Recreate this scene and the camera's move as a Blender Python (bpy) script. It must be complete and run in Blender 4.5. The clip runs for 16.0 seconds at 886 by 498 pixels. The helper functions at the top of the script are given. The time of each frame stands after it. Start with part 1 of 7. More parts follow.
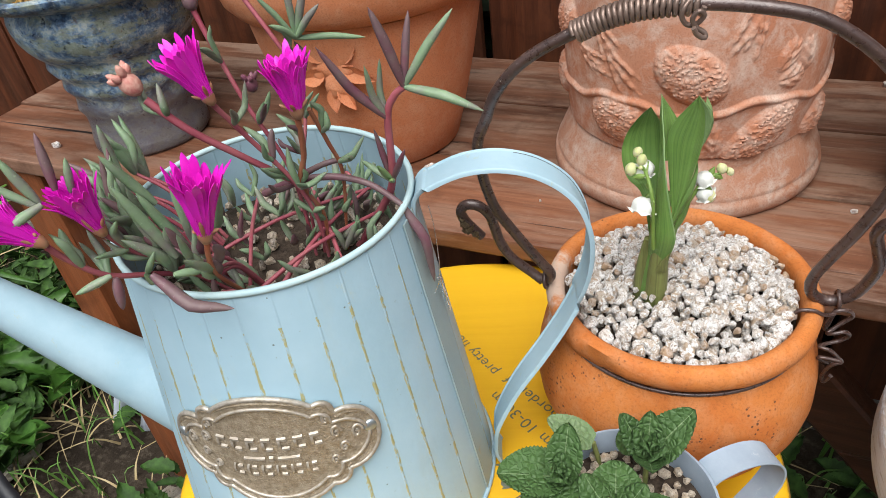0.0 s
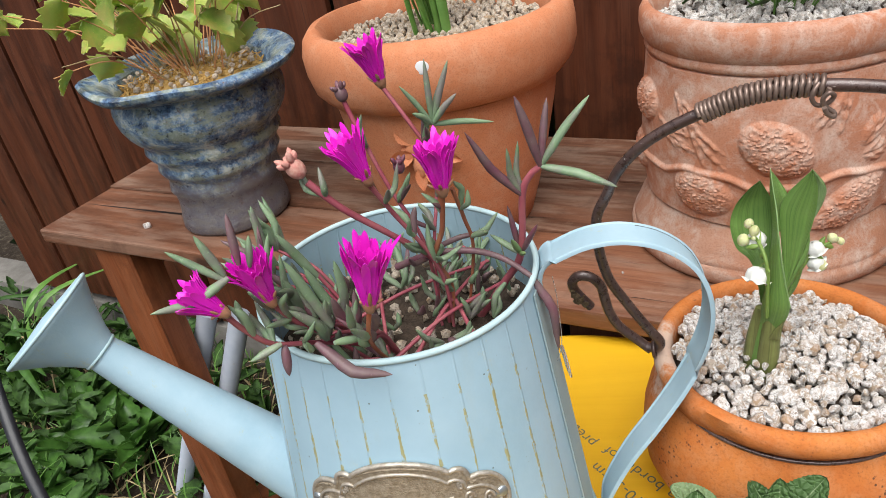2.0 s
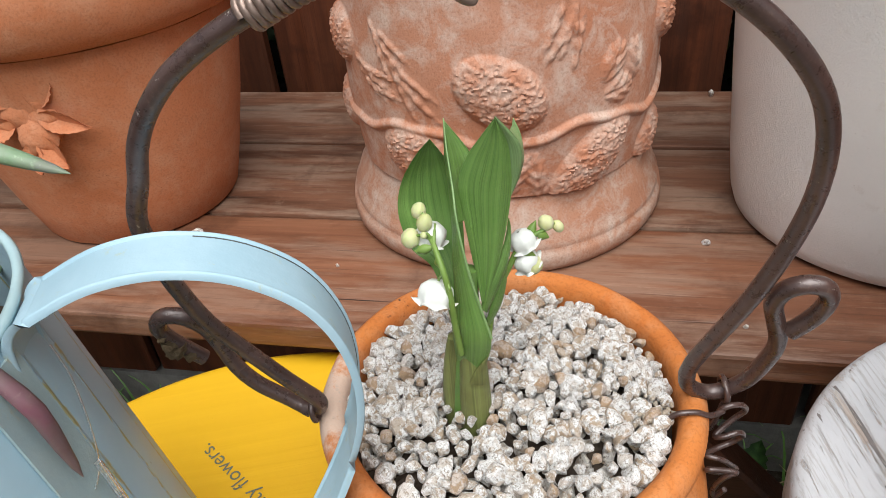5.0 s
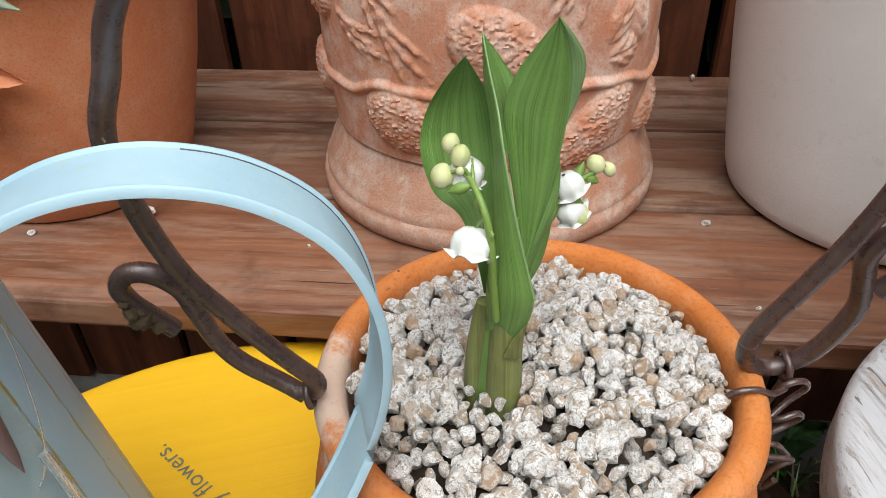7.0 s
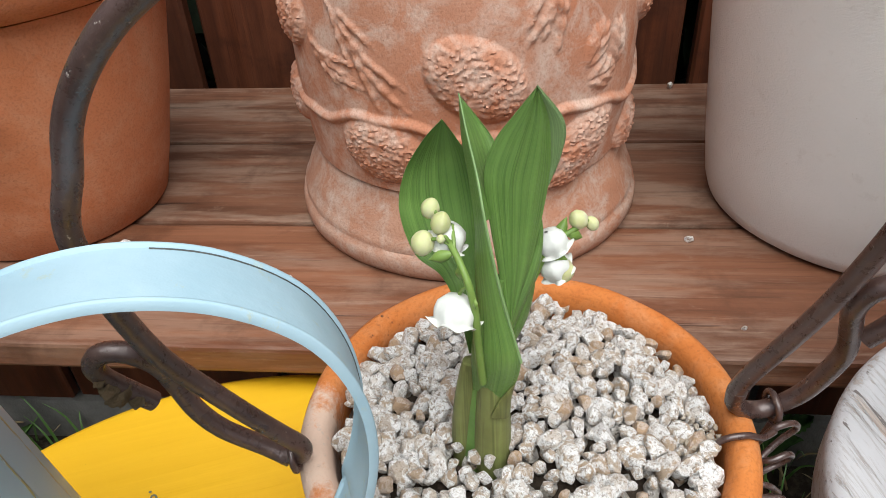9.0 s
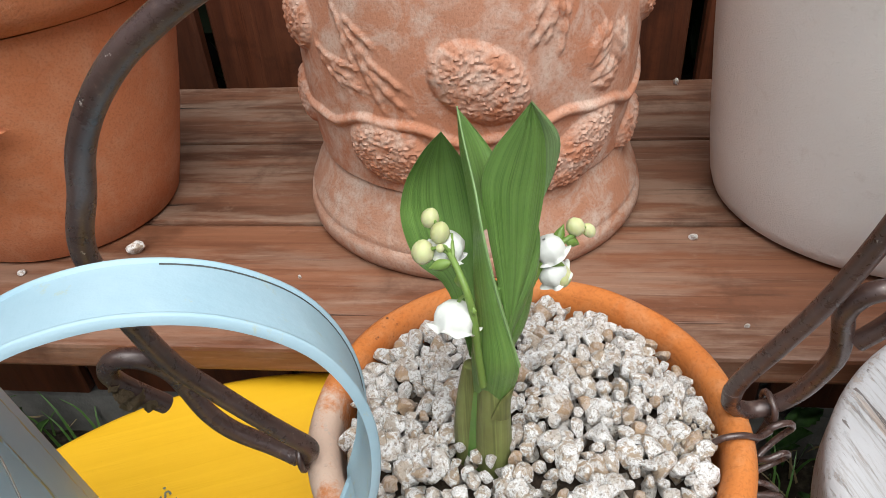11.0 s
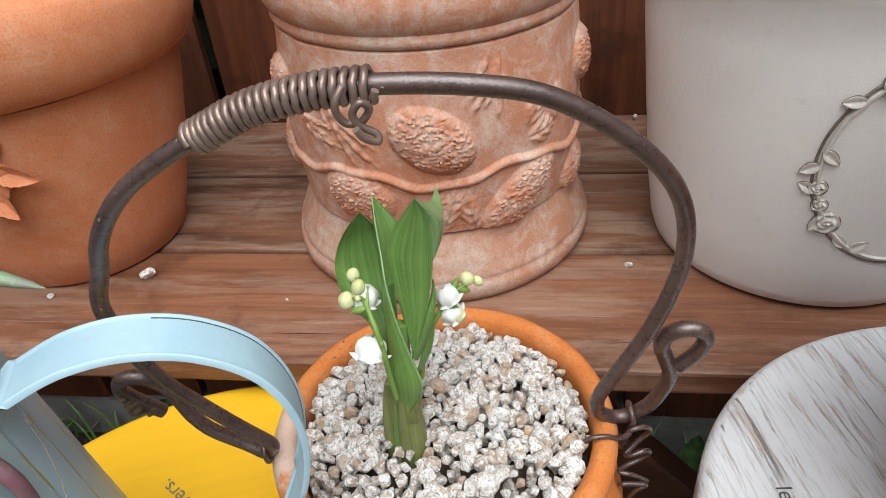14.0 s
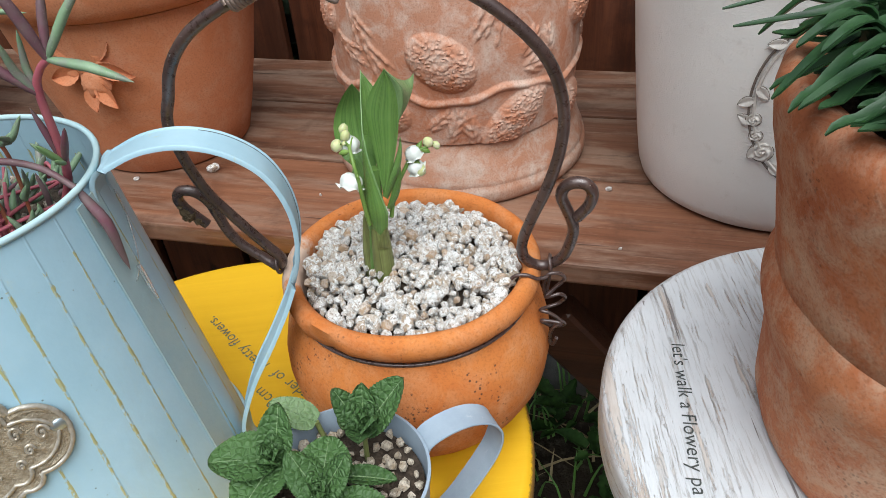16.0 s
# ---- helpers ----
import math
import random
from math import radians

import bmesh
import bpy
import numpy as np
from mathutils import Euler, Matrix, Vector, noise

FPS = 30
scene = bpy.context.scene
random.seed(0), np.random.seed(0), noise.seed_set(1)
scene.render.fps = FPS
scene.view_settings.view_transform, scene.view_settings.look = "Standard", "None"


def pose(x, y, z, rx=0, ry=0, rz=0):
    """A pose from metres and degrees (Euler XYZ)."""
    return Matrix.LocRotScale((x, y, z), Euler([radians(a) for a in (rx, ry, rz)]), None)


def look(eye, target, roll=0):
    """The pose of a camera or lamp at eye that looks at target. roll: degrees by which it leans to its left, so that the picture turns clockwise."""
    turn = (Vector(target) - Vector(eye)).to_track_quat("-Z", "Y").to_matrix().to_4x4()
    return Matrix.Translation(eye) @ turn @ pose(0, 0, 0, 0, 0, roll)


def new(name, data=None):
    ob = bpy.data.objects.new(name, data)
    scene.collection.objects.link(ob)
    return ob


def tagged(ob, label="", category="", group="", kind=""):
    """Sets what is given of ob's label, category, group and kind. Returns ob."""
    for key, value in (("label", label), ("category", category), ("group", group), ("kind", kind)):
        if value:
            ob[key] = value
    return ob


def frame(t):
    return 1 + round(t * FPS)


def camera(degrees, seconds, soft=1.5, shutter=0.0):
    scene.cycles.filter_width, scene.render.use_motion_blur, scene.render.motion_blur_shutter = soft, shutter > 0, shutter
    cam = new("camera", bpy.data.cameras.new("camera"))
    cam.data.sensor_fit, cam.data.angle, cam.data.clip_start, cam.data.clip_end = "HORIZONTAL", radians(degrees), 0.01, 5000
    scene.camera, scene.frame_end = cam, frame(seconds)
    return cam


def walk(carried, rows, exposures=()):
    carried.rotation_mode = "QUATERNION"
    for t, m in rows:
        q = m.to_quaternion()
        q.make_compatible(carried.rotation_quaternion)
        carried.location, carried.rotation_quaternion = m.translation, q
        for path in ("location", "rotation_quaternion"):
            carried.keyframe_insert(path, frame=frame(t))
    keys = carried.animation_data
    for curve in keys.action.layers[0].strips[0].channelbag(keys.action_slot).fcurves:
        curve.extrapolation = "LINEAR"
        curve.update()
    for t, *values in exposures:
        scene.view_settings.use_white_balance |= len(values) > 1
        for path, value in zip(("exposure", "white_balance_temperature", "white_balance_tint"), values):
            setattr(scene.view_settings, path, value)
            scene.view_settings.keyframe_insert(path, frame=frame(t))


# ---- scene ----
cam = camera(64.24, 16.0, 0.7)
PATH = [
    (0, (0.0099, 0.0057, 0.7162), (-0.5989, 1.1286, -0.2474), -8.14),
    (0.5, (0.0211, -0.0104, 0.6964), (-0.5434, 1.1279, -0.2761), -5.00),
    (1, (-0.0011, -0.0491, 0.6971), (-0.6399, 1.1115, -0.2000), -5.20),
    (1.5, (-0.0305, -0.0330, 0.7180), (-0.7427, 1.1434, -0.0998), -9.24),
    (2, (-0.0160, -0.0199, 0.7273), (-0.7192, 1.1651, -0.0857), -9.94),
    (2.5, (0.0184, -0.0245, 0.7305), (-0.6732, 1.1395, -0.1221), -8.97),
    (3, (0.0426, -0.0153, 0.7100), (-0.5713, 1.1331, -0.2198), -8.57),
    (3.5, (0.0386, 0.0409, 0.6988), (-0.4734, 1.2268, -0.2454), -9.79),
    (6, (-0.0067, 0.1152, 0.6407), (-0.2353, 1.4055, -0.2774), -2.42),
    (6.5, (-0.0103, 0.1156, 0.6351), (-0.2181, 1.4085, -0.2843), -1.87),
    (7, (-0.0164, 0.1246, 0.6353), (-0.1987, 1.4197, -0.2864), -2.08),
    (7.5, (-0.0178, 0.1328, 0.6404), (-0.1802, 1.4268, -0.2864), -2.67),
    (8, (-0.0165, 0.1347, 0.6430), (-0.1713, 1.4313, -0.2816), -3.23),
    (8.5, (-0.0171, 0.1362, 0.6443), (-0.1619, 1.4314, -0.2839), -3.10),
    (11, (-0.0140, 0.1344, 0.6510), (-0.1844, 1.4136, -0.2949), -4.18),
    (11.5, (-0.0143, 0.1354, 0.6528), (-0.1887, 1.4204, -0.2844), -4.83),
    (12, (-0.0131, 0.1358, 0.6569), (-0.1923, 1.4193, -0.2813), -5.17),
    (12.5, (-0.0096, 0.1262, 0.6632), (-0.1998, 1.4072, -0.2764), -5.59),
    (13, (-0.0061, 0.1331, 0.6700), (-0.1975, 1.4134, -0.2704), -6.68),
    (13.5, (0.0061, 0.1223, 0.6858), (-0.1794, 1.4044, -0.2534), -5.95),
    (14, (0.0198, 0.1017, 0.6915), (-0.1893, 1.3821, -0.2449), -5.29),
    (14.5, (0.0260, 0.0790, 0.6850), (-0.2358, 1.3493, -0.2519), -5.88),
    (15, (0.0293, 0.0823, 0.6811), (-0.2353, 1.3502, -0.2583), -6.29),
    (15.5, (0.0401, 0.0500, 0.6823), (-0.2854, 1.2975, -0.2652), -5.75),
    (16, (0.0754, 0.0203, 0.6977), (-0.2873, 1.2470, -0.2634), -4.48),
]
walk(cam, [(t, look(eye, target, roll)) for t, eye, target, roll in PATH],
     [(0.0, 0.64, 6300, 9), (1.0, 0.64, 6450, 11), (3.0, 0.63, 6250, 9), (6.0, 0.61, 6200, 7), (11.0, 0.60, 6200, 7), (13.5, 0.64, 6200, 7), (14.5, 0.64, 6000, 5), (16.0, 0.55, 5900, 4)])

# ---- light: a bright overcast sky ----
SUN_EL, SUN_AZ = radians(65), radians(164)
world = bpy.data.worlds.new("sky")
scene.world = world
world.use_nodes = True
wn = world.node_tree.nodes
sky = wn.new("ShaderNodeTexSky")
sky.sky_type, sky.sun_disc, sky.sun_elevation, sky.sun_rotation = "NISHITA", False, SUN_EL, SUN_AZ
sky.air_density, sky.dust_density, sky.ozone_density = 1.0, 4.0, 1.0
pale = wn.new("ShaderNodeHueSaturation")
pale.inputs["Saturation"].default_value = 0.45
world.node_tree.links.new(sky.outputs["Color"], pale.inputs["Color"])
world.node_tree.links.new(pale.outputs["Color"], wn["Background"].inputs["Color"])
wn["Background"].inputs["Strength"].default_value = 0.066
sun = new("sun", bpy.data.lights.new("sun", "SUN"))
sun.data.energy, sun.data.angle, sun.data.color = 3.05, radians(58), (1.0, 0.965, 0.92)
sun.matrix_world = look((0, 0, 0), (-math.sin(SUN_AZ) * math.cos(SUN_EL), -math.cos(SUN_AZ) * math.cos(SUN_EL), -math.sin(SUN_EL)))
# ---- materials ----
def shader(name):
    m = bpy.data.materials.new(name)
    m.use_nodes = True
    return m, m.node_tree.nodes, m.node_tree.links, m.node_tree.nodes["Principled BSDF"]


class Web:
    """Short hand for node trees."""

    def __init__(self, name):
        self.m, self.nodes, self.links, self.out = shader(name)
        self.tc = self.nodes.new("ShaderNodeTexCoord")

    def put(self, node, key, value):
        if isinstance(value, bpy.types.NodeSocket):
            self.links.new(value, node.inputs[key])
        elif value is not None:
            node.inputs[key].default_value = value

    def noise(self, scale, detail=4.0, rough=0.55, vec=None, distort=0.0):
        n = self.nodes.new("ShaderNodeTexNoise")
        self.put(n, "Vector", vec or self.tc.outputs["Object"])
        self.put(n, "Scale", scale), self.put(n, "Detail", detail), self.put(n, "Roughness", rough), self.put(n, "Distortion", distort)
        return n.outputs["Fac"]

    def cells(self, scale, vec=None, feature="F1"):
        n = self.nodes.new("ShaderNodeTexVoronoi")
        n.feature = feature
        self.put(n, "Vector", vec or self.tc.outputs["Object"]), self.put(n, "Scale", scale)
        return n.outputs["Distance"]

    def stretch(self, x, y, z):
        n = self.nodes.new("ShaderNodeMapping")
        self.put(n, "Vector", self.tc.outputs["Object"])
        n.inputs["Scale"].default_value = (x, y, z)
        return n.outputs["Vector"]

    def offset(self, vec, shift):
        n = self.nodes.new("ShaderNodeVectorMath")
        self.put(n, 0, vec), self.put(n, 1, shift)
        return n.outputs["Vector"]

    def ramp(self, fac, *stops):
        n = self.nodes.new("ShaderNodeValToRGB")
        self.put(n, "Fac", fac)
        while len(n.color_ramp.elements) < len(stops):
            n.color_ramp.elements.new(0.5)
        for e, (p, c) in zip(n.color_ramp.elements, stops):
            e.position, e.color = p, (*c, 1) if isinstance(c, tuple) else (c, c, c, 1)
        return n.outputs["Color"]

    def mix(self, fac, a, b, blend="MIX"):
        n = self.nodes.new("ShaderNodeMix")
        n.data_type, n.blend_type = "RGBA", blend
        for key, v in ((0, fac), (6, a), (7, b)):
            self.put(n, key, (*v, 1) if isinstance(v, tuple) else v)
        return n.outputs[2]

    def math(self, op, a, b=0.0, c=0.0):
        n = self.nodes.new("ShaderNodeMath")
        n.operation = op
        self.put(n, 0, a), self.put(n, 1, b), self.put(n, 2, c)
        return n.outputs[0]

    def xyz(self):
        n = self.nodes.new("ShaderNodeSeparateXYZ")
        self.put(n, 0, self.tc.outputs["Object"])
        return n.outputs

    def random(self):
        return self.nodes.new("ShaderNodeObjectInfo").outputs["Random"]

    def island(self):
        return self.nodes.new("ShaderNodeNewGeometry").outputs["Random Per Island"]

    def bump(self, height, strength=0.3, distance=0.001):
        n = self.nodes.new("ShaderNodeBump")
        n.inputs["Strength"].default_value, n.inputs["Distance"].default_value = strength, distance
        self.put(n, "Height", height)
        if self.out.inputs["Normal"].is_linked:
            self.links.new(self.out.inputs["Normal"].links[0].from_socket, n.inputs["Normal"])
        self.links.new(n.outputs["Normal"], self.out.inputs["Normal"])
        return self

    def done(self, colour, rough=0.7, metal=0.0, spec=0.5):
        self.put(self.out, "Base Color", (*colour, 1) if isinstance(colour, tuple) else colour)
        self.put(self.out, "Roughness", rough), self.put(self.out, "Metallic", metal), self.put(self.out, "Specular IOR Level", spec)
        return self.m


def plain(name, a, b, scale=60.0, rough=0.6, metal=0.0, spec=0.5, relief=0.2, fine=400.0, grit=0.0006):
    w = Web(name)
    big, small = w.noise(scale, 5), w.noise(fine, 3)
    c = w.mix(w.ramp(big, (0.35, 0.0), (0.65, 1.0)), a, b)
    c = w.mix(0.25, c, w.mix(small, tuple(0.6 * v for v in a), tuple(min(1, 1.3 * v) for v in b)))
    w.bump(small, relief, grit)
    return w.done(c, rough, metal, spec)


def terracotta(name, base, pale_c, dark, bloom=0.5, stain=0.0, lime=None):
    w = Web(name)
    cloud, patch, grain = w.noise(16, 6, 0.65), w.noise(55, 6, 0.7, distort=0.6), w.noise(700, 3)
    c = w.mix(w.ramp(cloud, (0.38, 0.0), (0.62, 1.0)), base, dark)
    c = w.mix(w.math("MULTIPLY", w.ramp(patch, (0.46, 0.0), (0.68, 1.0)), bloom), c, pale_c)
    c = w.mix(w.math("MULTIPLY", w.ramp(w.noise(23, 8, 0.75), (0.52, 0.0), (0.66, 1.0)), bloom), c, pale_c)
    c = w.mix(w.ramp(grain, (0.34, 0.3), (0.50, 0.0)), c, tuple(0.5 * v for v in dark))
    c = w.mix(w.ramp(w.noise(420, 5, 0.8), (0.62, 0.0), (0.72, 0.10)), c, tuple(0.6 * u + 0.25 for u in pale_c))
    c = w.mix(w.math("MULTIPLY", w.ramp(w.cells(260), (0.05, 0.8), (0.09, 0.0)), w.ramp(w.noise(14, 4), (0.56, 0.0), (0.66, 1.0))), c, tuple(0.3 * v for v in dark))
    if stain:
        low = w.ramp(w.noise(30, 8, 0.8), (0.53, 0.0), (0.60, 1.0))
        spots = w.ramp(w.cells(380), (0.20, 1.0), (0.34, 0.0))
        c = w.mix(w.math("MULTIPLY", w.math("MULTIPLY", low, spots), stain), c, (0.03, 0.022, 0.018))
    if lime:
        n = w.nodes.new("ShaderNodeVectorMath")
        n.operation = "DISTANCE"
        w.put(n, 0, w.tc.outputs["Object"]), w.put(n, 1, lime[:3])
        near = w.math("ADD", n.outputs["Value"], w.math("MULTIPLY", w.math("SUBTRACT", w.noise(120, 6, 0.75), 0.5), 0.05))
        c = w.mix(w.ramp(near, (lime[3] * 0.45, 0.75), (lime[3] * 0.75, 0.0)), c, (0.60, 0.50, 0.42))
    w.bump(grain, 0.35, 0.0007), w.bump(patch, 0.25, 0.001)
    return w.done(c, w.ramp(patch, (0.3, 0.75), (0.7, 0.95)), 0, 0.25)


CLAY = terracotta("orange_clay", (0.54, 0.185, 0.044), (0.58, 0.33, 0.18), (0.46, 0.135, 0.030), 0.30, 0.8, (-0.066, -0.018, 0.1015, 0.034))
CONE = terracotta("weathered_terracotta", (0.46, 0.232, 0.150), (0.56, 0.425, 0.350), (0.44, 0.180, 0.098), 0.85)
STAR = terracotta("smooth_terracotta", (0.55, 0.215, 0.104), (0.62, 0.37, 0.24), (0.50, 0.180, 0.080), 0.28)
FOOT = terracotta("limed_terracotta", (0.41, 0.235, 0.162), (0.47, 0.365, 0.30), (0.37, 0.175, 0.105), 0.9)
RED = terracotta("old_red_terracotta", (0.52, 0.195, 0.085), (0.56, 0.38, 0.26), (0.39, 0.118, 0.048), 0.7, 0.4)


def blue_tin():
    w = Web("pale_blue_enamel")
    x, y, z = w.xyz()
    turn = w.math("MULTIPLY", w.math("ARCTAN2", y, x), 30 / (2 * math.pi))
    far = w.math("ABSOLUTE", w.math("SUBTRACT", w.math("FRACT", turn), 0.5))
    worn = w.noise(1.0, 4, 0.7, w.stretch(160, 160, 38))
    line = w.math("MULTIPLY", w.math("LESS_THAN", far, w.math("MULTIPLY", w.ramp(worn, (0.3, 0.0), (0.7, 1.0)), 0.085)), w.ramp(w.noise(1.0, 4, 0.7, w.stretch(500, 500, 180)), (0.44, 0.0), (0.52, 1.0)))
    line = w.math("MULTIPLY", line, w.math("LESS_THAN", z, 0.172))
    crease = w.ramp(far, (0.0, 1.0), (0.05, 0.0))
    cloud, fine = w.noise(22, 5, 0.6), w.noise(260, 3)
    c = w.mix(w.ramp(cloud, (0.35, 0.0), (0.7, 1.0)), (0.365, 0.545, 0.645), (0.425, 0.605, 0.705))
    c = w.mix(w.ramp(w.noise(70, 7, 0.8), (0.62, 0.0), (0.70, 0.35)), c, (0.55, 0.58, 0.45))
    c = w.mix(w.ramp(w.noise(1.0, 6, 0.7, w.stretch(30, 30, 7)), (0.56, 0.0), (0.72, 0.45)), c, (0.42, 0.52, 0.53))
    c = w.mix(w.ramp(w.noise(150, 8, 0.85), (0.64, 0.0), (0.69, 0.8)), c, (0.24, 0.27, 0.24))
    c = w.mix(w.ramp(w.cells(95), (0.035, 1.0), (0.05, 0.0)), c, (0.16, 0.20, 0.20))
    c = w.mix(w.math("MULTIPLY", line, 0.85), c, (0.42, 0.37, 0.11))
    w.bump(crease, 0.35, 0.0008), w.bump(cloud, 0.12, 0.004), w.bump(fine, 0.08, 0.0006)
    return w.done(c, w.ramp(cloud, (0.3, 0.34), (0.7, 0.5)), 0, 0.45)


TIN = blue_tin()


def tin_plain(name, a, b, chip):
    w = Web(name)
    cloud = w.noise(45, 6, 0.65)
    c = w.mix(w.ramp(cloud, (0.35, 0.0), (0.7, 1.0)), a, b)
    c = w.mix(w.ramp(w.noise(130, 7, 0.8, w.stretch(1, 1, 0.4)), (0.60, 0.0), (0.68, 0.6)), c, chip)
    w.bump(cloud, 0.15, 0.003), w.bump(w.noise(300, 3), 0.1, 0.0006)
    return w.done(c, w.ramp(cloud, (0.3, 0.48), (0.7, 0.62)), 0, 0.4)


TIN_TRIM = tin_plain("pale_blue_trim", (0.335, 0.490, 0.575), (0.395, 0.545, 0.625), (0.44, 0.47, 0.33))
TIN_WORN = tin_plain("worn_blue_seam", (0.31, 0.42, 0.45), (0.36, 0.45, 0.45), (0.42, 0.37, 0.23))
TIN_RIM = tin_plain("worn_cream_blue_rim", (0.40, 0.56, 0.60), (0.46, 0.60, 0.61), (0.50, 0.47, 0.28))
TIN_GREY = tin_plain("grey_blue_zinc", (0.27, 0.33, 0.40), (0.34, 0.40, 0.47), (0.48, 0.52, 0.55))
BRASS = plain("antique_gold_plate", (0.25, 0.195, 0.125), (0.46, 0.39, 0.29), 420, 0.52, 0.4, 0.5, 0.9, 1100, 0.0008)
# paler metal for the plate's raised borders, scrolls and bars
BRASS_PALE = plain("pale_plate_relief", (0.34, 0.285, 0.21), (0.56, 0.52, 0.46), 330, 0.45, 0.5, 0.5, 0.5)
RIVET = plain("dull_steel", (0.40, 0.46, 0.50), (0.50, 0.55, 0.58), 300, 0.35, 0.8, 0.5, 0.1)


def iron():
    w = Web("brown_patinated_iron")
    cloud, rub = w.noise(60, 6, 0.7), w.noise(240, 6, 0.75)
    c = w.mix(w.ramp(cloud, (0.35, 0.0), (0.7, 1.0)), (0.048, 0.027, 0.023), (0.095, 0.056, 0.047))
    c = w.mix(w.ramp(rub, (0.60, 0.0), (0.72, 0.55)), c, (0.24, 0.16, 0.115))
    c = w.mix(w.ramp(w.noise(420, 5, 0.8), (0.66, 0.0), (0.70, 0.8)), c, (0.55, 0.50, 0.45))
    w.bump(rub, 0.35, 0.0007)
    return w.done(c, w.ramp(rub, (0.35, 0.24), (0.7, 0.38)), 0.15, 0.9)


IRON = iron()
WIRE = plain("dull_bronze_wire", (0.15, 0.102, 0.082), (0.27, 0.195, 0.158), 120, 0.34, 0.45, 0.5, 0.2)


def timber(name, a, b, pale_c, along="x", wear=0.4, cracks=0.4):
    w = Web(name)
    k = {"x": (3.0, 75.0, 75.0), "y": (75.0, 3.0, 75.0), "z": (75.0, 75.0, 3.0)}[along]
    rnd = w.nodes.new("ShaderNodeVectorMath")
    rnd.operation = "SCALE"
    w.put(rnd, 0, (7.0, 3.0, 5.0)), w.put(rnd, "Scale", w.random())
    def run(lengthways, across, detail=5, rough=0.65, distort=0.0):
        return w.noise(1.0, detail, rough, w.offset(w.stretch(*(lengthways if v < 10 else across for v in k)), rnd.outputs["Vector"]), distort)
    grain, broad, hair = run(3.0, 75.0, 6, 0.65, 0.8), run(2.2, 16.0, 6, 0.7, 0.5), run(13.0, 520.0, 4, 0.7)
    c = w.mix(w.ramp(grain, (0.36, 0.0), (0.66, 1.0)), a, b)
    c = w.mix(w.ramp(broad, (0.40, 0.65), (0.52, 0.0)), c, tuple(0.55 * v for v in a))
    # grey worn patches, with ragged streaks along the grain
    worn = w.noise(9.0, 7, 0.7, w.offset(w.stretch(*(0.05 * v + 0.6 for v in k)), rnd.outputs["Vector"]))
    patch = w.math("MULTIPLY", w.ramp(worn, (0.47, 0.0), (0.58, 1.0)), wear)
    c = w.mix(w.math("MULTIPLY", patch, 0.75), c, pale_c)
    c = w.mix(w.math("MULTIPLY", w.ramp(run(9.0, 210.0, 6, 0.8), (0.58, 0.0), (0.66, 0.8)), wear), c, tuple(1.15 * v for v in pale_c))
    c = w.mix(w.ramp(hair, (0.34, 0.45), (0.42, 0.0)), c, tuple(0.40 * v for v in a))
    # splits, knots, dark blots and pale scuffs
    split = run(2.6, 105.0, 3, 0.5, 0.3)
    gap = w.math("MULTIPLY", w.ramp(split, (0.285, 1.0), (0.315, 0.0)), cracks)
    c = w.mix(gap, c, (0.014, 0.009, 0.007))
    knot = w.cells(1.0, w.offset(w.stretch(*((6.0 if v < 10 else 15.0) for v in k)), rnd.outputs["Vector"]))
    c = w.mix(w.ramp(w.math("ADD", knot, w.math("MULTIPLY", w.noise(90, 4), 0.12)), (0.13, 0.85), (0.20, 0.0)), c, tuple(0.22 * v for v in a))
    c = w.mix(w.ramp(w.noise(13.0, 6, 0.7), (0.33, 0.65), (0.47, 0.0)), c, tuple(0.5 * v for v in a))
    c = w.mix(w.math("MULTIPLY", w.ramp(w.noise(55, 7, 0.8), (0.60, 0.0), (0.68, 0.5)), wear), c, pale_c)
    w.bump(grain, 0.35, 0.0012), w.bump(hair, 0.3, 0.0005), w.bump(w.math("SUBTRACT", 1.0, gap), 0.7, 0.0015)
    return w.done(c, w.ramp(worn, (0.3, 0.38), (0.7, 0.62)), 0, 0.45)


BENCH_TOP = timber("worn_stained_bench_board", (0.120, 0.050, 0.027), (0.195, 0.090, 0.052), (0.29, 0.205, 0.150), "x", 0.7, 1.0)
BENCH_FRONT = timber("orange_worn_bench_board", (0.140, 0.054, 0.027), (0.225, 0.098, 0.053), (0.30, 0.205, 0.150), "x", 0.5, 1.0)
BENCH_WOOD = timber("orange_stained_wood", (0.20, 0.055, 0.018), (0.27, 0.085, 0.030), (0.30, 0.13, 0.06), "z", 0.25)
BENCH_RAIL = timber("orange_stained_rail", (0.20, 0.055, 0.018), (0.27, 0.085, 0.030), (0.30, 0.13, 0.06), "y", 0.25)
# darker copy of the bench wood: under-bench shade put into the colour
BENCH_SHADED = timber("shaded_brace_wood", (0.042, 0.015, 0.007), (0.075, 0.026, 0.012), (0.10, 0.045, 0.022), "x", 0.2)
FENCE = timber("red_brown_fence_board", (0.060, 0.016, 0.0062), (0.115, 0.032, 0.0125), (0.15, 0.052, 0.020), "z", 0.2)


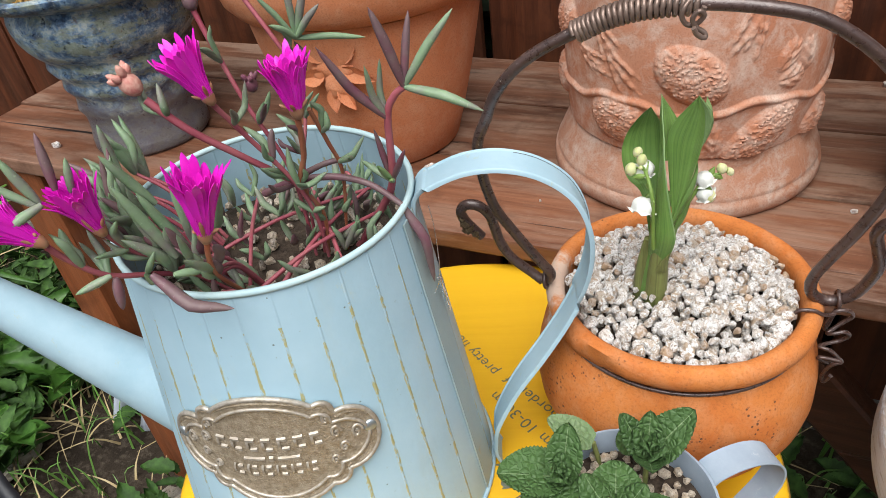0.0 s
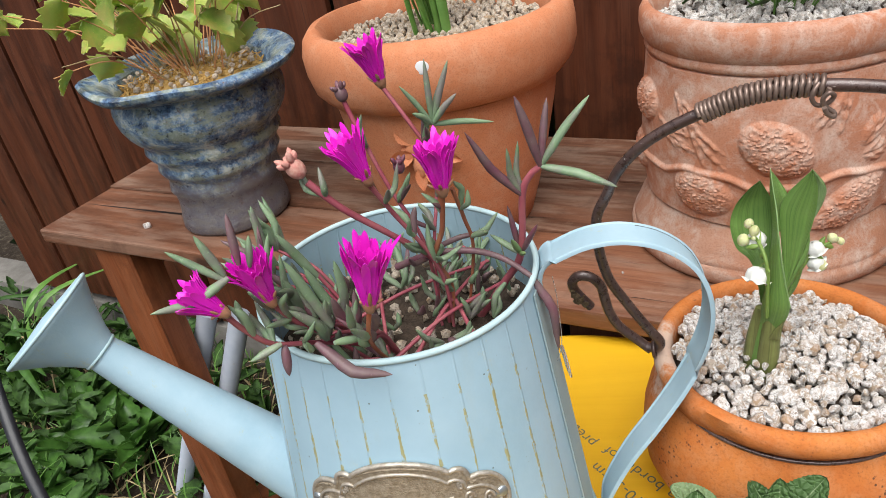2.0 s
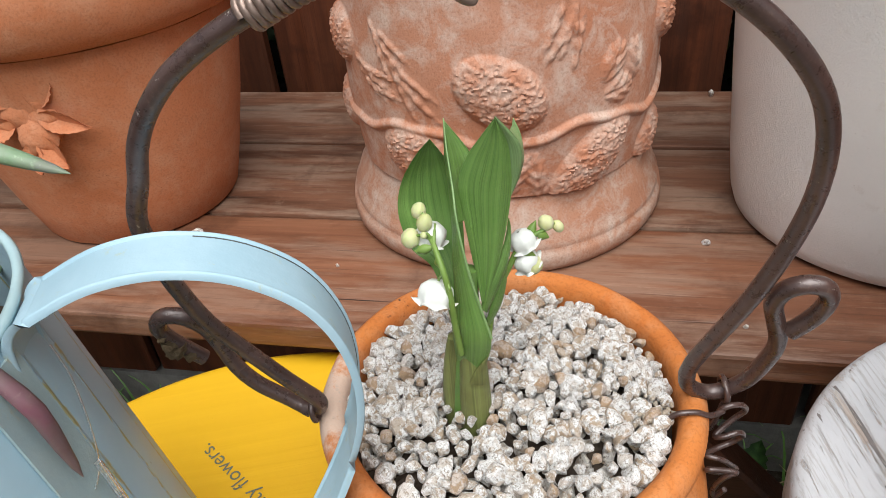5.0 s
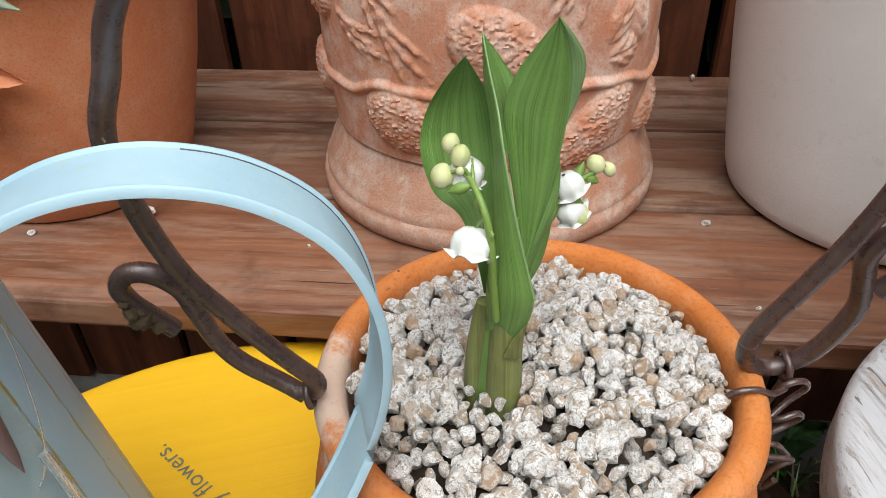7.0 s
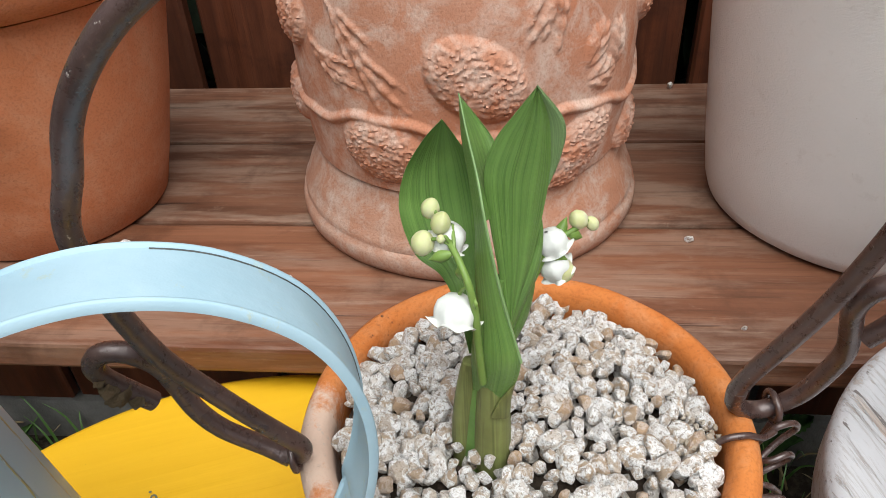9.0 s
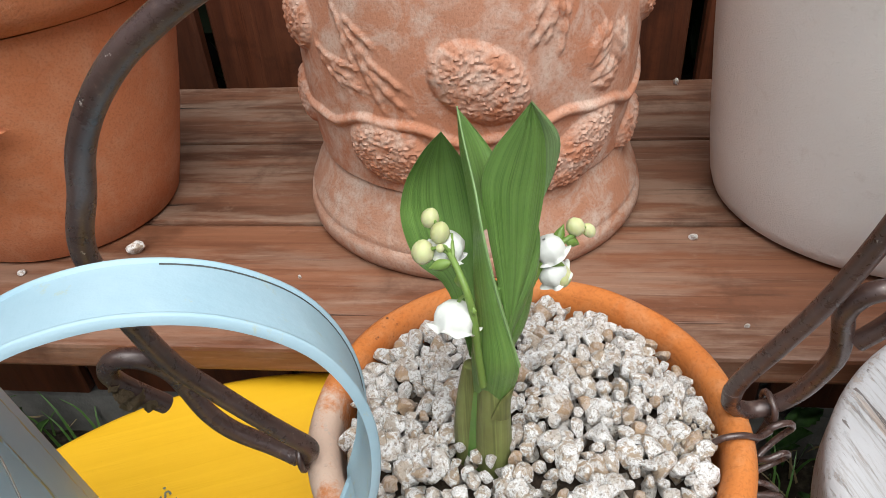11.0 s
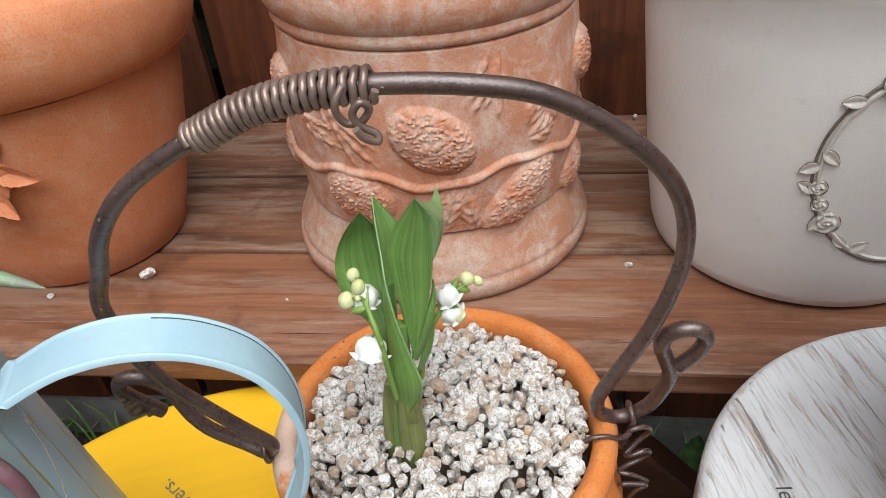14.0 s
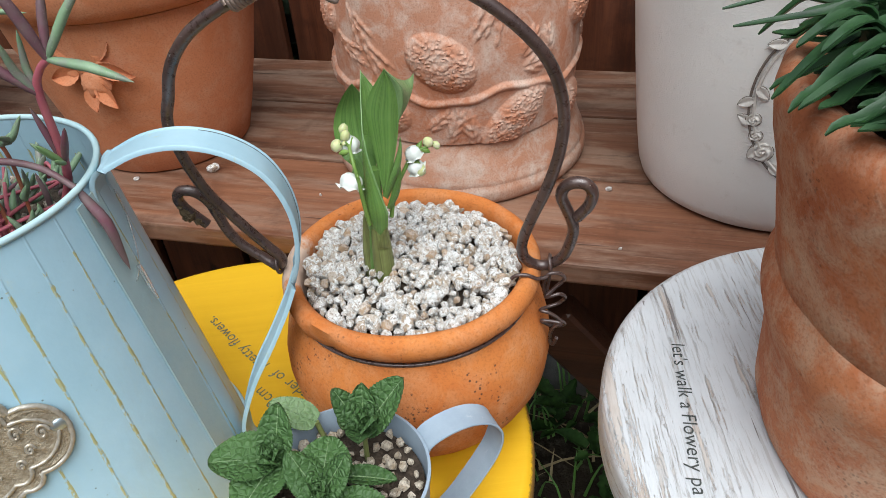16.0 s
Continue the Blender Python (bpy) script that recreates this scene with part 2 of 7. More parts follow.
def yellow_paint():
    w = Web("yellow_gloss_paint")
    brush = w.noise(1.0, 5, 0.6, w.stretch(8, 150, 40), 0.5)
    cloud = w.noise(9, 4)
    c = w.mix(w.ramp(brush, (0.3, 0.0), (0.7, 1.0)), (0.71, 0.400, 0.010), (0.76, 0.445, 0.015))
    c = w.mix(w.ramp(cloud, (0.4, 0.0), (0.7, 0.5)), c, (0.70, 0.40, 0.010))
    x, y, z = w.xyz()
    out = w.math("SQRT", w.math("ADD", w.math("MULTIPLY", x, x), w.math("MULTIPLY", y, y)))
    out = w.math("ADD", out, w.math("MULTIPLY", w.math("SUBTRACT", w.noise(190, 6, 0.8), 0.5), 0.006))
    c = w.mix(w.ramp(w.math("MULTIPLY", out, 5.0), (0.9425, 0.0), (0.9475, 0.9)), c, (0.20, 0.10, 0.035))
    c = w.mix(w.ramp(w.noise(170, 7, 0.8), (0.66, 0.0), (0.71, 0.5)), c, (0.42, 0.24, 0.02))
    w.bump(brush, 0.25, 0.0008)
    return w.done(c, w.ramp(cloud, (0.3, 0.34), (0.7, 0.5)), 0, 0.45)


YELLOW = yellow_paint()


def peeling_white():
    w = Web("peeling_white_paint")
    grain = w.noise(1.0, 9, 0.80, w.stretch(60, 4.0, 60), 0.30)
    wide = w.noise(1.0, 7, 0.72, w.stretch(30, 2.2, 30), 0.25)
    fine = w.noise(1.0, 5, 0.7, w.stretch(560, 26, 560))
    hair = w.noise(1.0, 3, 0.6, w.stretch(260, 9, 260))
    edge = w.noise(330, 6, 0.8)
    rag = w.math("MULTIPLY", w.math("SUBTRACT", edge, 0.5), 0.10)
    bare = w.math("MAXIMUM", w.ramp(w.math("ADD", grain, rag), (0.566, 0.0), (0.573, 1.0)), w.ramp(w.math("ADD", wide, rag), (0.640, 0.0), (0.646, 1.0)))
    flake = w.noise(1.0, 7, 0.8, w.stretch(150, 11, 150), 0.3)
    bare = w.math("MAXIMUM", bare, w.math("MULTIPLY", w.ramp(w.math("ADD", flake, rag), (0.575, 0.0), (0.585, 0.9)), w.ramp(w.noise(18, 4), (0.38, 0.25), (0.52, 1.0))))
    timber_c = w.mix(w.ramp(fine, (0.35, 0.0), (0.65, 1.0)), (0.34, 0.28, 0.24), (0.56, 0.49, 0.44))
    timber_c = w.mix(w.ramp(w.noise(26, 4), (0.4, 0.0), (0.65, 0.8)), timber_c, (0.54, 0.50, 0.47))
    paint = w.mix(w.noise(45, 6, 0.7), (0.53, 0.54, 0.56), (0.64, 0.65, 0.67))
    paint = w.mix(w.ramp(fine, (0.40, 0.75), (0.47, 0.0)), paint, (0.45, 0.44, 0.435))
    paint = w.mix(w.ramp(hair, (0.31, 0.9), (0.35, 0.0)), paint, (0.16, 0.14, 0.13))
    c = w.mix(bare, paint, timber_c)
    w.bump(w.math("SUBTRACT", 1.0, bare), 0.8, 0.0007), w.bump(fine, 0.5, 0.0007)
    return w.done(c, 0.7, 0, 0.3)


PEEL = peeling_white()


def cream_pot():
    w = Web("cream_stoneware")
    c = w.mix(w.ramp(w.noise(14, 5), (0.35, 0.0), (0.7, 1.0)), (0.73, 0.705, 0.675), (0.79, 0.765, 0.735))
    c = w.mix(w.ramp(w.cells(130), (0.03, 0.5), (0.05, 0.0)), c, (0.45, 0.40, 0.35))
    c = w.mix(w.ramp(w.noise(90, 6, 0.7), (0.60, 0.0), (0.7, 0.3)), c, (0.58, 0.53, 0.48))
    w.bump(w.noise(1.0, 5, 0.6, w.stretch(260, 260, 420)), 0.3, 0.001), w.bump(w.noise(850, 4, 0.8), 0.8, 0.0007)
    return w.done(c, 0.75, 0, 0.3)


CREAM = cream_pot()
CREAM_DARK = plain("cream_relief", (0.46, 0.425, 0.385), (0.60, 0.565, 0.525), 220, 0.7, 0, 0.3, 0.4)
INK_BROWN = plain("grey_brown_groove_and_shade", (0.10, 0.078, 0.064), (0.19, 0.155, 0.13), 300, 0.8)


def glaze():
    w = Web("mottled_blue_glaze")
    a, b, e = w.noise(42, 6, 0.78), w.noise(120, 6, 0.8), w.noise(1.0, 6, 0.75, w.stretch(34, 34, 85))
    c = w.ramp(a, (0.38, (0.02, 0.04, 0.08)), (0.47, (0.06, 0.13, 0.25)), (0.54, (0.20, 0.31, 0.43)), (0.61, (0.50, 0.55, 0.52)))
    c = w.mix(w.ramp(e, (0.48, 0.0), (0.58, 0.75)), c, (0.26, 0.29, 0.19))
    c = w.mix(w.ramp(b, (0.54, 0.0), (0.63, 0.85)), c, (0.40, 0.43, 0.42))
    c = w.mix(w.ramp(b, (0.34, 0.9), (0.41, 0.0)), c, (0.03, 0.03, 0.04))
    c = w.mix(w.ramp(w.noise(75, 7, 0.8), (0.60, 0.0), (0.66, 0.9)), c, (0.13, 0.075, 0.045))
    z = w.xyz()[2]
    c = w.mix(w.ramp(w.math("ADD", z, w.math("MULTIPLY", w.math("SUBTRACT", a, 0.5), 0.05)), (0.052, 0.85), (0.084, 0.0)), c, (0.115, 0.095, 0.095))
    w.bump(a, 0.5, 0.003), w.bump(b, 0.6, 0.0015)
    return w.done(c, w.ramp(b, (0.35, 0.22), (0.6, 0.5)), 0, 0.6)


GLAZE = glaze()


def stone(name, pale_c, mid, rust, grime=0.0, k=1.0):
    w = Web(name)
    a, b = w.noise(260 * k, 7, 0.78), w.noise(800 * k, 5, 0.75)
    c = w.mix(w.ramp(a, (0.40, 0.0), (0.58, 1.0)), mid, pale_c)
    c = w.mix(w.math("MULTIPLY", w.ramp(w.noise(170 * k, 7, 0.75), (0.51, 0.0), (0.60, 1.0)), w.ramp(w.random(), (0.0, 0.25), (0.55, 0.5), (0.85, 1.0))), c, rust)
    if grime:
        c = w.mix(w.math("MULTIPLY", w.ramp(w.random(), (0.72, 0.0), (0.86, 1.0)), grime), c, tuple(0.75 * u + 0.25 * v for u, v in zip(rust, mid)))
        c = w.mix(w.ramp(w.cells(520 * k), (0.16, 0.85), (0.26, 0.0)), c, (0.11, 0.085, 0.065))
    c = w.mix(w.ramp(b, (0.34, 0.9), (0.46, 0.0)), c, tuple(0.30 * v for v in mid))
    w.bump(a, 0.9, 0.0018), w.bump(b, 0.7, 0.0009)
    return w.done(c, 0.85, 0, 0.3)


def crushed_white(name="white_crushed_pumice", k=1.0, joined=False):
    w = Web(name)
    pick = w.island() if joined else w.random()
    rnd = w.nodes.new("ShaderNodeVectorMath")
    rnd.operation = "SCALE"
    w.put(rnd, 0, (37.0, 23.0, 51.0)), w.put(rnd, "Scale", pick)
    v = w.offset(w.stretch(k, k, k), rnd.outputs["Vector"])
    big, mid_n, small = w.noise(1.1, 5, 0.65, v, 0.6), w.noise(2.6, 6, 0.75, v, 0.4), w.noise(8.0, 4, 0.7, v)
    c = w.mix(w.ramp(mid_n, (0.39, 0.0), (0.49, 1.0)), (0.30, 0.245, 0.195), (0.86, 0.85, 0.835))
    tint = w.ramp(pick, (0.0, 0.35), (0.5, 0.7), (0.8, 1.0))
    c = w.mix(w.math("MULTIPLY", w.ramp(big, (0.48, 0.0), (0.55, 0.9)), tint), c, (0.43, 0.315, 0.205))
    c = w.mix(w.math("MULTIPLY", w.ramp(mid_n, (0.585, 0.0), (0.66, 0.9)), tint), c, (0.36, 0.20, 0.09))
    c = w.mix(w.ramp(pick, (0.90, 0.0), (0.95, 0.65)), c, (0.47, 0.30, 0.17))
    c = w.mix(w.ramp(small, (0.33, 0.9), (0.40, 0.0)), c, (0.15, 0.11, 0.08))
    c = w.mix(w.ramp(w.noise(17.0, 3, 0.7, v), (0.36, 0.7), (0.44, 0.0)), c, (0.24, 0.20, 0.165))
    w.bump(mid_n, 0.8, 0.0012), w.bump(small, 0.6, 0.0006)
    return w.done(c, 0.8, 0, 0.35)


PUMICE = stone("white_pumice", (0.86, 0.84, 0.81), (0.43, 0.385, 0.33), (0.40, 0.265, 0.15), 0.5)
STONE_WHITE = crushed_white()
STONE_FAR = crushed_white("white_crushed_pumice_bed", 300.0, True)
GRIT = stone("tan_grit", (0.66, 0.58, 0.48), (0.48, 0.39, 0.29), (0.42, 0.28, 0.15))
ROCK = stone("pale_rock", (0.48, 0.44, 0.37), (0.36, 0.32, 0.26), (0.26, 0.19, 0.12), 0.0, 0.012)
SOIL = plain("dark_potting_soil", (0.035, 0.026, 0.020), (0.085, 0.062, 0.045), 180, 0.95, 0, 0.2, 0.8, 500, 0.002)
DIRT = plain("dried_tan_dirt", (0.16, 0.11, 0.06), (0.30, 0.22, 0.13), 300, 0.95, 0, 0.2, 0.9, 700, 0.0015)
# near-black: the shade behind the fence gaps is put into this colour
GAP_SHADE = plain("gap_shade_dark", (0.016, 0.011, 0.009), (0.03, 0.022, 0.018), 20, 0.9)
MOSS = plain("tan_sphagnum", (0.42, 0.24, 0.06), (0.62, 0.42, 0.16), 150, 0.95, 0, 0.2, 0.9, 600, 0.002)


def leaf_mat(name, a, b, vein=0.0, rough=0.45, through_light=0.15, scale=70, quilted=False, veins=0.45, blush=None, lined=0.0):
    w = Web(name)
    n, s = w.noise(scale, 5), w.noise(500, 3)
    c = w.mix(w.ramp(n, (0.35, 0.0), (0.65, 1.0)), a, b)
    c = w.mix(w.math("MULTIPLY", w.random(), 0.45), c, tuple(1.2 * u for u in b))
    c = w.mix(w.math("MULTIPLY", w.island(), 0.3), c, tuple(0.7 * u for u in a))
    if blush:
        c = w.mix(w.ramp(w.noise(55, 4), (0.48, 0.0), (0.66, 0.75)), c, blush)
        c = w.mix(w.ramp(w.noise(600, 4, 0.7), (0.60, 0.0), (0.72, 0.4)), c, tuple(1.7 * u for u in b))
    if lined:
        g = w.nodes.new("ShaderNodeMapping")
        w.put(g, "Vector", w.tc.outputs["UV"])
        g.inputs["Scale"].default_value = (52, 0.7, 1)
        rib, fold = w.noise(1.0, 3, 0.6, g.outputs["Vector"]), w.noise(0.22, 2, 0.5, g.outputs["Vector"])
        c = w.mix(w.ramp(fold, (0.40, 0.0), (0.60, 0.55)), c, tuple(1.3 * u for u in b))
        c = w.mix(w.ramp(rib, (0.36, lined), (0.47, 0.0)), c, tuple(0.42 * u for u in a))
        c = w.mix(w.ramp(rib, (0.57, 0.0), (0.68, 0.6 * lined)), c, tuple(1.45 * u for u in b))
        w.bump(rib, 0.5, 0.0006)
    if vein:
        c = w.mix(w.ramp(w.noise(1.0, 3, 0.5, w.stretch(560, 560, 7)), (0.38, vein), (0.52, 0.0)), c, tuple(0.5 * u for u in a))
        c = w.mix(w.ramp(w.noise(1.0, 2, 0.5, w.stretch(820, 820, 9)), (0.56, 0.0), (0.66, 0.7 * vein)), c, tuple(1.35 * u for u in b))
    w.bump(s, 0.2, 0.0004)
    if quilted:
        edge = w.cells(330, None, "DISTANCE_TO_EDGE")
        c = w.mix(w.ramp(edge, (0.010, 0.16), (0.08, 0.0)), c, tuple(veins * u for u in a))
        c = w.mix(w.ramp(edge, (0.15, 0.0), (0.50, 0.12)), c, tuple(1.2 * u for u in b))
        w.bump(w.ramp(edge, (0.0, 0.0), (0.35, 1.0)), 0.8, 0.0008 if veins < 1 else 0.0006)
    w.out.inputs["Subsurface Weight"].default_value = through_light
    w.out.inputs["Subsurface Radius"].default_value = (0.004, 0.006, 0.002)
    w.out.inputs["Subsurface Scale"].default_value = 0.3
    return w.done(c, rough, 0, 0.4)


LILY = leaf_mat("lily_leaf_green", (0.078, 0.160, 0.034), (0.140, 0.245, 0.060), 0.0, 0.34, 0.12, lined=0.42)
LILY_EDGE = leaf_mat("lily_leaf_light", (0.14, 0.235, 0.085), (0.21, 0.32, 0.13), 0.0, 0.38, 0.1, lined=0.3)
SHEATH = leaf_mat("lily_sheath", (0.115, 0.115, 0.035), (0.20, 0.23, 0.075), 0.5, 0.5, 0.1)
LILY_STEM = leaf_mat("lily_stalk", (0.13, 0.22, 0.04), (0.2, 0.3, 0.07), 0, 0.45)
BUD = leaf_mat("green_white_bud", (0.46, 0.48, 0.19), (0.68, 0.68, 0.42), 0, 0.45, 0.3)
PETAL = plain("white_petal", (0.64, 0.66, 0.60), (0.74, 0.75, 0.71), 90, 0.5, 0, 0.3, 0.1)
ICE = leaf_mat("succulent_grey_green", (0.125, 0.205, 0.110), (0.250, 0.345, 0.215), 0, 0.5, 0.15, blush=(0.20, 0.155, 0.165))
ICE_RED = leaf_mat("succulent_purple", (0.110, 0.055, 0.066), (0.185, 0.130, 0.128), 0, 0.5, 0.15, blush=(0.16, 0.045, 0.075))
ICE_STEM = leaf_mat("succulent_red_stem", (0.27, 0.045, 0.075), (0.38, 0.12, 0.135), 0, 0.5, 0.1)
ICE_ORANGE = leaf_mat("succulent_orange_stem", (0.36, 0.10, 0.05), (0.36, 0.16, 0.09), 0, 0.5, 0.1)
MAGENTA = leaf_mat("magenta_petal", (0.62, 0.004, 0.42), (0.76, 0.02, 0.56), 0, 0.4, 0.15)
CALYX = leaf_mat("pink_orange_calyx", (0.34, 0.12, 0.07), (0.40, 0.24, 0.14), 0, 0.5, 0.15)
FADED = plain("faded_pink_bud", (0.50, 0.16, 0.14), (0.62, 0.38, 0.30), 420, 0.6, 0, 0.4, 0.6, 900)
MINT = leaf_mat("mint_leaf", (0.036, 0.080, 0.020), (0.068, 0.132, 0.038), 0, 0.6, 0.05, 30, True, 0.6)
MINT_PALE = leaf_mat("mint_leaf_pale", (0.115, 0.185, 0.075), (0.175, 0.245, 0.12), 0, 0.6, 0.08, 70, True, 1.7)
WEED = leaf_mat("weed_leaf", (0.009, 0.030, 0.004), (0.056, 0.130, 0.022), 0, 0.75, 0.08)
WEED_LIGHT = leaf_mat("fresh_weed_leaf", (0.018, 0.060, 0.008), (0.062, 0.150, 0.024), 0, 0.45, 0.08)
LIME = leaf_mat("yellow_green_leaf", (0.17, 0.29, 0.04), (0.40, 0.44, 0.10), 0, 0.5, 0.3, 40, blush=(0.42, 0.33, 0.09))
STRAW_RED = plain("orange_dry_stalk", (0.42, 0.17, 0.06), (0.55, 0.30, 0.14), 200, 0.7)
STRAP = leaf_mat("strap_leaf", (0.075, 0.18, 0.03), (0.14, 0.27, 0.06), 0, 0.4, 0.1)
DRY = leaf_mat("dry_straw", (0.30, 0.22, 0.10), (0.42, 0.34, 0.19), 0, 0.7, 0.0)
TWIG = plain("thin_brown_twig", (0.14, 0.065, 0.035), (0.22, 0.12, 0.06), 200, 0.8)
DIANTHUS = leaf_mat("blue_green_blade", (0.009, 0.031, 0.010), (0.028, 0.070, 0.024), 0, 0.45, 0.1)
INK = plain("dark_grey_ink", (0.035, 0.04, 0.04), (0.07, 0.075, 0.07), 200, 0.6)
INK_SOFT = plain("blue_grey_ink", (0.10, 0.115, 0.09), (0.16, 0.17, 0.12), 300, 0.6)
BERRY = plain("brown_red_paint", (0.22, 0.055, 0.012), (0.30, 0.09, 0.02), 300, 0.6)
BLACK_STEEL = plain("black_painted_steel", (0.010, 0.011, 0.014), (0.02, 0.022, 0.027), 60, 0.42, 0.1)
BLUE_STEEL = tin_plain("pale_blue_painted_steel", (0.50, 0.56, 0.66), (0.58, 0.63, 0.71), (0.40, 0.36, 0.32))
BLUE_PAINT = tin_plain("soft_white_paint", (0.55, 0.56, 0.57), (0.62, 0.63, 0.63), (0.45, 0.42, 0.38))
CONCRETE = plain("grey_concrete", (0.15, 0.14, 0.125), (0.23, 0.22, 0.20), 30, 0.9, 0, 0.2, 0.6, 260, 0.002)


def clear_plastic():
    w = Web("clear_nylon")
    w.out.inputs["Transmission Weight"].default_value = 0.92
    return w.done((0.85, 0.87, 0.88), 0.25, 0, 0.5)


NYLON = clear_plastic()


def earth():
    w = Web("garden_soil")
    c = w.mix(w.ramp(w.noise(4, 7, 0.7), (0.4, 0.0), (0.65, 1.0)), (0.022, 0.016, 0.011), (0.058, 0.044, 0.031))
    c = w.mix(w.ramp(w.noise(60, 5, 0.7), (0.5, 0.0), (0.7, 0.6)), c, (0.14, 0.115, 0.085))
    w.bump(w.noise(45, 6, 0.7), 0.8, 0.01)
    return w.done(c, 0.95, 0, 0.2)


EARTH = earth()
# leaf green darkened to carry the shade behind the fence
HEDGE_SHADED = leaf_mat("shaded_hedge_leaf", (0.012, 0.028, 0.008), (0.03, 0.055, 0.018), 0, 0.5, 0.0)


# ---- mesh helpers ----
def part(name, bm, material, parent=None, label="", smooth=True):
    me = bpy.data.meshes.new(name)
    bm.to_mesh(me)
    bm.free()
    me.materials.append(material)
    if smooth:
        me.polygons.foreach_set("use_smooth", [True] * len(me.polygons))
        me.set_sharp_from_angle(angle=radians(53))
    ob = new(name, me)
    ob.parent = parent
    return tagged(ob, label)


def thing(name, loc, label, category, group="", turn=0.0, kind=""):
    ob = new(name)
    ob.empty_display_size = 0.02
    ob.matrix_world = pose(*loc, 0, 0, turn)
    return tagged(ob, label, category, group, kind)


def share(name, mesh, parent, m, label=""):
    ob = new(name, mesh)
    ob.parent = parent
    ob.matrix_local = m
    return tagged(ob, label)


def data_of(bm, name, material, smooth=True):
    me = bpy.data.meshes.new(name)
    bm.to_mesh(me)
    bm.free()
    me.materials.append(material)
    if smooth:
        me.polygons.foreach_set("use_smooth", [True] * len(me.polygons))
    return me


def join(*bms):
    out = bmesh.new()
    for b in bms:
        me = bpy.data.meshes.new("tmp")
        b.to_mesh(me)
        b.free()
        out.from_mesh(me)
        bpy.data.meshes.remove(me)
    return out


def moved(bm, m):
    bm.transform(m)
    return bm


def lathe(profile, seg=72, wobble=None):
    """A turned form from (radius, height) pairs; a zero radius closes it."""
    bm = bmesh.new()
    rings = []
    for r, z in profile:
        if r <= 1e-6:
            rings.append([bm.verts.new((0, 0, z))])
        else:
            ring = []
            for i in range(seg):
                a = 2 * math.pi * i / seg
                k = wobble(a, r, z) if wobble else 0.0
                ring.append(bm.verts.new(((r + k) * math.cos(a), (r + k) * math.sin(a), z)))
            rings.append(ring)
    for lo, hi in zip(rings, rings[1:]):
        for i in range(seg):
            j = (i + 1) % seg
            if len(lo) == 1 and len(hi) == 1:
                continue
            if len(lo) == 1:
                bm.faces.new((lo[0], hi[j], hi[i]))
            elif len(hi) == 1:
                bm.faces.new((lo[i], lo[j], hi[0]))
            else:
                bm.faces.new((lo[i], lo[j], hi[j], hi[i]))
    return bm


def spline(ctrl, n=8):
    """A smooth line through points."""
    p = [Vector(c) for c in ctrl]
    out = []
    for i in range(len(p) - 1):
        a, b, c, d = p[max(i - 1, 0)], p[i], p[i + 1], p[min(i + 2, len(p) - 1)]
        for k in range(n):
            t = k / n
            out.append(0.5 * (2 * b + (c - a) * t + (2 * a - 5 * b + 4 * c - d) * t * t + (3 * b - a - 3 * c + d) * t**3))
    out.append(p[-1].copy())
    return out


def frames(path, up=None):
    up = Vector(up) if up else None
    rows, side = [], None
    for i, p in enumerate(path):
        t = (path[min(i + 1, len(path) - 1)] - path[max(i - 1, 0)]).normalized()
        if side is None:
            ref = up or (Vector((0, 0, 1)) if abs(t.z) < 0.9 else Vector((1, 0, 0)))
            side = t.cross(ref).normalized()
        elif up:
            side = t.cross(up).normalized()
        else:
            side = (side - t * side.dot(t)).normalized()
        rows.append((p, t, side, side.cross(t)))
    return rows


def tube(path, radius, sides=10, flat=1.0, caps=True, up=None):
    """A round bar along a line; radius is a number or one number a point."""
    bm = bmesh.new()
    rings = []
    n = len(path)
    for i, (p, t, s, u) in enumerate(frames(path, up)):
        r = radius(i / (n - 1)) if callable(radius) else radius
        rings.append([bm.verts.new(p + r * (math.cos(a) * s + flat * math.sin(a) * u)) for a in (2 * math.pi * k / sides for k in range(sides))])
    for lo, hi in zip(rings, rings[1:]):
        for k in range(sides):
            bm.faces.new((lo[k], lo[(k + 1) % sides], hi[(k + 1) % sides], hi[k]))
    if caps:
        bm.faces.new(rings[0][::-1]), bm.faces.new(rings[-1])
    return bm


def ribbon(path, width, thick, up, bow=0.0, cols=5):
    """A strap or blade along a line. width: one number or a function of 0..1; bow lifts its edges."""
    bm = bmesh.new()
    top, low = [], []
    n = len(path)
    for i, (p, t, s, u) in enumerate(frames(path, up)):
        w = width(i / (n - 1)) if callable(width) else width
        a, b = [], []
        for c in range(cols):
            q = 2 * c / (cols - 1) - 1
            pos = p + s * (q * w / 2) + u * (bow * q * q * w)
            a.append(bm.verts.new(pos + u * thick / 2)), b.append(bm.verts.new(pos - u * thick / 2))
        top.append(a), low.append(b)
    for i in range(n - 1):
        for c in range(cols - 1):
            bm.faces.new((top[i][c], top[i][c + 1], top[i + 1][c + 1], top[i + 1][c]))
            bm.faces.new((low[i][c + 1], low[i][c], low[i + 1][c], low[i + 1][c + 1]))
        bm.faces.new((low[i][0], top[i][0], top[i + 1][0], low[i + 1][0]))
        bm.faces.new((top[i][-1], low[i][-1], low[i + 1][-1], top[i + 1][-1]))
    for k in (0, n - 1):
        ring = top[k] + low[k][::-1]
        bm.faces.new(ring if k else ring[::-1])
    bmesh.ops.recalc_face_normals(bm, faces=bm.faces)
    return bm


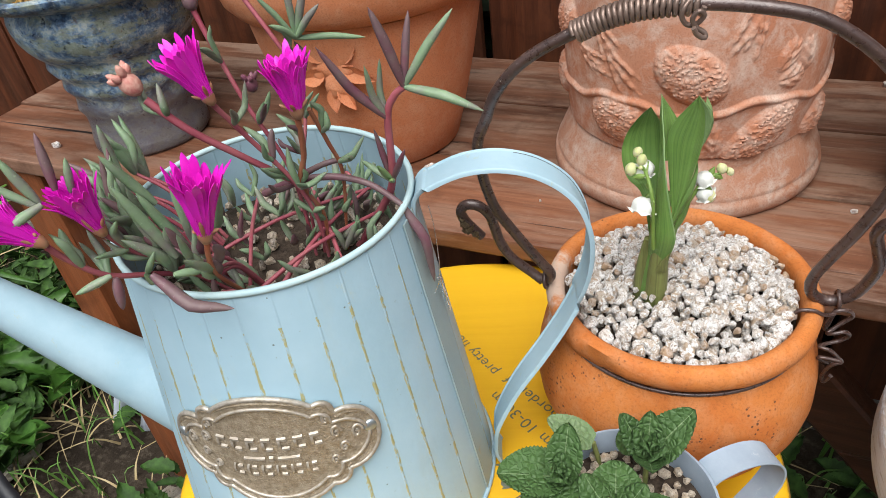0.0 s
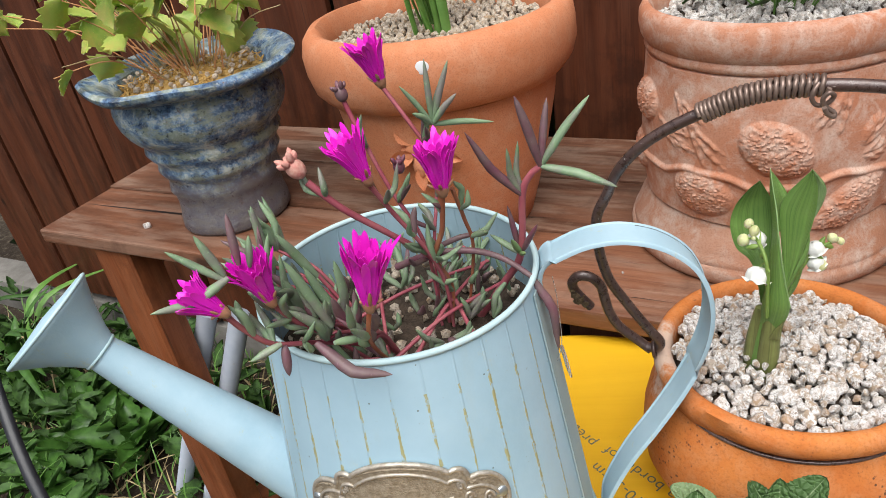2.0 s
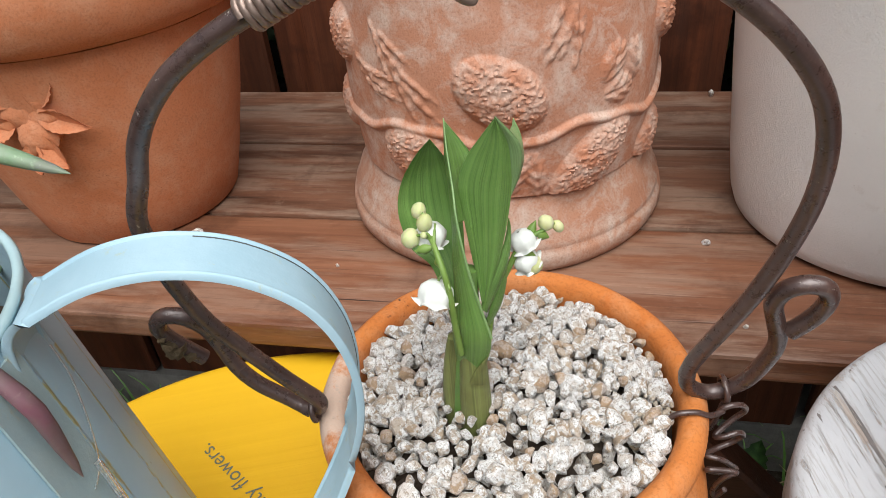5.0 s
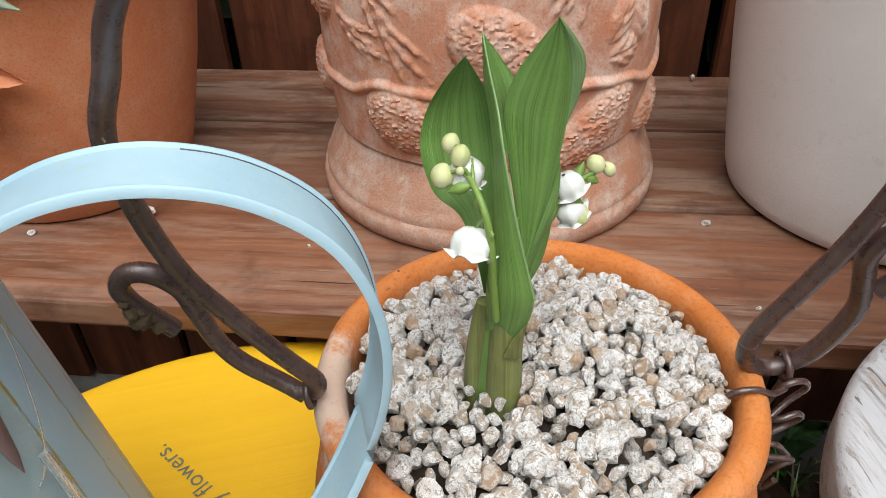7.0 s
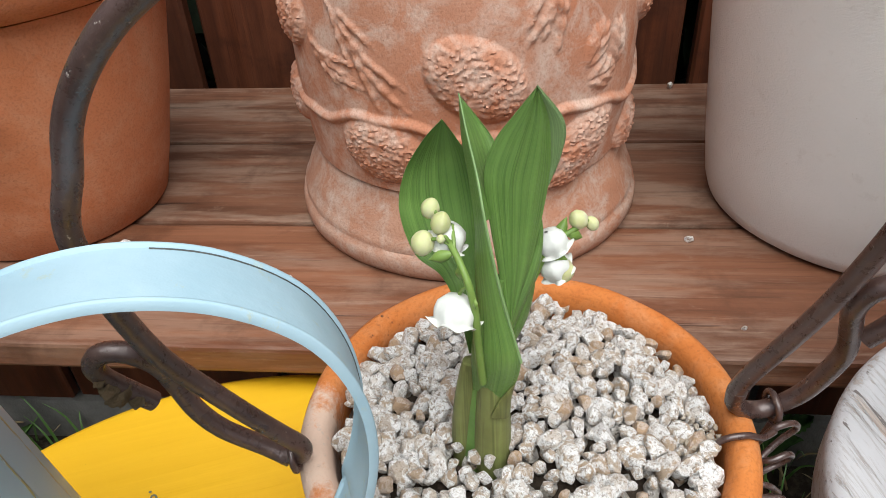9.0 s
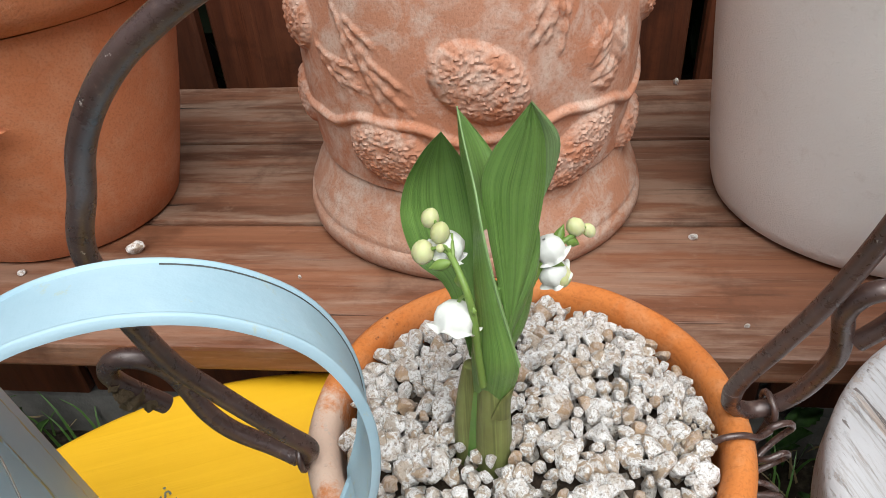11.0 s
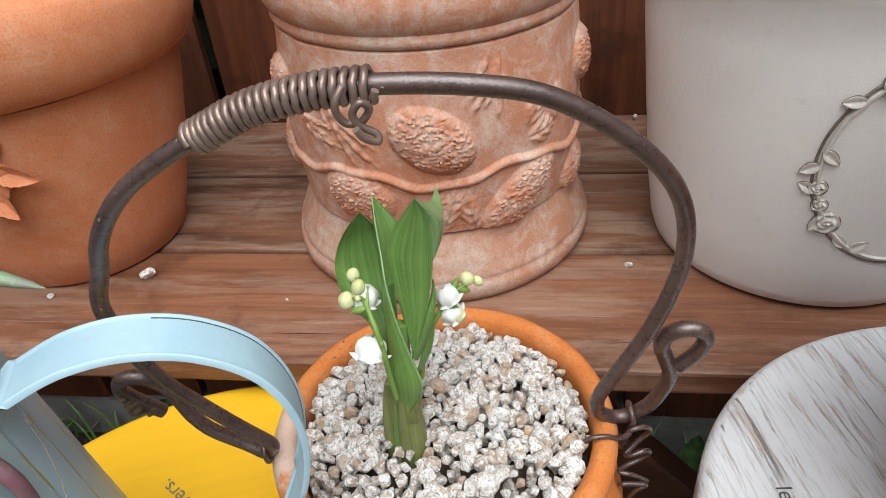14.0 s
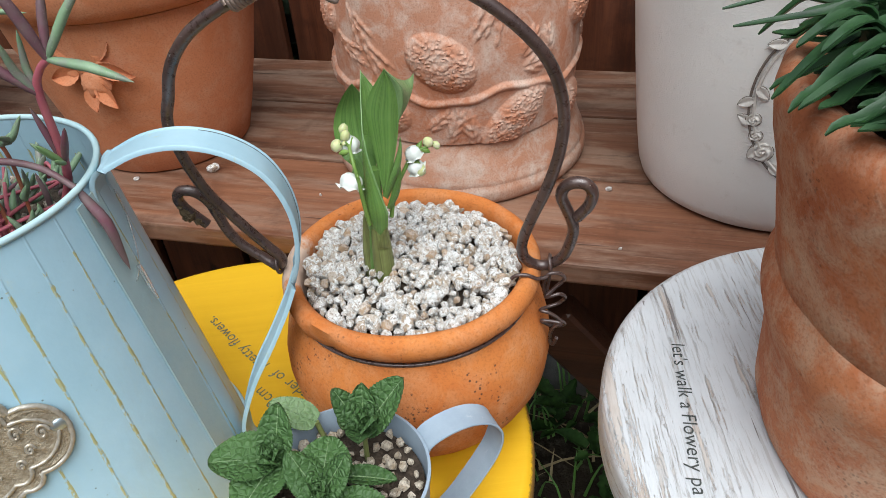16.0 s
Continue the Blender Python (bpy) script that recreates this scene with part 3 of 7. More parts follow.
def box(size, centre=(0, 0, 0), bevel=0.0, seg=2):
    bm = bmesh.new()
    bmesh.ops.create_cube(bm, size=1.0)
    bm.transform(Matrix.Translation(centre) @ Matrix.Diagonal((*size, 1)))
    if bevel:
        bmesh.ops.bevel(bm, geom=list(bm.edges), offset=bevel, segments=seg, affect="EDGES", profile=0.6)
    return bm


def ball(r, seg=16, rings=10, squash=(1, 1, 1)):
    bm = bmesh.new()
    bmesh.ops.create_uvsphere(bm, u_segments=seg, v_segments=rings, radius=r)
    bm.transform(Matrix.Diagonal((*squash, 1)))
    return bm


def ring_bead(radius, z, r, seg=96, sides=8):
    return tube([Vector((radius * math.cos(a), radius * math.sin(a), z)) for a in (2 * math.pi * i / seg for i in range(seg + 1))], r, sides, caps=False)


def rock_data(name, material, seed, sub=2, rough=0.35):
    bm = bmesh.new()
    bmesh.ops.create_icosphere(bm, subdivisions=sub, radius=1.0)
    rng = random.Random(seed)
    cuts = [(Vector((rng.gauss(0, 1), rng.gauss(0, 1), rng.gauss(0, 1))).normalized(), rng.uniform(0.45, 0.80)) for _ in range(11)]
    off = Vector((seed * 3.1, seed * 1.7, 0.5))
    for v in bm.verts:
        for n, d in cuts:
            over = v.co.dot(n) - d
            if over > 0:
                v.co -= n * over * 0.96
        v.co *= 1.15 + rough * 0.5 * noise.noise(v.co * 1.9 + off) + rough * 0.30 * noise.noise(v.co * 4.5 + off) + rough * 0.16 * noise.noise(v.co * 10 + off)
    return data_of(bm, name, material, smooth=False)


def scatter(radius, gap, seed, tries=9000, most=10000):
    """Points in a disc, no two nearer than gap."""
    rng, pts, grid = random.Random(seed), [], {}
    for _ in range(tries):
        r, a = radius * math.sqrt(rng.random()), rng.uniform(0, 2 * math.pi)
        x, y = r * math.cos(a), r * math.sin(a)
        k = (int(x // gap), int(y // gap))
        if all((x - u) ** 2 + (y - v) ** 2 > gap * gap for i in (-1, 0, 1) for j in (-1, 0, 1) for u, v in grid.get((k[0] + i, k[1] + j), ())):
            pts.append((x, y)), grid.setdefault(k, []).append((x, y))
            if len(pts) >= most:
                break
    return pts


def pebbles(count_r, gap, seed, size, height, datas):
    """Many small stones joined in one mesh."""
    out, rng = bmesh.new(), random.Random(seed)
    for x, y in scatter(count_r, gap, seed):
        me = datas[rng.randrange(len(datas))]
        s = size * rng.uniform(0.7, 1.25)
        m = pose(x, y, height(x, y), rng.uniform(0, 360), rng.uniform(0, 360), rng.uniform(0, 360)) @ Matrix.Diagonal((s, s * rng.uniform(0.75, 1), s * rng.uniform(0.7, 1), 1))
        n = len(out.verts)
        out.from_mesh(me)
        out.verts.ensure_lookup_table()
        for v in out.verts[n:]:
            v.co = m @ v.co
    return out


def write(text, size, material, parent, m, name="lettering", spread=1.0, offset=0.0):
    """Flat words in the built-in font, turned into a mesh."""
    cu = bpy.data.curves.new("words", "FONT")
    cu.body, cu.size, cu.align_x, cu.align_y, cu.space_character, cu.offset = text, size, "CENTER", "CENTER", spread, offset
    tmp = bpy.data.objects.new("words", cu)
    scene.collection.objects.link(tmp)
    me = bpy.data.meshes.new_from_object(tmp.evaluated_get(bpy.context.evaluated_depsgraph_get()))
    bpy.data.objects.remove(tmp)
    me.materials.clear()
    me.materials.append(material)
    ob = new(name, me)
    ob.parent = parent
    ob.matrix_local = m
    return ob


def sheet(edge_a, edge_b, bulge, thick=0.0006, n=6, cols=9, wave=0.0):
    """A leaf between two edge lines; bulge pushes its middle along a direction."""
    a, b = spline(edge_a, n), spline(edge_b, n)
    bulge = Vector(bulge)
    bm = bmesh.new()
    uv = bm.loops.layers.uv.new("grain")
    top, low, place = [], [], {}
    for i, (p, q) in enumerate(zip(a, b)):
        t = i / (len(a) - 1)
        r0, r1 = [], []
        for c in range(cols):
            u = c / (cols - 1)
            k = 4 * u * (1 - u)
            v = p.lerp(q, u) + bulge * (k * (p - q).length) + bulge.normalized() * wave * math.sin(5 * math.pi * u + 4 * t) * k
            r0.append(bm.verts.new(v)), r1.append(bm.verts.new(v - bulge.normalized() * thick))
            place[r0[-1]] = place[r1[-1]] = (u, t)
        top.append(r0), low.append(r1)
    for i in range(len(a) - 1):
        for c in range(cols - 1):
            bm.faces.new((top[i][c], top[i][c + 1], top[i + 1][c + 1], top[i + 1][c]))
            bm.faces.new((low[i][c + 1], low[i][c], low[i + 1][c], low[i + 1][c + 1]))
        bm.faces.new((low[i][0], top[i][0], top[i + 1][0], low[i + 1][0]))
        bm.faces.new((top[i][-1], low[i][-1], low[i + 1][-1], top[i + 1][-1]))
    for f in bm.faces:
        for corner in f.loops:
            corner[uv].uv = place[corner.vert]
    bmesh.ops.recalc_face_normals(bm, faces=bm.faces)
    return bm


# ---- the setting ----
GROUND = -0.07


def lie(x, y):
    """Height of the ground."""
    return GROUND + 0.02 * noise.noise(Vector((x * 2.2, y * 2.2, 0))) + 0.008 * noise.noise(Vector((x * 9, y * 9, 3)))


def build_ground():
    bm = bmesh.new()
    def lines(lo, hi, n, far):
        return [-far, -far / 4, -far / 20, *[lo + (hi - lo) * i / n for i in range(n + 1)], far / 20, far / 4, far]
    xs, ys = lines(-2.6, 1.6, 84, 400.0), lines(-1.2, 1.6, 56, 400.0)
    rows = [[bm.verts.new((x, y, lie(x, y) if abs(x) < 5 and abs(y) < 5 else GROUND)) for x in xs] for y in ys]
    for a, b in zip(rows, rows[1:]):
        for i in range(len(xs) - 1):
            bm.faces.new((a[i], a[i + 1], b[i + 1], b[i]))
    tagged(part("ground", bm, EARTH), "bare brown garden soil under weeds and dry straw", "ground", kind="structure")


build_ground()


# wooden fence behind the bench
FENCE_Y, PITCH, GAP_AT = 0.86, 0.162, 0.150
fence = thing("fence", (0, FENCE_Y, 0), "red-brown stained board fence with narrow dark gaps", "fence", kind="structure")
rng = random.Random(5)
board_data = [data_of(box((0.148, 0.018, 1.9), (0, 0, 0.95), 0.003, 1), "board", FENCE, False) for _ in range(1)]
for k in range(-12, 10):
    x = GAP_AT + 0.011 + PITCH * (k + 0.5) - 0.011
    share("board", board_data[0], fence, pose(x, rng.uniform(-0.002, 0.002), 0.035 + rng.uniform(-0.012, 0.012), 0, 0, 0))
for z in (0.30, 1.55):
    part("rail", box((3.7, 0.04, 0.07), (-0.15, 0.031, z), 0.003, 1), FENCE, fence, smooth=False)
tagged(part("fence_footing", box((4.2, 0.10, 0.12), (-0.3, 0.905, GROUND + 0.03), 0.006), CONCRETE), "low grey concrete kerb along the fence foot", "kerb", kind="structure")

# added panel, no real wall: keeps the fence gaps dark
tagged(part("wall_north", box((4.6, 0.08, 1.9), (-0.3, 1.36, 0.85), 0.004), GAP_SHADE, smooth=False), "added dark panel that stands in for the shade behind the fence", "wall", kind="structure")

# bench of three long boards on trestle legs
TOP = 0.55
bench = thing("plant_bench", (0, 0, 0), "long low bench of worn red-brown boards", "bench")
for y0, y1, x0 in ((0.433, 0.5515, -0.876), (0.5555, 0.6685, -0.884), (0.6725, 0.783, -0.89)):
    b = box((1.95, y1 - y0, 0.018), (x0 + 0.975, (y0 + y1) / 2, TOP - 0.009), 0.0025, 2)
    part("top_board", b, BENCH_FRONT if y0 < 0.5 else BENCH_TOP, bench, "worn greyish red-brown board", smooth=False)
for x in (-0.765, 0.42, 0.95):
    for y in (0.462, 0.755):
        part("leg", box((0.062, 0.045, TOP - 0.018 - GROUND + 0.01), (x, y, (TOP - 0.018 + GROUND - 0.01) / 2), 0.003, 1), BENCH_WOOD, bench, "orange-brown stained leg", smooth=False)
    part("foot_rail", box((0.055, 0.25, 0.05), (x, 0.609, GROUND + 0.045), 0.003, 1), BENCH_RAIL, bench, "orange-brown stained foot rail", smooth=False)
    part("top_rail", box((0.055, 0.25, 0.045), (x, 0.609, TOP - 0.0415), 0.003, 1), BENCH_RAIL, bench, smooth=False)


def stool(name, c, r, top, thick, material, label, leg_material, turn=20):
    st = thing(name, (*c, 0), label, "stool", turn=turn)
    e = min(0.008, thick * 0.4)
    arc = [(r - e + e * math.sin(radians(q)), e * (1 - math.cos(radians(q)))) for q in range(0, 91, 15)]
    prof = [(0, top - thick)] + [(x, top - thick + h) for x, h in arc] + [(x, top - h) for x, h in arc[::-1]] + [(r * f, top) for f in (0.92, 0.85, 0.6, 0.3)] + [(0, top)]
    seat = part("seat", lathe(prof, 128), material, st)
    for k in range(4):
        a = math.pi / 4 + k * math.pi / 2
        u = Vector((math.cos(a), math.sin(a), 0))
        part("leg", tube([u * (r * 0.62) + Vector((0, 0, top - thick)), u * (r * 0.85) + Vector((0, 0, GROUND - 0.01))], lambda t: 0.019 - 0.004 * t, 14), leg_material, st)
    return st, seat


yellow_stool, yellow_seat = stool("yellow_stool", (-0.125, 0.2597), 0.191, 0.5185, 0.022, YELLOW, "round yellow painted stool with lettering on its seat", YELLOW)
white_stool, white_seat = stool("white_stool", (0.249, 0.309), 0.1515, 0.571, 0.034, PEEL, "round stool with peeling white paint over bare wood", PEEL, turn=12)
# the brace's shade is in its wood colour
part("brace", moved(box((0.34, 0.03, 0.045), (0, 0, 0), 0.003, 1), pose(0.165, 0.475, 0.335, 0, 48, 0)), BENCH_SHADED, bench, "red-brown diagonal brace, coloured dark for the shade under the bench", smooth=False)

# lettering on the seats
def on_seat(st, x, y, z, ang):
    return st.matrix_world.inverted() @ pose(x, y, z, 0, 0, ang)


SEAT_Z, WHITE_Z = 0.5189, 0.5714
bpy.context.view_layer.update()
write("om 10-30cm", 0.0118, INK_SOFT, yellow_stool, on_seat(yellow_stool, -0.0985, 0.2885, SEAT_Z, 151), spread=1.05)
write("a border of", 0.0118, INK_SOFT, yellow_stool, on_seat(yellow_stool, -0.0960, 0.3075, SEAT_Z, 153), spread=1.05)
write("pretty flowers.", 0.0121, INK_SOFT, yellow_stool, on_seat(yellow_stool, -0.1625, 0.3428, SEAT_Z, 147), spread=1.05)
strokes = (((-0.1040, 0.2500), (-0.0985, 0.2520), (-0.0935, 0.2490), (-0.0955, 0.2420), (-0.0945, 0.2385), (-0.0890, 0.2400), (-0.0868, 0.2450)),
           ((-0.0945, 0.2355), (-0.0880, 0.2395), (-0.0810, 0.2380), (-0.0850, 0.2310), (-0.0855, 0.2275), (-0.0790, 0.2280), (-0.0730, 0.2330)),
           ((-0.0810, 0.2220), (-0.0740, 0.2275), (-0.0690, 0.2290), (-0.0730, 0.2220), (-0.0735, 0.2185), (-0.0660, 0.2220), (-0.0580, 0.2350)),
           ((-0.0800, 0.2030), (-0.0740, 0.2060), (-0.0676, 0.2130), (-0.0610, 0.2190), (-0.0540, 0.2205)),
           ((-0.0715, 0.1995), (-0.0655, 0.2015), (-0.0592, 0.2080), (-0.0520, 0.2125)))
for line in strokes:
    part("script_stroke", moved(tube(spline([(x, y, SEAT_Z) for x, y in line], 8), lambda t: 0.0004 + 0.0010 * abs(math.sin(7 * t)), 6, 0.25), yellow_stool.matrix_world.inverted()), INK_SOFT, yellow_stool, "dark grey brush script")
part("painted_twig", moved(tube(spline([(-0.100, 0.1955, SEAT_Z), (-0.090, 0.1930, SEAT_Z), (-0.072, 0.1885, SEAT_Z)], 6), 0.0005, 6, 0.3), yellow_stool.matrix_world.inverted()), BERRY, yellow_stool, "brown painted twig")
for x, y, a in ((-0.0985, 0.1990, 150), (-0.0965, 0.1915, 200), (-0.0905, 0.1975, 100), (-0.0870, 0.1890, 250), (-0.0815, 0.1945, 80), (-0.0785, 0.1865, 300), (-0.0735, 0.1915, 70)):
    part("painted_leaf", ball(0.0034, 10, 6, (1, 0.5, 0.05)), BERRY, yellow_stool, "brown painted leaf").matrix_local = on_seat(yellow_stool, x, y, SEAT_Z, a)
write("let's walk a Flowery pa", 0.0107, INK, white_stool, on_seat(white_stool, 0.1431, 0.2910, WHITE_Z, -85), spread=1.03)


# ---- pots on the bench ----
def broad_leaf(length, ratio=0.6, cup=0.2, teeth=0.0, quilt=0.0, cols=7, rows=10, fold=0.0, blunt=0.75):
    """A broad leaf along +y from the origin, face up."""
    bm = bmesh.new()
    top, low = [], []
    for i in range(rows + 1):
        t = i / rows
        half = length * ratio * 0.5 * (math.sin(math.pi * min(1.0, t * 0.93 + 0.07)) ** blunt) * (1.15 - 0.35 * t)
        if teeth:
            half *= 1 + teeth * (1 if i % 2 else -1)
        if i == rows:
            half = length * 0.004
        a, b = [], []
        for c in range(cols):
            q = 2 * c / (cols - 1) - 1
            z = cup * length * (q * q * 0.35 - t * t * 0.5 + 0.15 * t) + fold * abs(q) * half
            if quilt:
                z += quilt * length * (0.5 - abs(((t * 7 + abs(q) * 1.6) % 1.0) - 0.5)) * (0.3 + abs(q)) * (1 if 0 < abs(q) < 1 else 0.3)
            v = Vector((q * half, t * length, z))
            a.append(bm.verts.new(v)), b.append(bm.verts.new(v - Vector((0, 0, 0.0005))))
        top.append(a), low.append(b)
    for i in range(rows):
        for c in range(cols - 1):
            bm.faces.new((top[i][c], top[i][c + 1], top[i + 1][c + 1], top[i + 1][c]))
            bm.faces.new((low[i][c + 1], low[i][c], low[i + 1][c], low[i + 1][c + 1]))
        bm.faces.new((low[i][0], top[i][0], top[i + 1][0], low[i + 1][0]))
        bm.faces.new((top[i][-1], low[i][-1], low[i + 1][-1], top[i + 1][-1]))
    return bm


def star_pot():
    pot = thing("terracotta_pot", (-0.3425, 0.579, TOP), "plain orange terracotta pot with a thick rolled rim and relief ornament", "flower pot", "terracotta pots on the bench")
    prof = [(0, 0), (0.0715, 0), (0.0755, 0.003), (0.0838, 0.03), (0.0965, 0.08), (0.1062, 0.125), (0.110, 0.149), (0.111, 0.153), (0.119, 0.156), (0.126, 0.165), (0.130, 0.180), (0.130, 0.196),
            (0.1275, 0.208), (0.121, 0.216), (0.114, 0.217), (0.107, 0.21), (0.104, 0.198), (0.102, 0.190), (0, 0.190)]
    cutz = 0.1525
    part("body", lathe([q for q in prof[:7]] + [(0.1108, cutz)], 96, lambda a, r, z: 0.0007 * noise.noise(Vector((math.cos(a) * 3, math.sin(a) * 3, z * 25)))), STAR, pot)
    part("rim", lathe([(0.1065, cutz)] + prof[7:], 96, lambda a, r, z: 0.0012 * noise.noise(Vector((math.cos(a) * 4, math.sin(a) * 4, z * 60)))), STAR, pot, "thick rolled rim")
    # a winged relief on the front: pointed leaves round two knobs
    a0 = radians(-76)
    base = pose(0.1010 * math.cos(a0), 0.1010 * math.sin(a0), 0.115, -13, 0, 14)
    for x, z, ang, ln, wd in ((0.004, 0.001, -19, 0.030, 0.013), (0.005, 0.008, 70, 0.030, 0.018), (-0.012, 0.010, 128, 0.024, 0.018), (0.000, -0.012, -60, 0.024, 0.013), (-0.006, -0.014, -90, 0.021, 0.012), (-0.014, -0.003, 188, 0.022, 0.015)):
        lf = broad_leaf(ln, wd / ln, 0.35, 0.06, 0.05, 9, 14, 0.35)
        lf.transform(Matrix.Translation((x, -0.0025, z)) @ Matrix.Rotation(radians(-ang), 4, "Y") @ pose(0, 0, 0, 90, 0, 0) @ pose(0, 0, 0, 0, 0, -90) @ pose(0, 0, 0, 8, 0, 0))
        part("relief_leaf", lf, STAR, pot, "pointed clay leaf in relief").matrix_local = base
    for x, z, r in ((-0.003, -0.011, 0.0130), (0.003, 0.012, 0.0120), (0.005, 0.001, 0.0100), (-0.011, 0.004, 0.0110), (-0.018, -0.001, 0.0080)):
        kb = ball(r, 20, 14, (1, 0.55, 0.9))
        for v in kb.verts:
            v.co *= 1 + 0.25 * noise.noise(v.co * 260 + Vector((x * 900, 0, 0)))
        part("relief_knob", moved(kb, Matrix.Translation((x, -0.001, z))), STAR, pot, "lumpy clay knob in relief").matrix_local = base
    part("paint_spot", ball(0.0058, 20, 12, (1.1, 0.2, 1.0)), BLUE_PAINT, pot, "white dab on the rim").matrix_local = pose(0.045, -0.1205, 0.199, -12, 0, 20)
    soil = thing("pot_soil", (-0.3425, 0.579, TOP + 0.1905), "tan grit over soil in the terracotta pot", "soil", kind="stuff")
    part("soil_bed", lathe([(0, 0.006), (0.05, 0.004), (0.1035, 0)], 48), SOIL, soil)
    part("grit", pebbles(0.099, 0.0065, 3, 0.0045, lambda x, y: 0.006 + random.random() * 0.002, GRITS), GRIT, soil, smooth=False)
    plant = thing("strap_leaved_plant", (-0.3425, 0.579, TOP + 0.193), "green plant with arching strap leaves in the terracotta pot", "plant")
    rng = random.Random(8)
    for i in range(15):
        a = rng.uniform(0, 2 * math.pi)
        d, ln, out = Vector((math.cos(a), math.sin(a), 0)), rng.uniform(0.10, 0.2), rng.uniform(0.4, 1.0)
        p0 = Vector((rng.uniform(-0.02, 0.02), rng.uniform(-0.02, 0.02), 0))
        path = spline([p0, p0 + d * ln * 0.18 * out + Vector((0, 0, ln * 0.55)), p0 + d * ln * 0.55 * out + Vector((0, 0, ln * 0.8)), p0 + d * ln * out + Vector((0, 0, ln * (0.75 - 0.3 * out)))], 6)
        part("leaf", ribbon(path, lambda t: 0.015 * (0.45 + 1.1 * t - 1.5 * t * t) + 0.0008, 0.0009, (d.x * 0.3, d.y * 0.3, 1), 0.15, 5), STRAP, plant)


GRITS = [rock_data("grit", GRIT, s, 1) for s in range(4)]
star_pot()


CONES = ((-83, 0.1205, 0.0290, 0.0200, -32), (-113, 0.0775, 0.0275, 0.0195, -8), (-51, 0.0690, 0.0350, 0.0180, 40), (-152, 0.1400, 0.022, 0.018, 0), (-165, 0.085, 0.022, 0.018, 0), (-8, 0.140, 0.022, 0.018, 0), (-14, 0.060, 0.022, 0.018, 20),
         (25, 0.10, 0.022, 0.018, 0), (70, 0.12, 0.022, 0.018, 0), (110, 0.09, 0.022, 0.018, 0), (150, 0.12, 0.022, 0.018, 0))
SPRIGS = ((-121, 0.140, -52, 0.030, 0.0065), (-113, 0.120, -50, 0.030, 0.005), (-128, 0.122, -20, 0.022, 0.006), (-45, 0.128, 60, 0.014, 0.0085), (-42, 0.111, 10, 0.012, 0.0100), (-35, 0.125, 95, 0.014, 0.007), (-78, 0.071, 70, 0.018, 0.0075), (-72, 0.068, 105, 0.018, 0.0075), (-85, 0.073, 40, 0.016, 0.006), (-62, 0.150, 70, 0.02, 0.005))


NEEDLES = tuple((ca + da, cz + dz, lean + dl, 0.021, 0.0019) for ca, cz, lean, la, lb in SPRIGS if la >= 0.02 for da, dz, dl in ((0, 0, 0), (2.5, 0.004, 16), (-2.5, -0.003, -15), (3.5, -0.006, 7), (-4, 0.005, -7)))
SPRIGS = tuple(q for q in SPRIGS if q[3] < 0.02) + NEEDLES


def cone_relief(a, z):
    """Height of the pine cone garland on the wall of the pot: a is the angle, z the height."""
    deg, k = math.degrees(a), 0.0
    for ca, cz, la, lb, tilt in CONES:
        x, y = radians((deg - ca + 180) % 360 - 180) * 0.104, z - cz
        c, s = math.cos(radians(tilt)), math.sin(radians(tilt))
        x, y = x * c + y * s, y * c - x * s
        q = (x / la) ** 2 + (y / lb) ** 2
        if q < 1:
            dome = (1 - q) ** 0.6
            near, next_one = noise.voronoi(Vector((x * 330 + 0.5 * noise.noise(Vector((x * 300, y * 300, 1))), y * 400, ca)))[0][:2]
            scale = min(1.0, (next_one - near) * 2.6)
            k = max(k, 0.0062 * dome + (0.0014 * scale - 0.0004) * min(1.0, dome * 1.6) + 0.0009 * noise.noise(Vector((x * 700, y * 700, ca))))
    zv = 0.0925 + 0.0045 * math.sin(radians(deg * 6 + 45)) + 0.0012 * math.sin(radians(deg * 17))
    d = abs(z - zv)
    if d < 0.0036:
        k = max(k, 0.0030 * (1 - (d / 0.0036) ** 2))
    for ca, cz, lean, la, lb in SPRIGS:
        x, y = radians((deg - ca + 180) % 360 - 180) * 0.104, z - cz
        c, s = math.cos(radians(lean)), math.sin(radians(lean))
        x, y = x * c + y * s, y * c - x * s
        q = (x / la) ** 2 + (y / lb) ** 2
        if q < 1:
            k = max(k, 0.0025 * (1 - q) ** 0.9 - 0.0010 * math.exp(-(y / 0.0010) ** 2) - 0.0004 * math.sin(700 * (x - 1.5 * abs(y))) + 0.0006 * noise.noise(Vector((x * 300, y * 500, ca))))
    return k


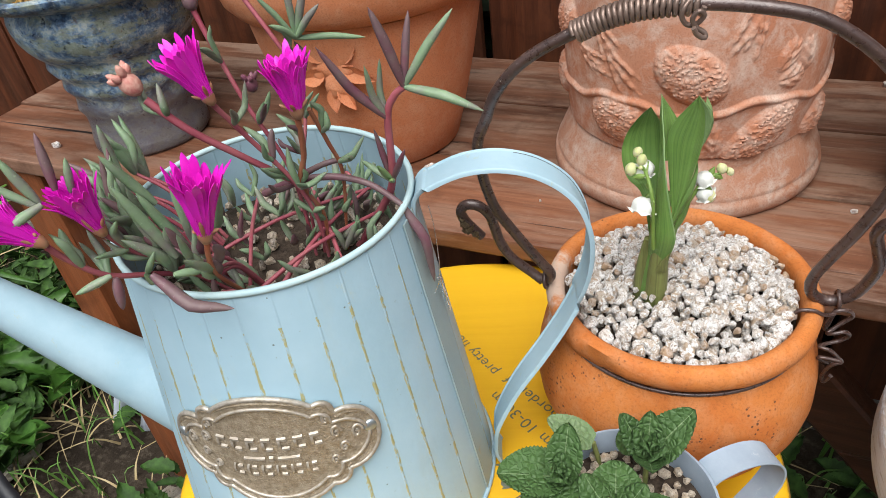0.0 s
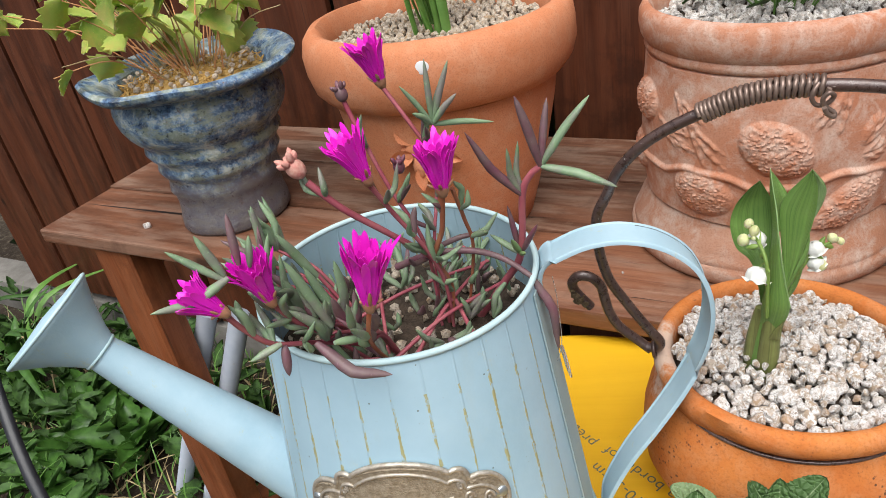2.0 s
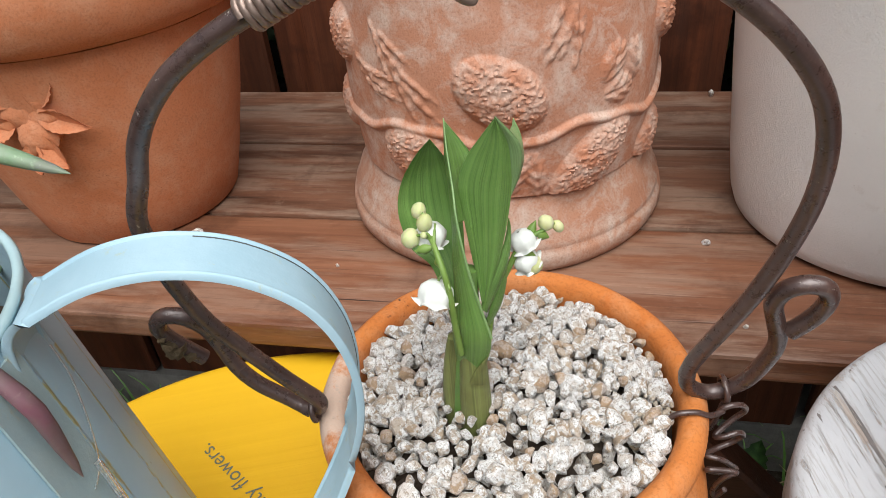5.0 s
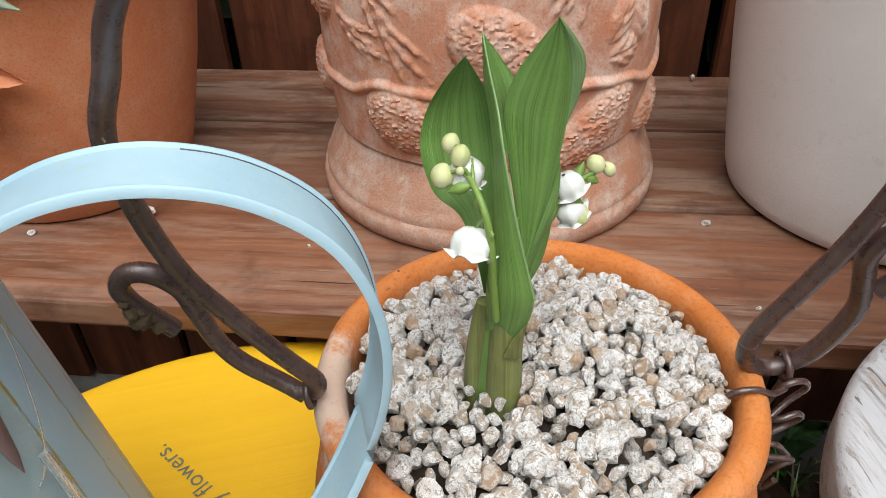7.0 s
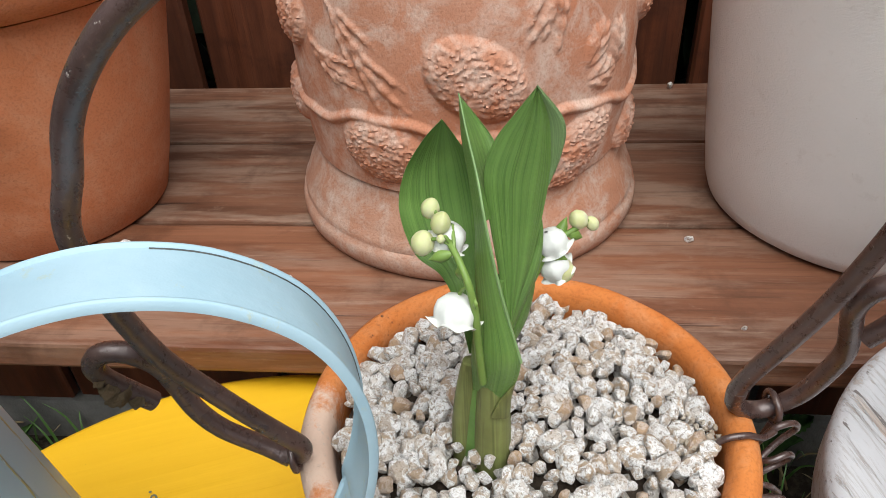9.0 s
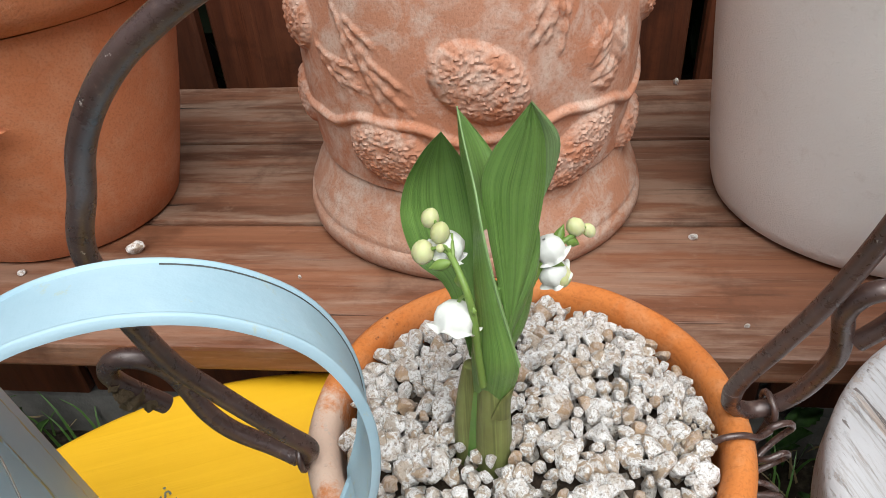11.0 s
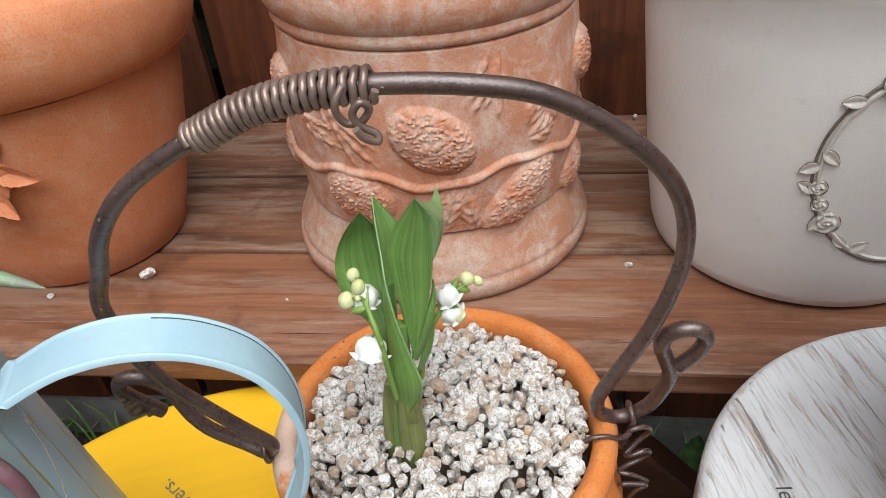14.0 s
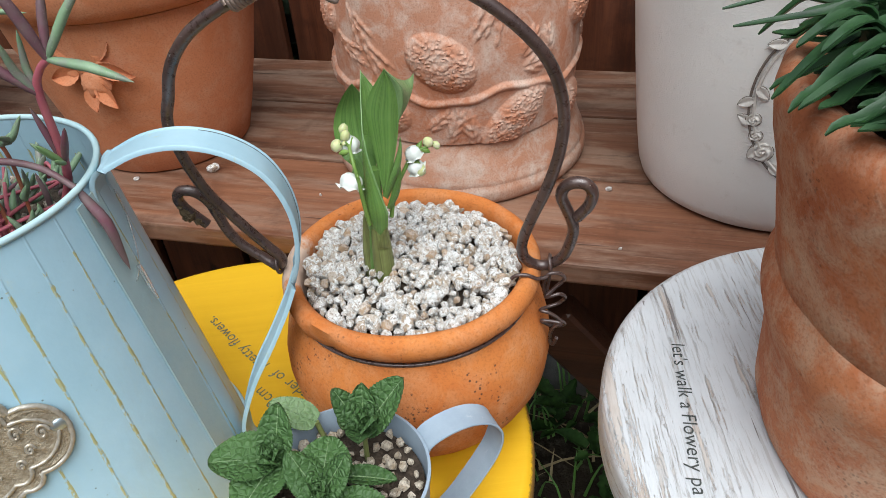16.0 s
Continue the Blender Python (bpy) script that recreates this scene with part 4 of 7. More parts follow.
def cone_pot():
    pot = thing("relief_pot", (-0.0495, 0.603, TOP), "weathered terracotta pot with pine cone garland in relief", "flower pot", "terracotta pots on the bench")
    wall = [(0.1000 + 0.0010 * (i / 130) + 0.0038 * math.sin(math.pi * i / 130), 0.052 + 0.122 * i / 130) for i in range(131)]
    prof = [(0, 0), (0.1085, 0), (0.1122, 0.002), (0.1138, 0.006), (0.1140, 0.011), (0.1130, 0.0152), (0.1112, 0.0168), (0.1113, 0.0182), (0.1108, 0.0222), (0.1088, 0.0250), (0.1082, 0.0275), (0.1056, 0.0345), (0.1012, 0.042)] + wall + [
        (0.1005, 0.176), (0.1020, 0.178), (0.1026, 0.181), (0.1012, 0.184), (0.1030, 0.186), (0.1058, 0.191), (0.1070, 0.198), (0.1063, 0.206), (0.1035, 0.2115), (0.099, 0.213), (0.0955, 0.209), (0.0935, 0.20), (0.0925, 0.19), (0, 0.19)]
    def wob(a, r, z):
        k = cone_relief(a, z) if 0.050 < z < 0.175 and r > 0.09 else 0.0
        return k + 0.0008 * noise.noise(Vector((math.cos(a) * 4, math.sin(a) * 4, z * 40)))
    part("foot_moulding", lathe(prof[:13] + [(0.0972, 0.051)], 200, wob), FOOT, pot, "stepped foot moulding")
    part("wall", lathe([(0.0960, 0.050)] + wall + [(0.0955, 0.1765)], 600, wob), CONE, pot, "pot wall with pine cones and vine in relief")
    part("rim", lathe([(0.0965, 0.1745)] + prof[13 + len(wall):], 200, wob), CONE, pot, "thick rounded rim")
    soil = thing("pot_gravel", (-0.0495, 0.603, TOP + 0.1905), "pale gravel on the soil of the relief pot", "gravel", kind="stuff")
    part("soil_bed", lathe([(0, 0.004), (0.0935, 0)], 48), SOIL, soil)
    part("grit", pebbles(0.0905, 0.0065, 5, 0.0045, lambda x, y: 0.005 + random.random() * 0.002, PUMICES), PUMICE, soil, smooth=False)
    plant = thing("leafy_plant", (-0.0495, 0.603, TOP + 0.196), "low dark green lobed-leaf plant in the relief pot", "plant")
    rng = random.Random(11)
    for i in range(46):
        a, r = rng.uniform(0, 2 * math.pi), rng.uniform(0.0, 0.05)
        p0 = Vector((math.cos(a) * r * 0.6, 0.015 + math.sin(a) * r * 0.6, 0))
        tip = p0 + Vector((math.cos(a), math.sin(a), 0)) * rng.uniform(0.01, 0.045) + Vector((0, 0, rng.uniform(0.012, 0.06)))
        part("stalk", tube(spline([p0, (p0 + tip) / 2 + Vector((0, 0, 0.008)), tip], 3), 0.0008, 5), STRAP, plant)
        lobed = broad_leaf(rng.uniform(0.018, 0.028), 0.95, 0.15)
        ob = part("leaf", lobed, WEED, plant)
        ob.matrix_local = Matrix.Translation(tip) @ pose(0, 0, 0, rng.uniform(-35, 35), rng.uniform(-30, 30), math.degrees(a) - 90)


PUMICES = [rock_data("pumice", PUMICE, 20 + s, 2, 0.45) for s in range(10)]
CRUSHED = [rock_data("crushed_pumice", STONE_WHITE, 50 + s, 2, 0.20) for s in range(12)]
cone_pot()


def cream():
    pot = thing("cream_pot", (0.214, 0.590, TOP), "cream stoneware pot with an oval rose garland in relief", "flower pot")
    prof = [(0, 0), (0.094, 0), (0.0995, 0.004), (0.1022, 0.012), (0.1066, 0.04), (0.1136, 0.10), (0.1206, 0.17), (0.1232, 0.20), (0.126, 0.205), (0.126, 0.215), (0.119, 0.218), (0.115, 0.21), (0.112, 0.19), (0, 0.19)]
    part("body", lathe(prof, 96), CREAM, pot)
    def on(a, z, out=0.0):
        r = 0.1030 + 0.120 * max(0.0, z - 0.012) + out
        return Vector((r * math.cos(a), r * math.sin(a), z))
    ca, cz = radians(-80.5), 0.1125
    oval = [(ca + 0.49 * math.cos(u), cz + 0.065 * math.sin(u)) for u in (2 * math.pi * i / 80 for i in range(81))]
    part("oval_band", tube([on(a, z, 0.0003 + 0.0005 * noise.noise(Vector((a * 40, z * 300, 0)))) for a, z in oval], 0.0013, 6, caps=False), CREAM_DARK, pot, "raised oval band")
    part("oval_groove", tube([on(ca + (a - ca) * 1.055, cz + (z - cz) * 1.045, 0.0 + 0.0004 * noise.noise(Vector((a * 60, z * 400, 3)))) for a, z in oval], 0.0009, 5, caps=False), INK_BROWN, pot, "dark groove round the oval")
    rng = random.Random(4)
    def rosette(a, z, s):
        prof_r = [(s * 1.02, 0.0)] + [(s * (1 - q / 14), 0.0006 + 0.28 * s * math.sin(1.2 * q / 14)) for q in range(14)]
        bud_m = lathe(prof_r + [(0, 0.0006 + 0.27 * s)], 40, lambda a_, r_, z_: 0.06 * r_ * math.cos(5 * a_))
        for v in bud_m.verts:
            rr, aa = math.hypot(v.co.x, v.co.y), math.atan2(v.co.y, v.co.x)
            v.co.z += (0.10 * s * math.sin(rr / s * 13 + aa * 2) + 0.22 * s * noise.noise(Vector((v.co.x / s * 2.6, v.co.y / s * 2.6, a * 9)))) * (1 if rr < s * 0.97 else 0)
        bud_m.transform(pose(0, 0, 0, 90, 0, 0))
        # thin dark ring paints the shade at the rose's edge
        part("rose_shadow_line", tube([Vector((s * 1.05 * math.cos(t), -0.0002, s * 1.05 * math.sin(t))) for t in (2 * math.pi * i / 30 for i in range(31))], 0.0004, 5, caps=False), INK_BROWN, pot, "dark outline drawn as shade round the raised rose").matrix_local = Matrix.Translation(on(a, z)) @ pose(0, 0, 0, 0, 0, math.degrees(a) + 90)
        ob = part("rose", bud_m, CREAM_DARK, pot, "raised rose")
        ob.matrix_local = Matrix.Translation(on(a, z)) @ pose(0, 0, 0, 0, 0, math.degrees(a) + 90)
    def leaflet(a, z, ang, s):
        blade = broad_leaf(2.1 * s, 0.60, 0.10, 0.05, 0.12, 9, 14, 0.12)
        blade.transform(pose(0, 0, 0, 0, 0, -90))
        blade.transform(pose(0, 0, 0, 90, 0, 0))
        ob = part("leaf", blade, CREAM_DARK, pot, "raised veined leaf")
        ring = [(2.1 * s * t, 2.1 * s * 0.31 * math.sin(math.pi * min(1.0, t * 0.93 + 0.07)) ** 0.75 * (1.15 - 0.35 * t)) for t in (i / 10 for i in range(11))]
        part("leaf_groove", tube([Vector((x, 0.0003, z_)) for x, z_ in ring] + [Vector((x, 0.0003, -z_)) for x, z_ in ring[::-1]], 0.00035, 5), INK_BROWN, ob, "brown groove round the leaf")
        ob.matrix_local = Matrix.Translation(on(a, z, 0.0006)) @ pose(0, 0, 0, 0, 0, math.degrees(a) + 90) @ pose(0, 0, 0, 0, ang, 0)
    for u, s in ((193, 0.0048), (216, 0.0072), (204, 0.0042), (128, 0.0060), (117, 0.0042)):
        rosette(ca + 0.49 * math.cos(radians(u)), cz + 0.065 * math.sin(radians(u)), s)
    for u, ang in ((172, 40), (180, 150), (195, 200), (212, 120), (236, 230), (240, 330), (128, 60), (142, 170), (112, 20)):
        leaflet(ca + 0.495 * math.cos(radians(u)), cz + 0.066 * math.sin(radians(u)), ang, 0.0052)
    part("monogram", tube(spline([on(ca + x, cz + z, 0.0006) for x, z in ((-0.10, 0.01), (-0.02, 0.016), (0.06, 0.006), (0.02, -0.012), (-0.05, -0.004), (-0.02, 0.018), (0.1, 0.02))], 8), 0.0014, 6), CREAM_DARK, pot, "raised curl of script")


cream()


def blue_pot():
    pot = thing("bonsai_pot", (-0.622, 0.528, TOP), "blue-green mottled glazed pot with a wavy flared rim", "flower pot")
    prof = [(0, 0), (0.064, 0), (0.068, 0.004), (0.067, 0.012), (0.0645, 0.020), (0.0635, 0.030), (0.0645, 0.037), (0.068, 0.042), (0.0665, 0.047), (0.0655, 0.053), (0.0690, 0.058), (0.0730, 0.063), (0.0715, 0.068), (0.0720, 0.072), (0.0775, 0.077), (0.0810, 0.082), (0.0795, 0.087), (0.0805, 0.091),
            (0.0870, 0.096), (0.0925, 0.102), (0.0965, 0.109), (0.0985, 0.117), (0.0985, 0.124), (0.0960, 0.130), (0.0915, 0.1335), (0.0925, 0.136), (0.104, 0.139), (0.115, 0.1425), (0.1205, 0.1465), (0.1210, 0.150), (0.1170, 0.1525), (0.105, 0.150), (0.092, 0.144), (0.085, 0.13), (0, 0.13)]
    def wob(a, r, z):
        k = 0.0016 * noise.noise(Vector((math.cos(a) * 2, math.sin(a) * 2, z * 14)))
        if z > 0.136 and r > 0.09:
            k += 0.0025 * math.sin(3 * a + 0.6) + 0.002 * math.sin(7 * a)
        return k
    bm = lathe(prof, 96, wob)
    for v in bm.verts:
        rr = math.hypot(v.co.x, v.co.y)
        if rr > 0.098 and v.co.z > 0.136:
            a = math.atan2(v.co.y, v.co.x)
            v.co.z += (0.0025 * math.sin(2 * a - 0.7) + 0.0015 * math.sin(5 * a)) * (rr - 0.095) / 0.025
    up = bm.copy()
    bmesh.ops.delete(up, geom=[f for f in up.faces if f.calc_center_median().z < 0.1345 or (f.calc_center_median().xy.length < 0.0875)], context="FACES")
    bmesh.ops.delete(bm, geom=[f for f in bm.faces if not (f.calc_center_median().z < 0.1345 or (f.calc_center_median().xy.length < 0.0875))], context="FACES")
    for half in (bm, up):
        half.transform(Matrix.Diagonal((0.95, 0.95, 1.22, 1)))
    part("body", bm, GLAZE, pot, "ringed body with blue-green mottling")
    part("rim", up, GLAZE, pot, "wavy flared rim")
    moss = thing("moss_cover", (-0.622, 0.528, TOP + 0.1605), "tan dry moss and grit in the glazed pot", "moss", kind="stuff")
    part("moss_bed", lathe([(0, 0.017), (0.04, 0.015), (0.068, 0.009), (0.0795, 0.0)], 48, lambda a, r, z: 0.0), MOSS, moss)
    rng = random.Random(2)
    tufts = []
    for i in range(420):
        r, a = 0.08 * math.sqrt(rng.random()), rng.uniform(0, 6.283)
        p = Vector((r * math.cos(a), r * math.sin(a), 0.014 - 0.012 * (r / 0.083) ** 2))
        tufts.append(tube(spline([p, p + Vector((rng.uniform(-1, 1), rng.uniform(-1, 1), rng.uniform(0.2, 1.2))) * 0.006, p + Vector((rng.uniform(-1, 1), rng.uniform(-1, 1), rng.uniform(0.0, 0.9))) * 0.012], 2), 0.0007, 4))
    part("moss_strands", join(*tufts), MOSS, moss)
    part("grit", pebbles(0.07, 0.012, 9, 0.004, lambda x, y: 0.017, GRITS), GRIT, moss, smooth=False)
    plant = thing("wiry_plant", (-0.622, 0.528, TOP + 0.173), "thin twiggy plant with yellow-green heart leaves in the glazed pot", "plant")
    for i in range(46):
        a, r = rng.uniform(0, 6.283), rng.uniform(0, 0.05)
        p0 = Vector((r * math.cos(a), r * math.sin(a), 0))
        d = Vector((math.cos(a) * rng.uniform(0.3, 1.2) - 0.45, math.sin(a) * rng.uniform(0.3, 1.1) + 0.05, rng.uniform(0.35, 1.1))) * rng.uniform(0.07, 0.17)
        path = spline([p0, p0 + d * 0.45 + Vector((0, 0, 0.02)), p0 + d], 5)
        part("twig", tube(path, lambda t: 0.0009 - 0.0004 * t, 5), STRAW_RED if i % 3 else DRY, plant)
        for q in (0.55, 0.8, 1.0):
            if rng.random() < 0.42:
                at = path[int(q * (len(path) - 1))]
                ob = part("leaf", broad_leaf(rng.uniform(0.026, 0.050), 0.85, 0.25, 0.16, 0.02, 7, 9, 0.15), LIME, plant)
                ob.matrix_local = Matrix.Translation(at) @ pose(0, 0, 0, rng.uniform(-75, 10), rng.uniform(-35, 35), rng.uniform(0, 360))


blue_pot()


def dianthus_pot():
    c = (0.257, 0.296)
    pot = thing("tall_terracotta_pot", (*c, 0.571), "tall old red terracotta pot with pale lime bloom", "flower pot")
    prof = [(0, 0), (0.072, 0), (0.078, 0.004), (0.0815, 0.016), (0.084, 0.040), (0.0865, 0.062), (0.0895, 0.072), (0.0915, 0.080), (0.0918, 0.088), (0.0905, 0.094), (0.0898, 0.100), (0.0925, 0.112), (0.0955, 0.126), (0.0990, 0.145), (0.1030, 0.160), (0.1055, 0.176), (0.1045, 0.184), (0.100, 0.188), (0.094, 0.187), (0.090, 0.181), (0.088, 0.172), (0, 0.172)]
    def wob(a, r, z):
        folds = 0.0026 * (0.5 + 0.5 * math.sin(5 * a + 1.0)) ** 2 * (1 if z < 0.11 else 0.2) + 0.0015 * noise.noise(Vector((math.cos(a) * 3, math.sin(a) * 3, z * 30)))
        return folds if r > 0.06 else 0
    part("body", lathe(prof[:11] + [(0.0880, 0.101)], 140, wob), RED, pot, "folded pot body with pale lime bloom")
    part("rim", lathe([(0.0880, 0.0985)] + prof[10:], 140, wob), RED, pot, "tall flared rim")
    part("soil_bed", lathe([(0, 0.176), (0.05, 0.1755), (0.0885, 0.1735)], 40), SOIL, pot, "dark potting soil")
    plant = thing("grassy_pink", (c[0] + 0.008, c[1], 0.571 + 0.173), "tuft of blue-green narrow pointed leaves in the tall pot", "plant")
    rng = random.Random(3)
    def clear(v):
        r = math.hypot(v.x + 0.008, v.y)
        low = 0.0 if r < 0.080 else 0.022 if r < 0.112 else 0.022 - 0.9 * (r - 0.112)
        return Vector((v.x, v.y, max(v.z, low)))
    for i in range(780):
        a, out = rng.uniform(0, 6.283), rng.uniform(0.2, 1.1)
        r0 = 0.084 * math.sqrt(rng.random())
        d = Vector((math.cos(a), math.sin(a), 0))
        ln = rng.uniform(0.040, 0.068) * (1.0 if out < 0.9 else 0.85)
        p0 = d * r0
        mid, tip = p0 + d * ln * 0.4 * out + Vector((0, 0, ln * 0.62)), p0 + d * ln * out + Vector((rng.uniform(-0.008, 0.008), rng.uniform(-0.008, 0.008), ln * (1.0 - 0.85 * out)))
        if math.hypot(tip.x + 0.008, tip.y) > 0.118:
            continue
        path = [clear(v) for v in spline([p0, mid, tip], 7)]
        part("leaf", ribbon(path, lambda t: 0.0092 * (1 - t) ** 0.6 * (0.55 + 0.9 * t) + 0.0004, 0.0007, (d.x * 0.4, d.y * 0.4, 1), 0.25, 3), DIANTHUS, plant)
    # two long thin blades that reach out over the rim
    for tip, up in (((-0.139, 0.0, 0.038), 0.050), ((-0.134, 0.002, 0.031), 0.040)):
        path = spline([(-0.050, 0.004, 0.004), (-0.080, 0.003, up), (-0.108, 0.002, up - 0.004), tip], 7)
        part("leaf", ribbon(path, lambda t: 0.0050 * (1 - t) ** 0.7 + 0.0006, 0.0006, (0, -0.5, 0.8), 0.2, 3), DIANTHUS, plant, "long thin dark blade")


dianthus_pot()


# ---- the clay pot with its iron handle ----
POT = (-0.015, 0.329, 0.5185)


def clay_pot():
    pot = thing("clay_bowl_pot", POT, "round-bellied orange clay pot with a chipped lip, on the yellow stool", "flower pot")
    prof = [(0, 0), (0.046, 0), (0.050, 0.002), (0.0615, 0.008), (0.0725, 0.020), (0.0788, 0.034), (0.0803, 0.047), (0.0796, 0.060), (0.0766, 0.073), (0.0722, 0.083), (0.0688, 0.089), (0.0672, 0.092), (0.0682, 0.0945),
            (0.0718, 0.096), (0.0740, 0.0995), (0.0744, 0.104), (0.0727, 0.108), (0.0700, 0.110), (0.0665, 0.1095), (0.0642, 0.1065), (0.0635, 0.1005), (0.0640, 0.0915), (0.061, 0.0815), (0, 0.0765)]
    def wob(a, r, z):
        k = 0.0006 * noise.noise(Vector((math.cos(a) * 3, math.sin(a) * 3, z * 30)))
        d = (math.degrees(a) + 112 + 180) % 360 - 180
        if 0.0945 < z < 0.1065 and r > 0.066 and -14 < d < 10:
            k -= 0.0022 * (1 - ((d + 2) / 12) ** 2)
        return k
    body = lathe(prof, 200, wob)
    for v in body.verts:
        # the lip hangs lower on one side and is broken off short of the wire on the other
        if 0.093 < v.co.z < 0.0975 and v.co.xy.length > 0.0668:
            d = (math.degrees(math.atan2(v.co.y, v.co.x)) + 112 + 180) % 360 - 180
            v.co.z -= 0.0030 * max(0.0, min(1.0, 0.5 - d / 5)) * max(0.0, min(1.0, (d + 75) / 30)) - 0.0006 * noise.noise(v.co * 90)
    part("body", body, CLAY, pot)
    part("neck_wire", ring_bead(0.0688, 0.0908, 0.0012), IRON, pot, "thin wire round the neck")
    return pot


clay_pot()


def pumice_bed():
    bed = thing("pumice_gravel", (POT[0], POT[1], POT[2] + 0.0915), "white and grey pumice gravel filling the clay pot", "gravel")
    part("soil_bed", lathe([(0, 0.0115), (0.04, 0.0075), (0.0625, 0.002)], 48), SOIL, bed, "soil under the gravel")
    under = pebbles(0.0595, 0.0050, 31, 0.0034, lambda x, y: 0.0140 - 0.0085 * ((x * x + y * y) / 0.0036), PUMICES)
    tagged(part("lower_stones", under, PUMICE, bed, smooth=False), kind="stuff")
    fine_grit = moved(pebbles(0.0095, 0.0021, 78, 0.0013, lambda x, y: 0.0015 * random.Random(int(x * 1e6)).random(), GRITS), Matrix.Translation((0.0525, -0.006, 0.0135)))
    tagged(part("fine_grit", fine_grit, GRIT, bed, "patch of fine tan grit", smooth=False), kind="stuff")
    rng = random.Random(17)
    pts = sorted(scatter(0.0602, 0.0041, 13, 40000, 1000), key=lambda p: p[1])
    rest = bmesh.new()
    for i, (x, y) in enumerate(pts):
        s = rng.choice((0.0024, 0.0027, 0.0030, 0.0034, 0.0038, 0.0043, 0.0050))
        h = 0.0205 - 0.0090 * (x * x + y * y) / 0.0036 + rng.uniform(-0.0010, 0.0018)
        m = pose(x, y, h, rng.uniform(0, 360), rng.uniform(0, 360), rng.uniform(0, 360)) @ Matrix.Diagonal((s, s * rng.uniform(0.78, 1.0), s * rng.uniform(0.68, 0.95), 1))
        if i < 300:
            share("stone", CRUSHED[rng.randrange(len(CRUSHED))], bed, m)
        else:
            n = len(rest.verts)
            rest.from_mesh(CRUSHED[rng.randrange(len(CRUSHED))])
            rest.verts.ensure_lookup_table()
            for v in rest.verts[n:]:
                v.co = m @ v.co
    tagged(part("far_stones", rest, STONE_FAR, bed, smooth=False), kind="stuff")


pumice_bed()


def iron_handle():
    o, u, v = Vector((-0.020, 0.310, 0.6365)), Vector((0.988, 0.150, 0.037)), Vector((0.006, -0.278, 0.9606))
    w = u.cross(v)
    at = lambda a, b, c=0.0: o + u * a + v * b + w * c  # noqa: E731
    bail = thing("iron_handle", tuple(o), "dark bent iron handle with scrolled ends and wire binding", "handle")
    inv = bail.matrix_world.inverted()
    bow = [(-0.0694, -0.0039, -0.0037), (-0.0638, -0.0027, -0.0028), (-0.0617, 0.0023, -0.0023), (-0.0626, 0.0066, -0.0025), (-0.0662, 0.0123, -0.0033), (-0.0723, 0.0232, -0.0046), (-0.0797, 0.0376, -0.0064), (-0.0863, 0.0524, -0.0079), (-0.0896, 0.0712, -0.0096), (-0.0898, 0.0911, -0.0111), (-0.0879, 0.1009, -0.0120), (-0.0827, 0.1116, -0.0133), (-0.0784, 0.1217, -0.0146), (-0.0722, 0.1309, -0.0158), (-0.0642, 0.1390, -0.0169), (-0.0564, 0.1444, -0.0178), (-0.0483, 0.1489, -0.0184), (-0.0380, 0.1536, -0.0191), (-0.0241, 0.1594, -0.0198), (-0.0080, 0.1624, -0.0198), (0.0101, 0.1626, -0.0192), (0.0309, 0.1602, -0.0179), (0.0482, 0.1557, -0.0165), (0.0633, 0.1462, -0.0148), (0.0759, 0.1342, -0.0134), (0.0854, 0.1206, -0.0122), (0.0907, 0.1050, -0.0113), (0.0924, 0.0867, -0.0104), (0.0900, 0.0670, -0.0091), (0.0844, 0.0475, -0.0070), (0.0777, 0.0293, -0.0058), (0.0725, 0.0117, -0.0061), (0.0709, 0.0008, -0.0060)]
    left = [(-0.0739, -0.0011, -0.0059), (-0.0841, 0.0089, -0.0083), (-0.0893, 0.0188, -0.0106), (-0.0916, 0.0303, -0.0130), (-0.0927, 0.0411, -0.0132), (-0.0973, 0.0483, -0.0132), (-0.1038, 0.0494, -0.0132), (-0.1081, 0.0445, -0.0130), (-0.1080, 0.0376, -0.0130), (-0.1050, 0.0309, -0.0128), (-0.1003, 0.0226, -0.0125)]
    right = [(0.0781, -0.0130, -0.0057), (0.0855, -0.0130, -0.0057), (0.0933, -0.0052, -0.0059), (0.0974, 0.0097, -0.0062), (0.0978, 0.0200, -0.0065), (0.0944, 0.0322, -0.0068), (0.0916, 0.0419, -0.0070), (0.0932, 0.0487, -0.0070), (0.0979, 0.0524, -0.0062), (0.1037, 0.0512, -0.0055), (0.1064, 0.0449, -0.0052), (0.1047, 0.0362, -0.0050), (0.0994, 0.0276, -0.0050)]
    line = spline([at(*p) for p in bow], 4)
    part("bow", moved(tube(line, lambda t: 0.0029 - 0.0002 * math.sin(math.pi * t), 14), inv), IRON, bail, "dark brown iron arch")
    part("scroll", moved(tube(spline([at(-0.0672, -0.0058, -0.0033), *[at(*p) for p in left]], 6), 0.0029, 12), inv), IRON, bail, "curled iron end with dirt on it")
    part("scroll", moved(tube(spline([at(0.0711, 0.0030, -0.0060), at(0.0724, -0.0065, -0.0059), *[at(*p) for p in right]], 6), 0.0030, 12), inv), IRON, bail, "curled iron end")
    # wire binding round the upper part of the arch
    dense = spline([at(*p) for p in bow], 40)
    run = [p for p in dense if -0.0400 < (p - o).dot(u) < 0.0088 and (p - o).dot(v) > 0.12]
    rows = frames(run)
    turns, coil = 23, []
    for i in range(turns * 20 + 1):
        f = i / (turns * 20) * (len(rows) - 1)
        p, t, s, n = rows[int(f)]
        a = 2 * math.pi * i / 20
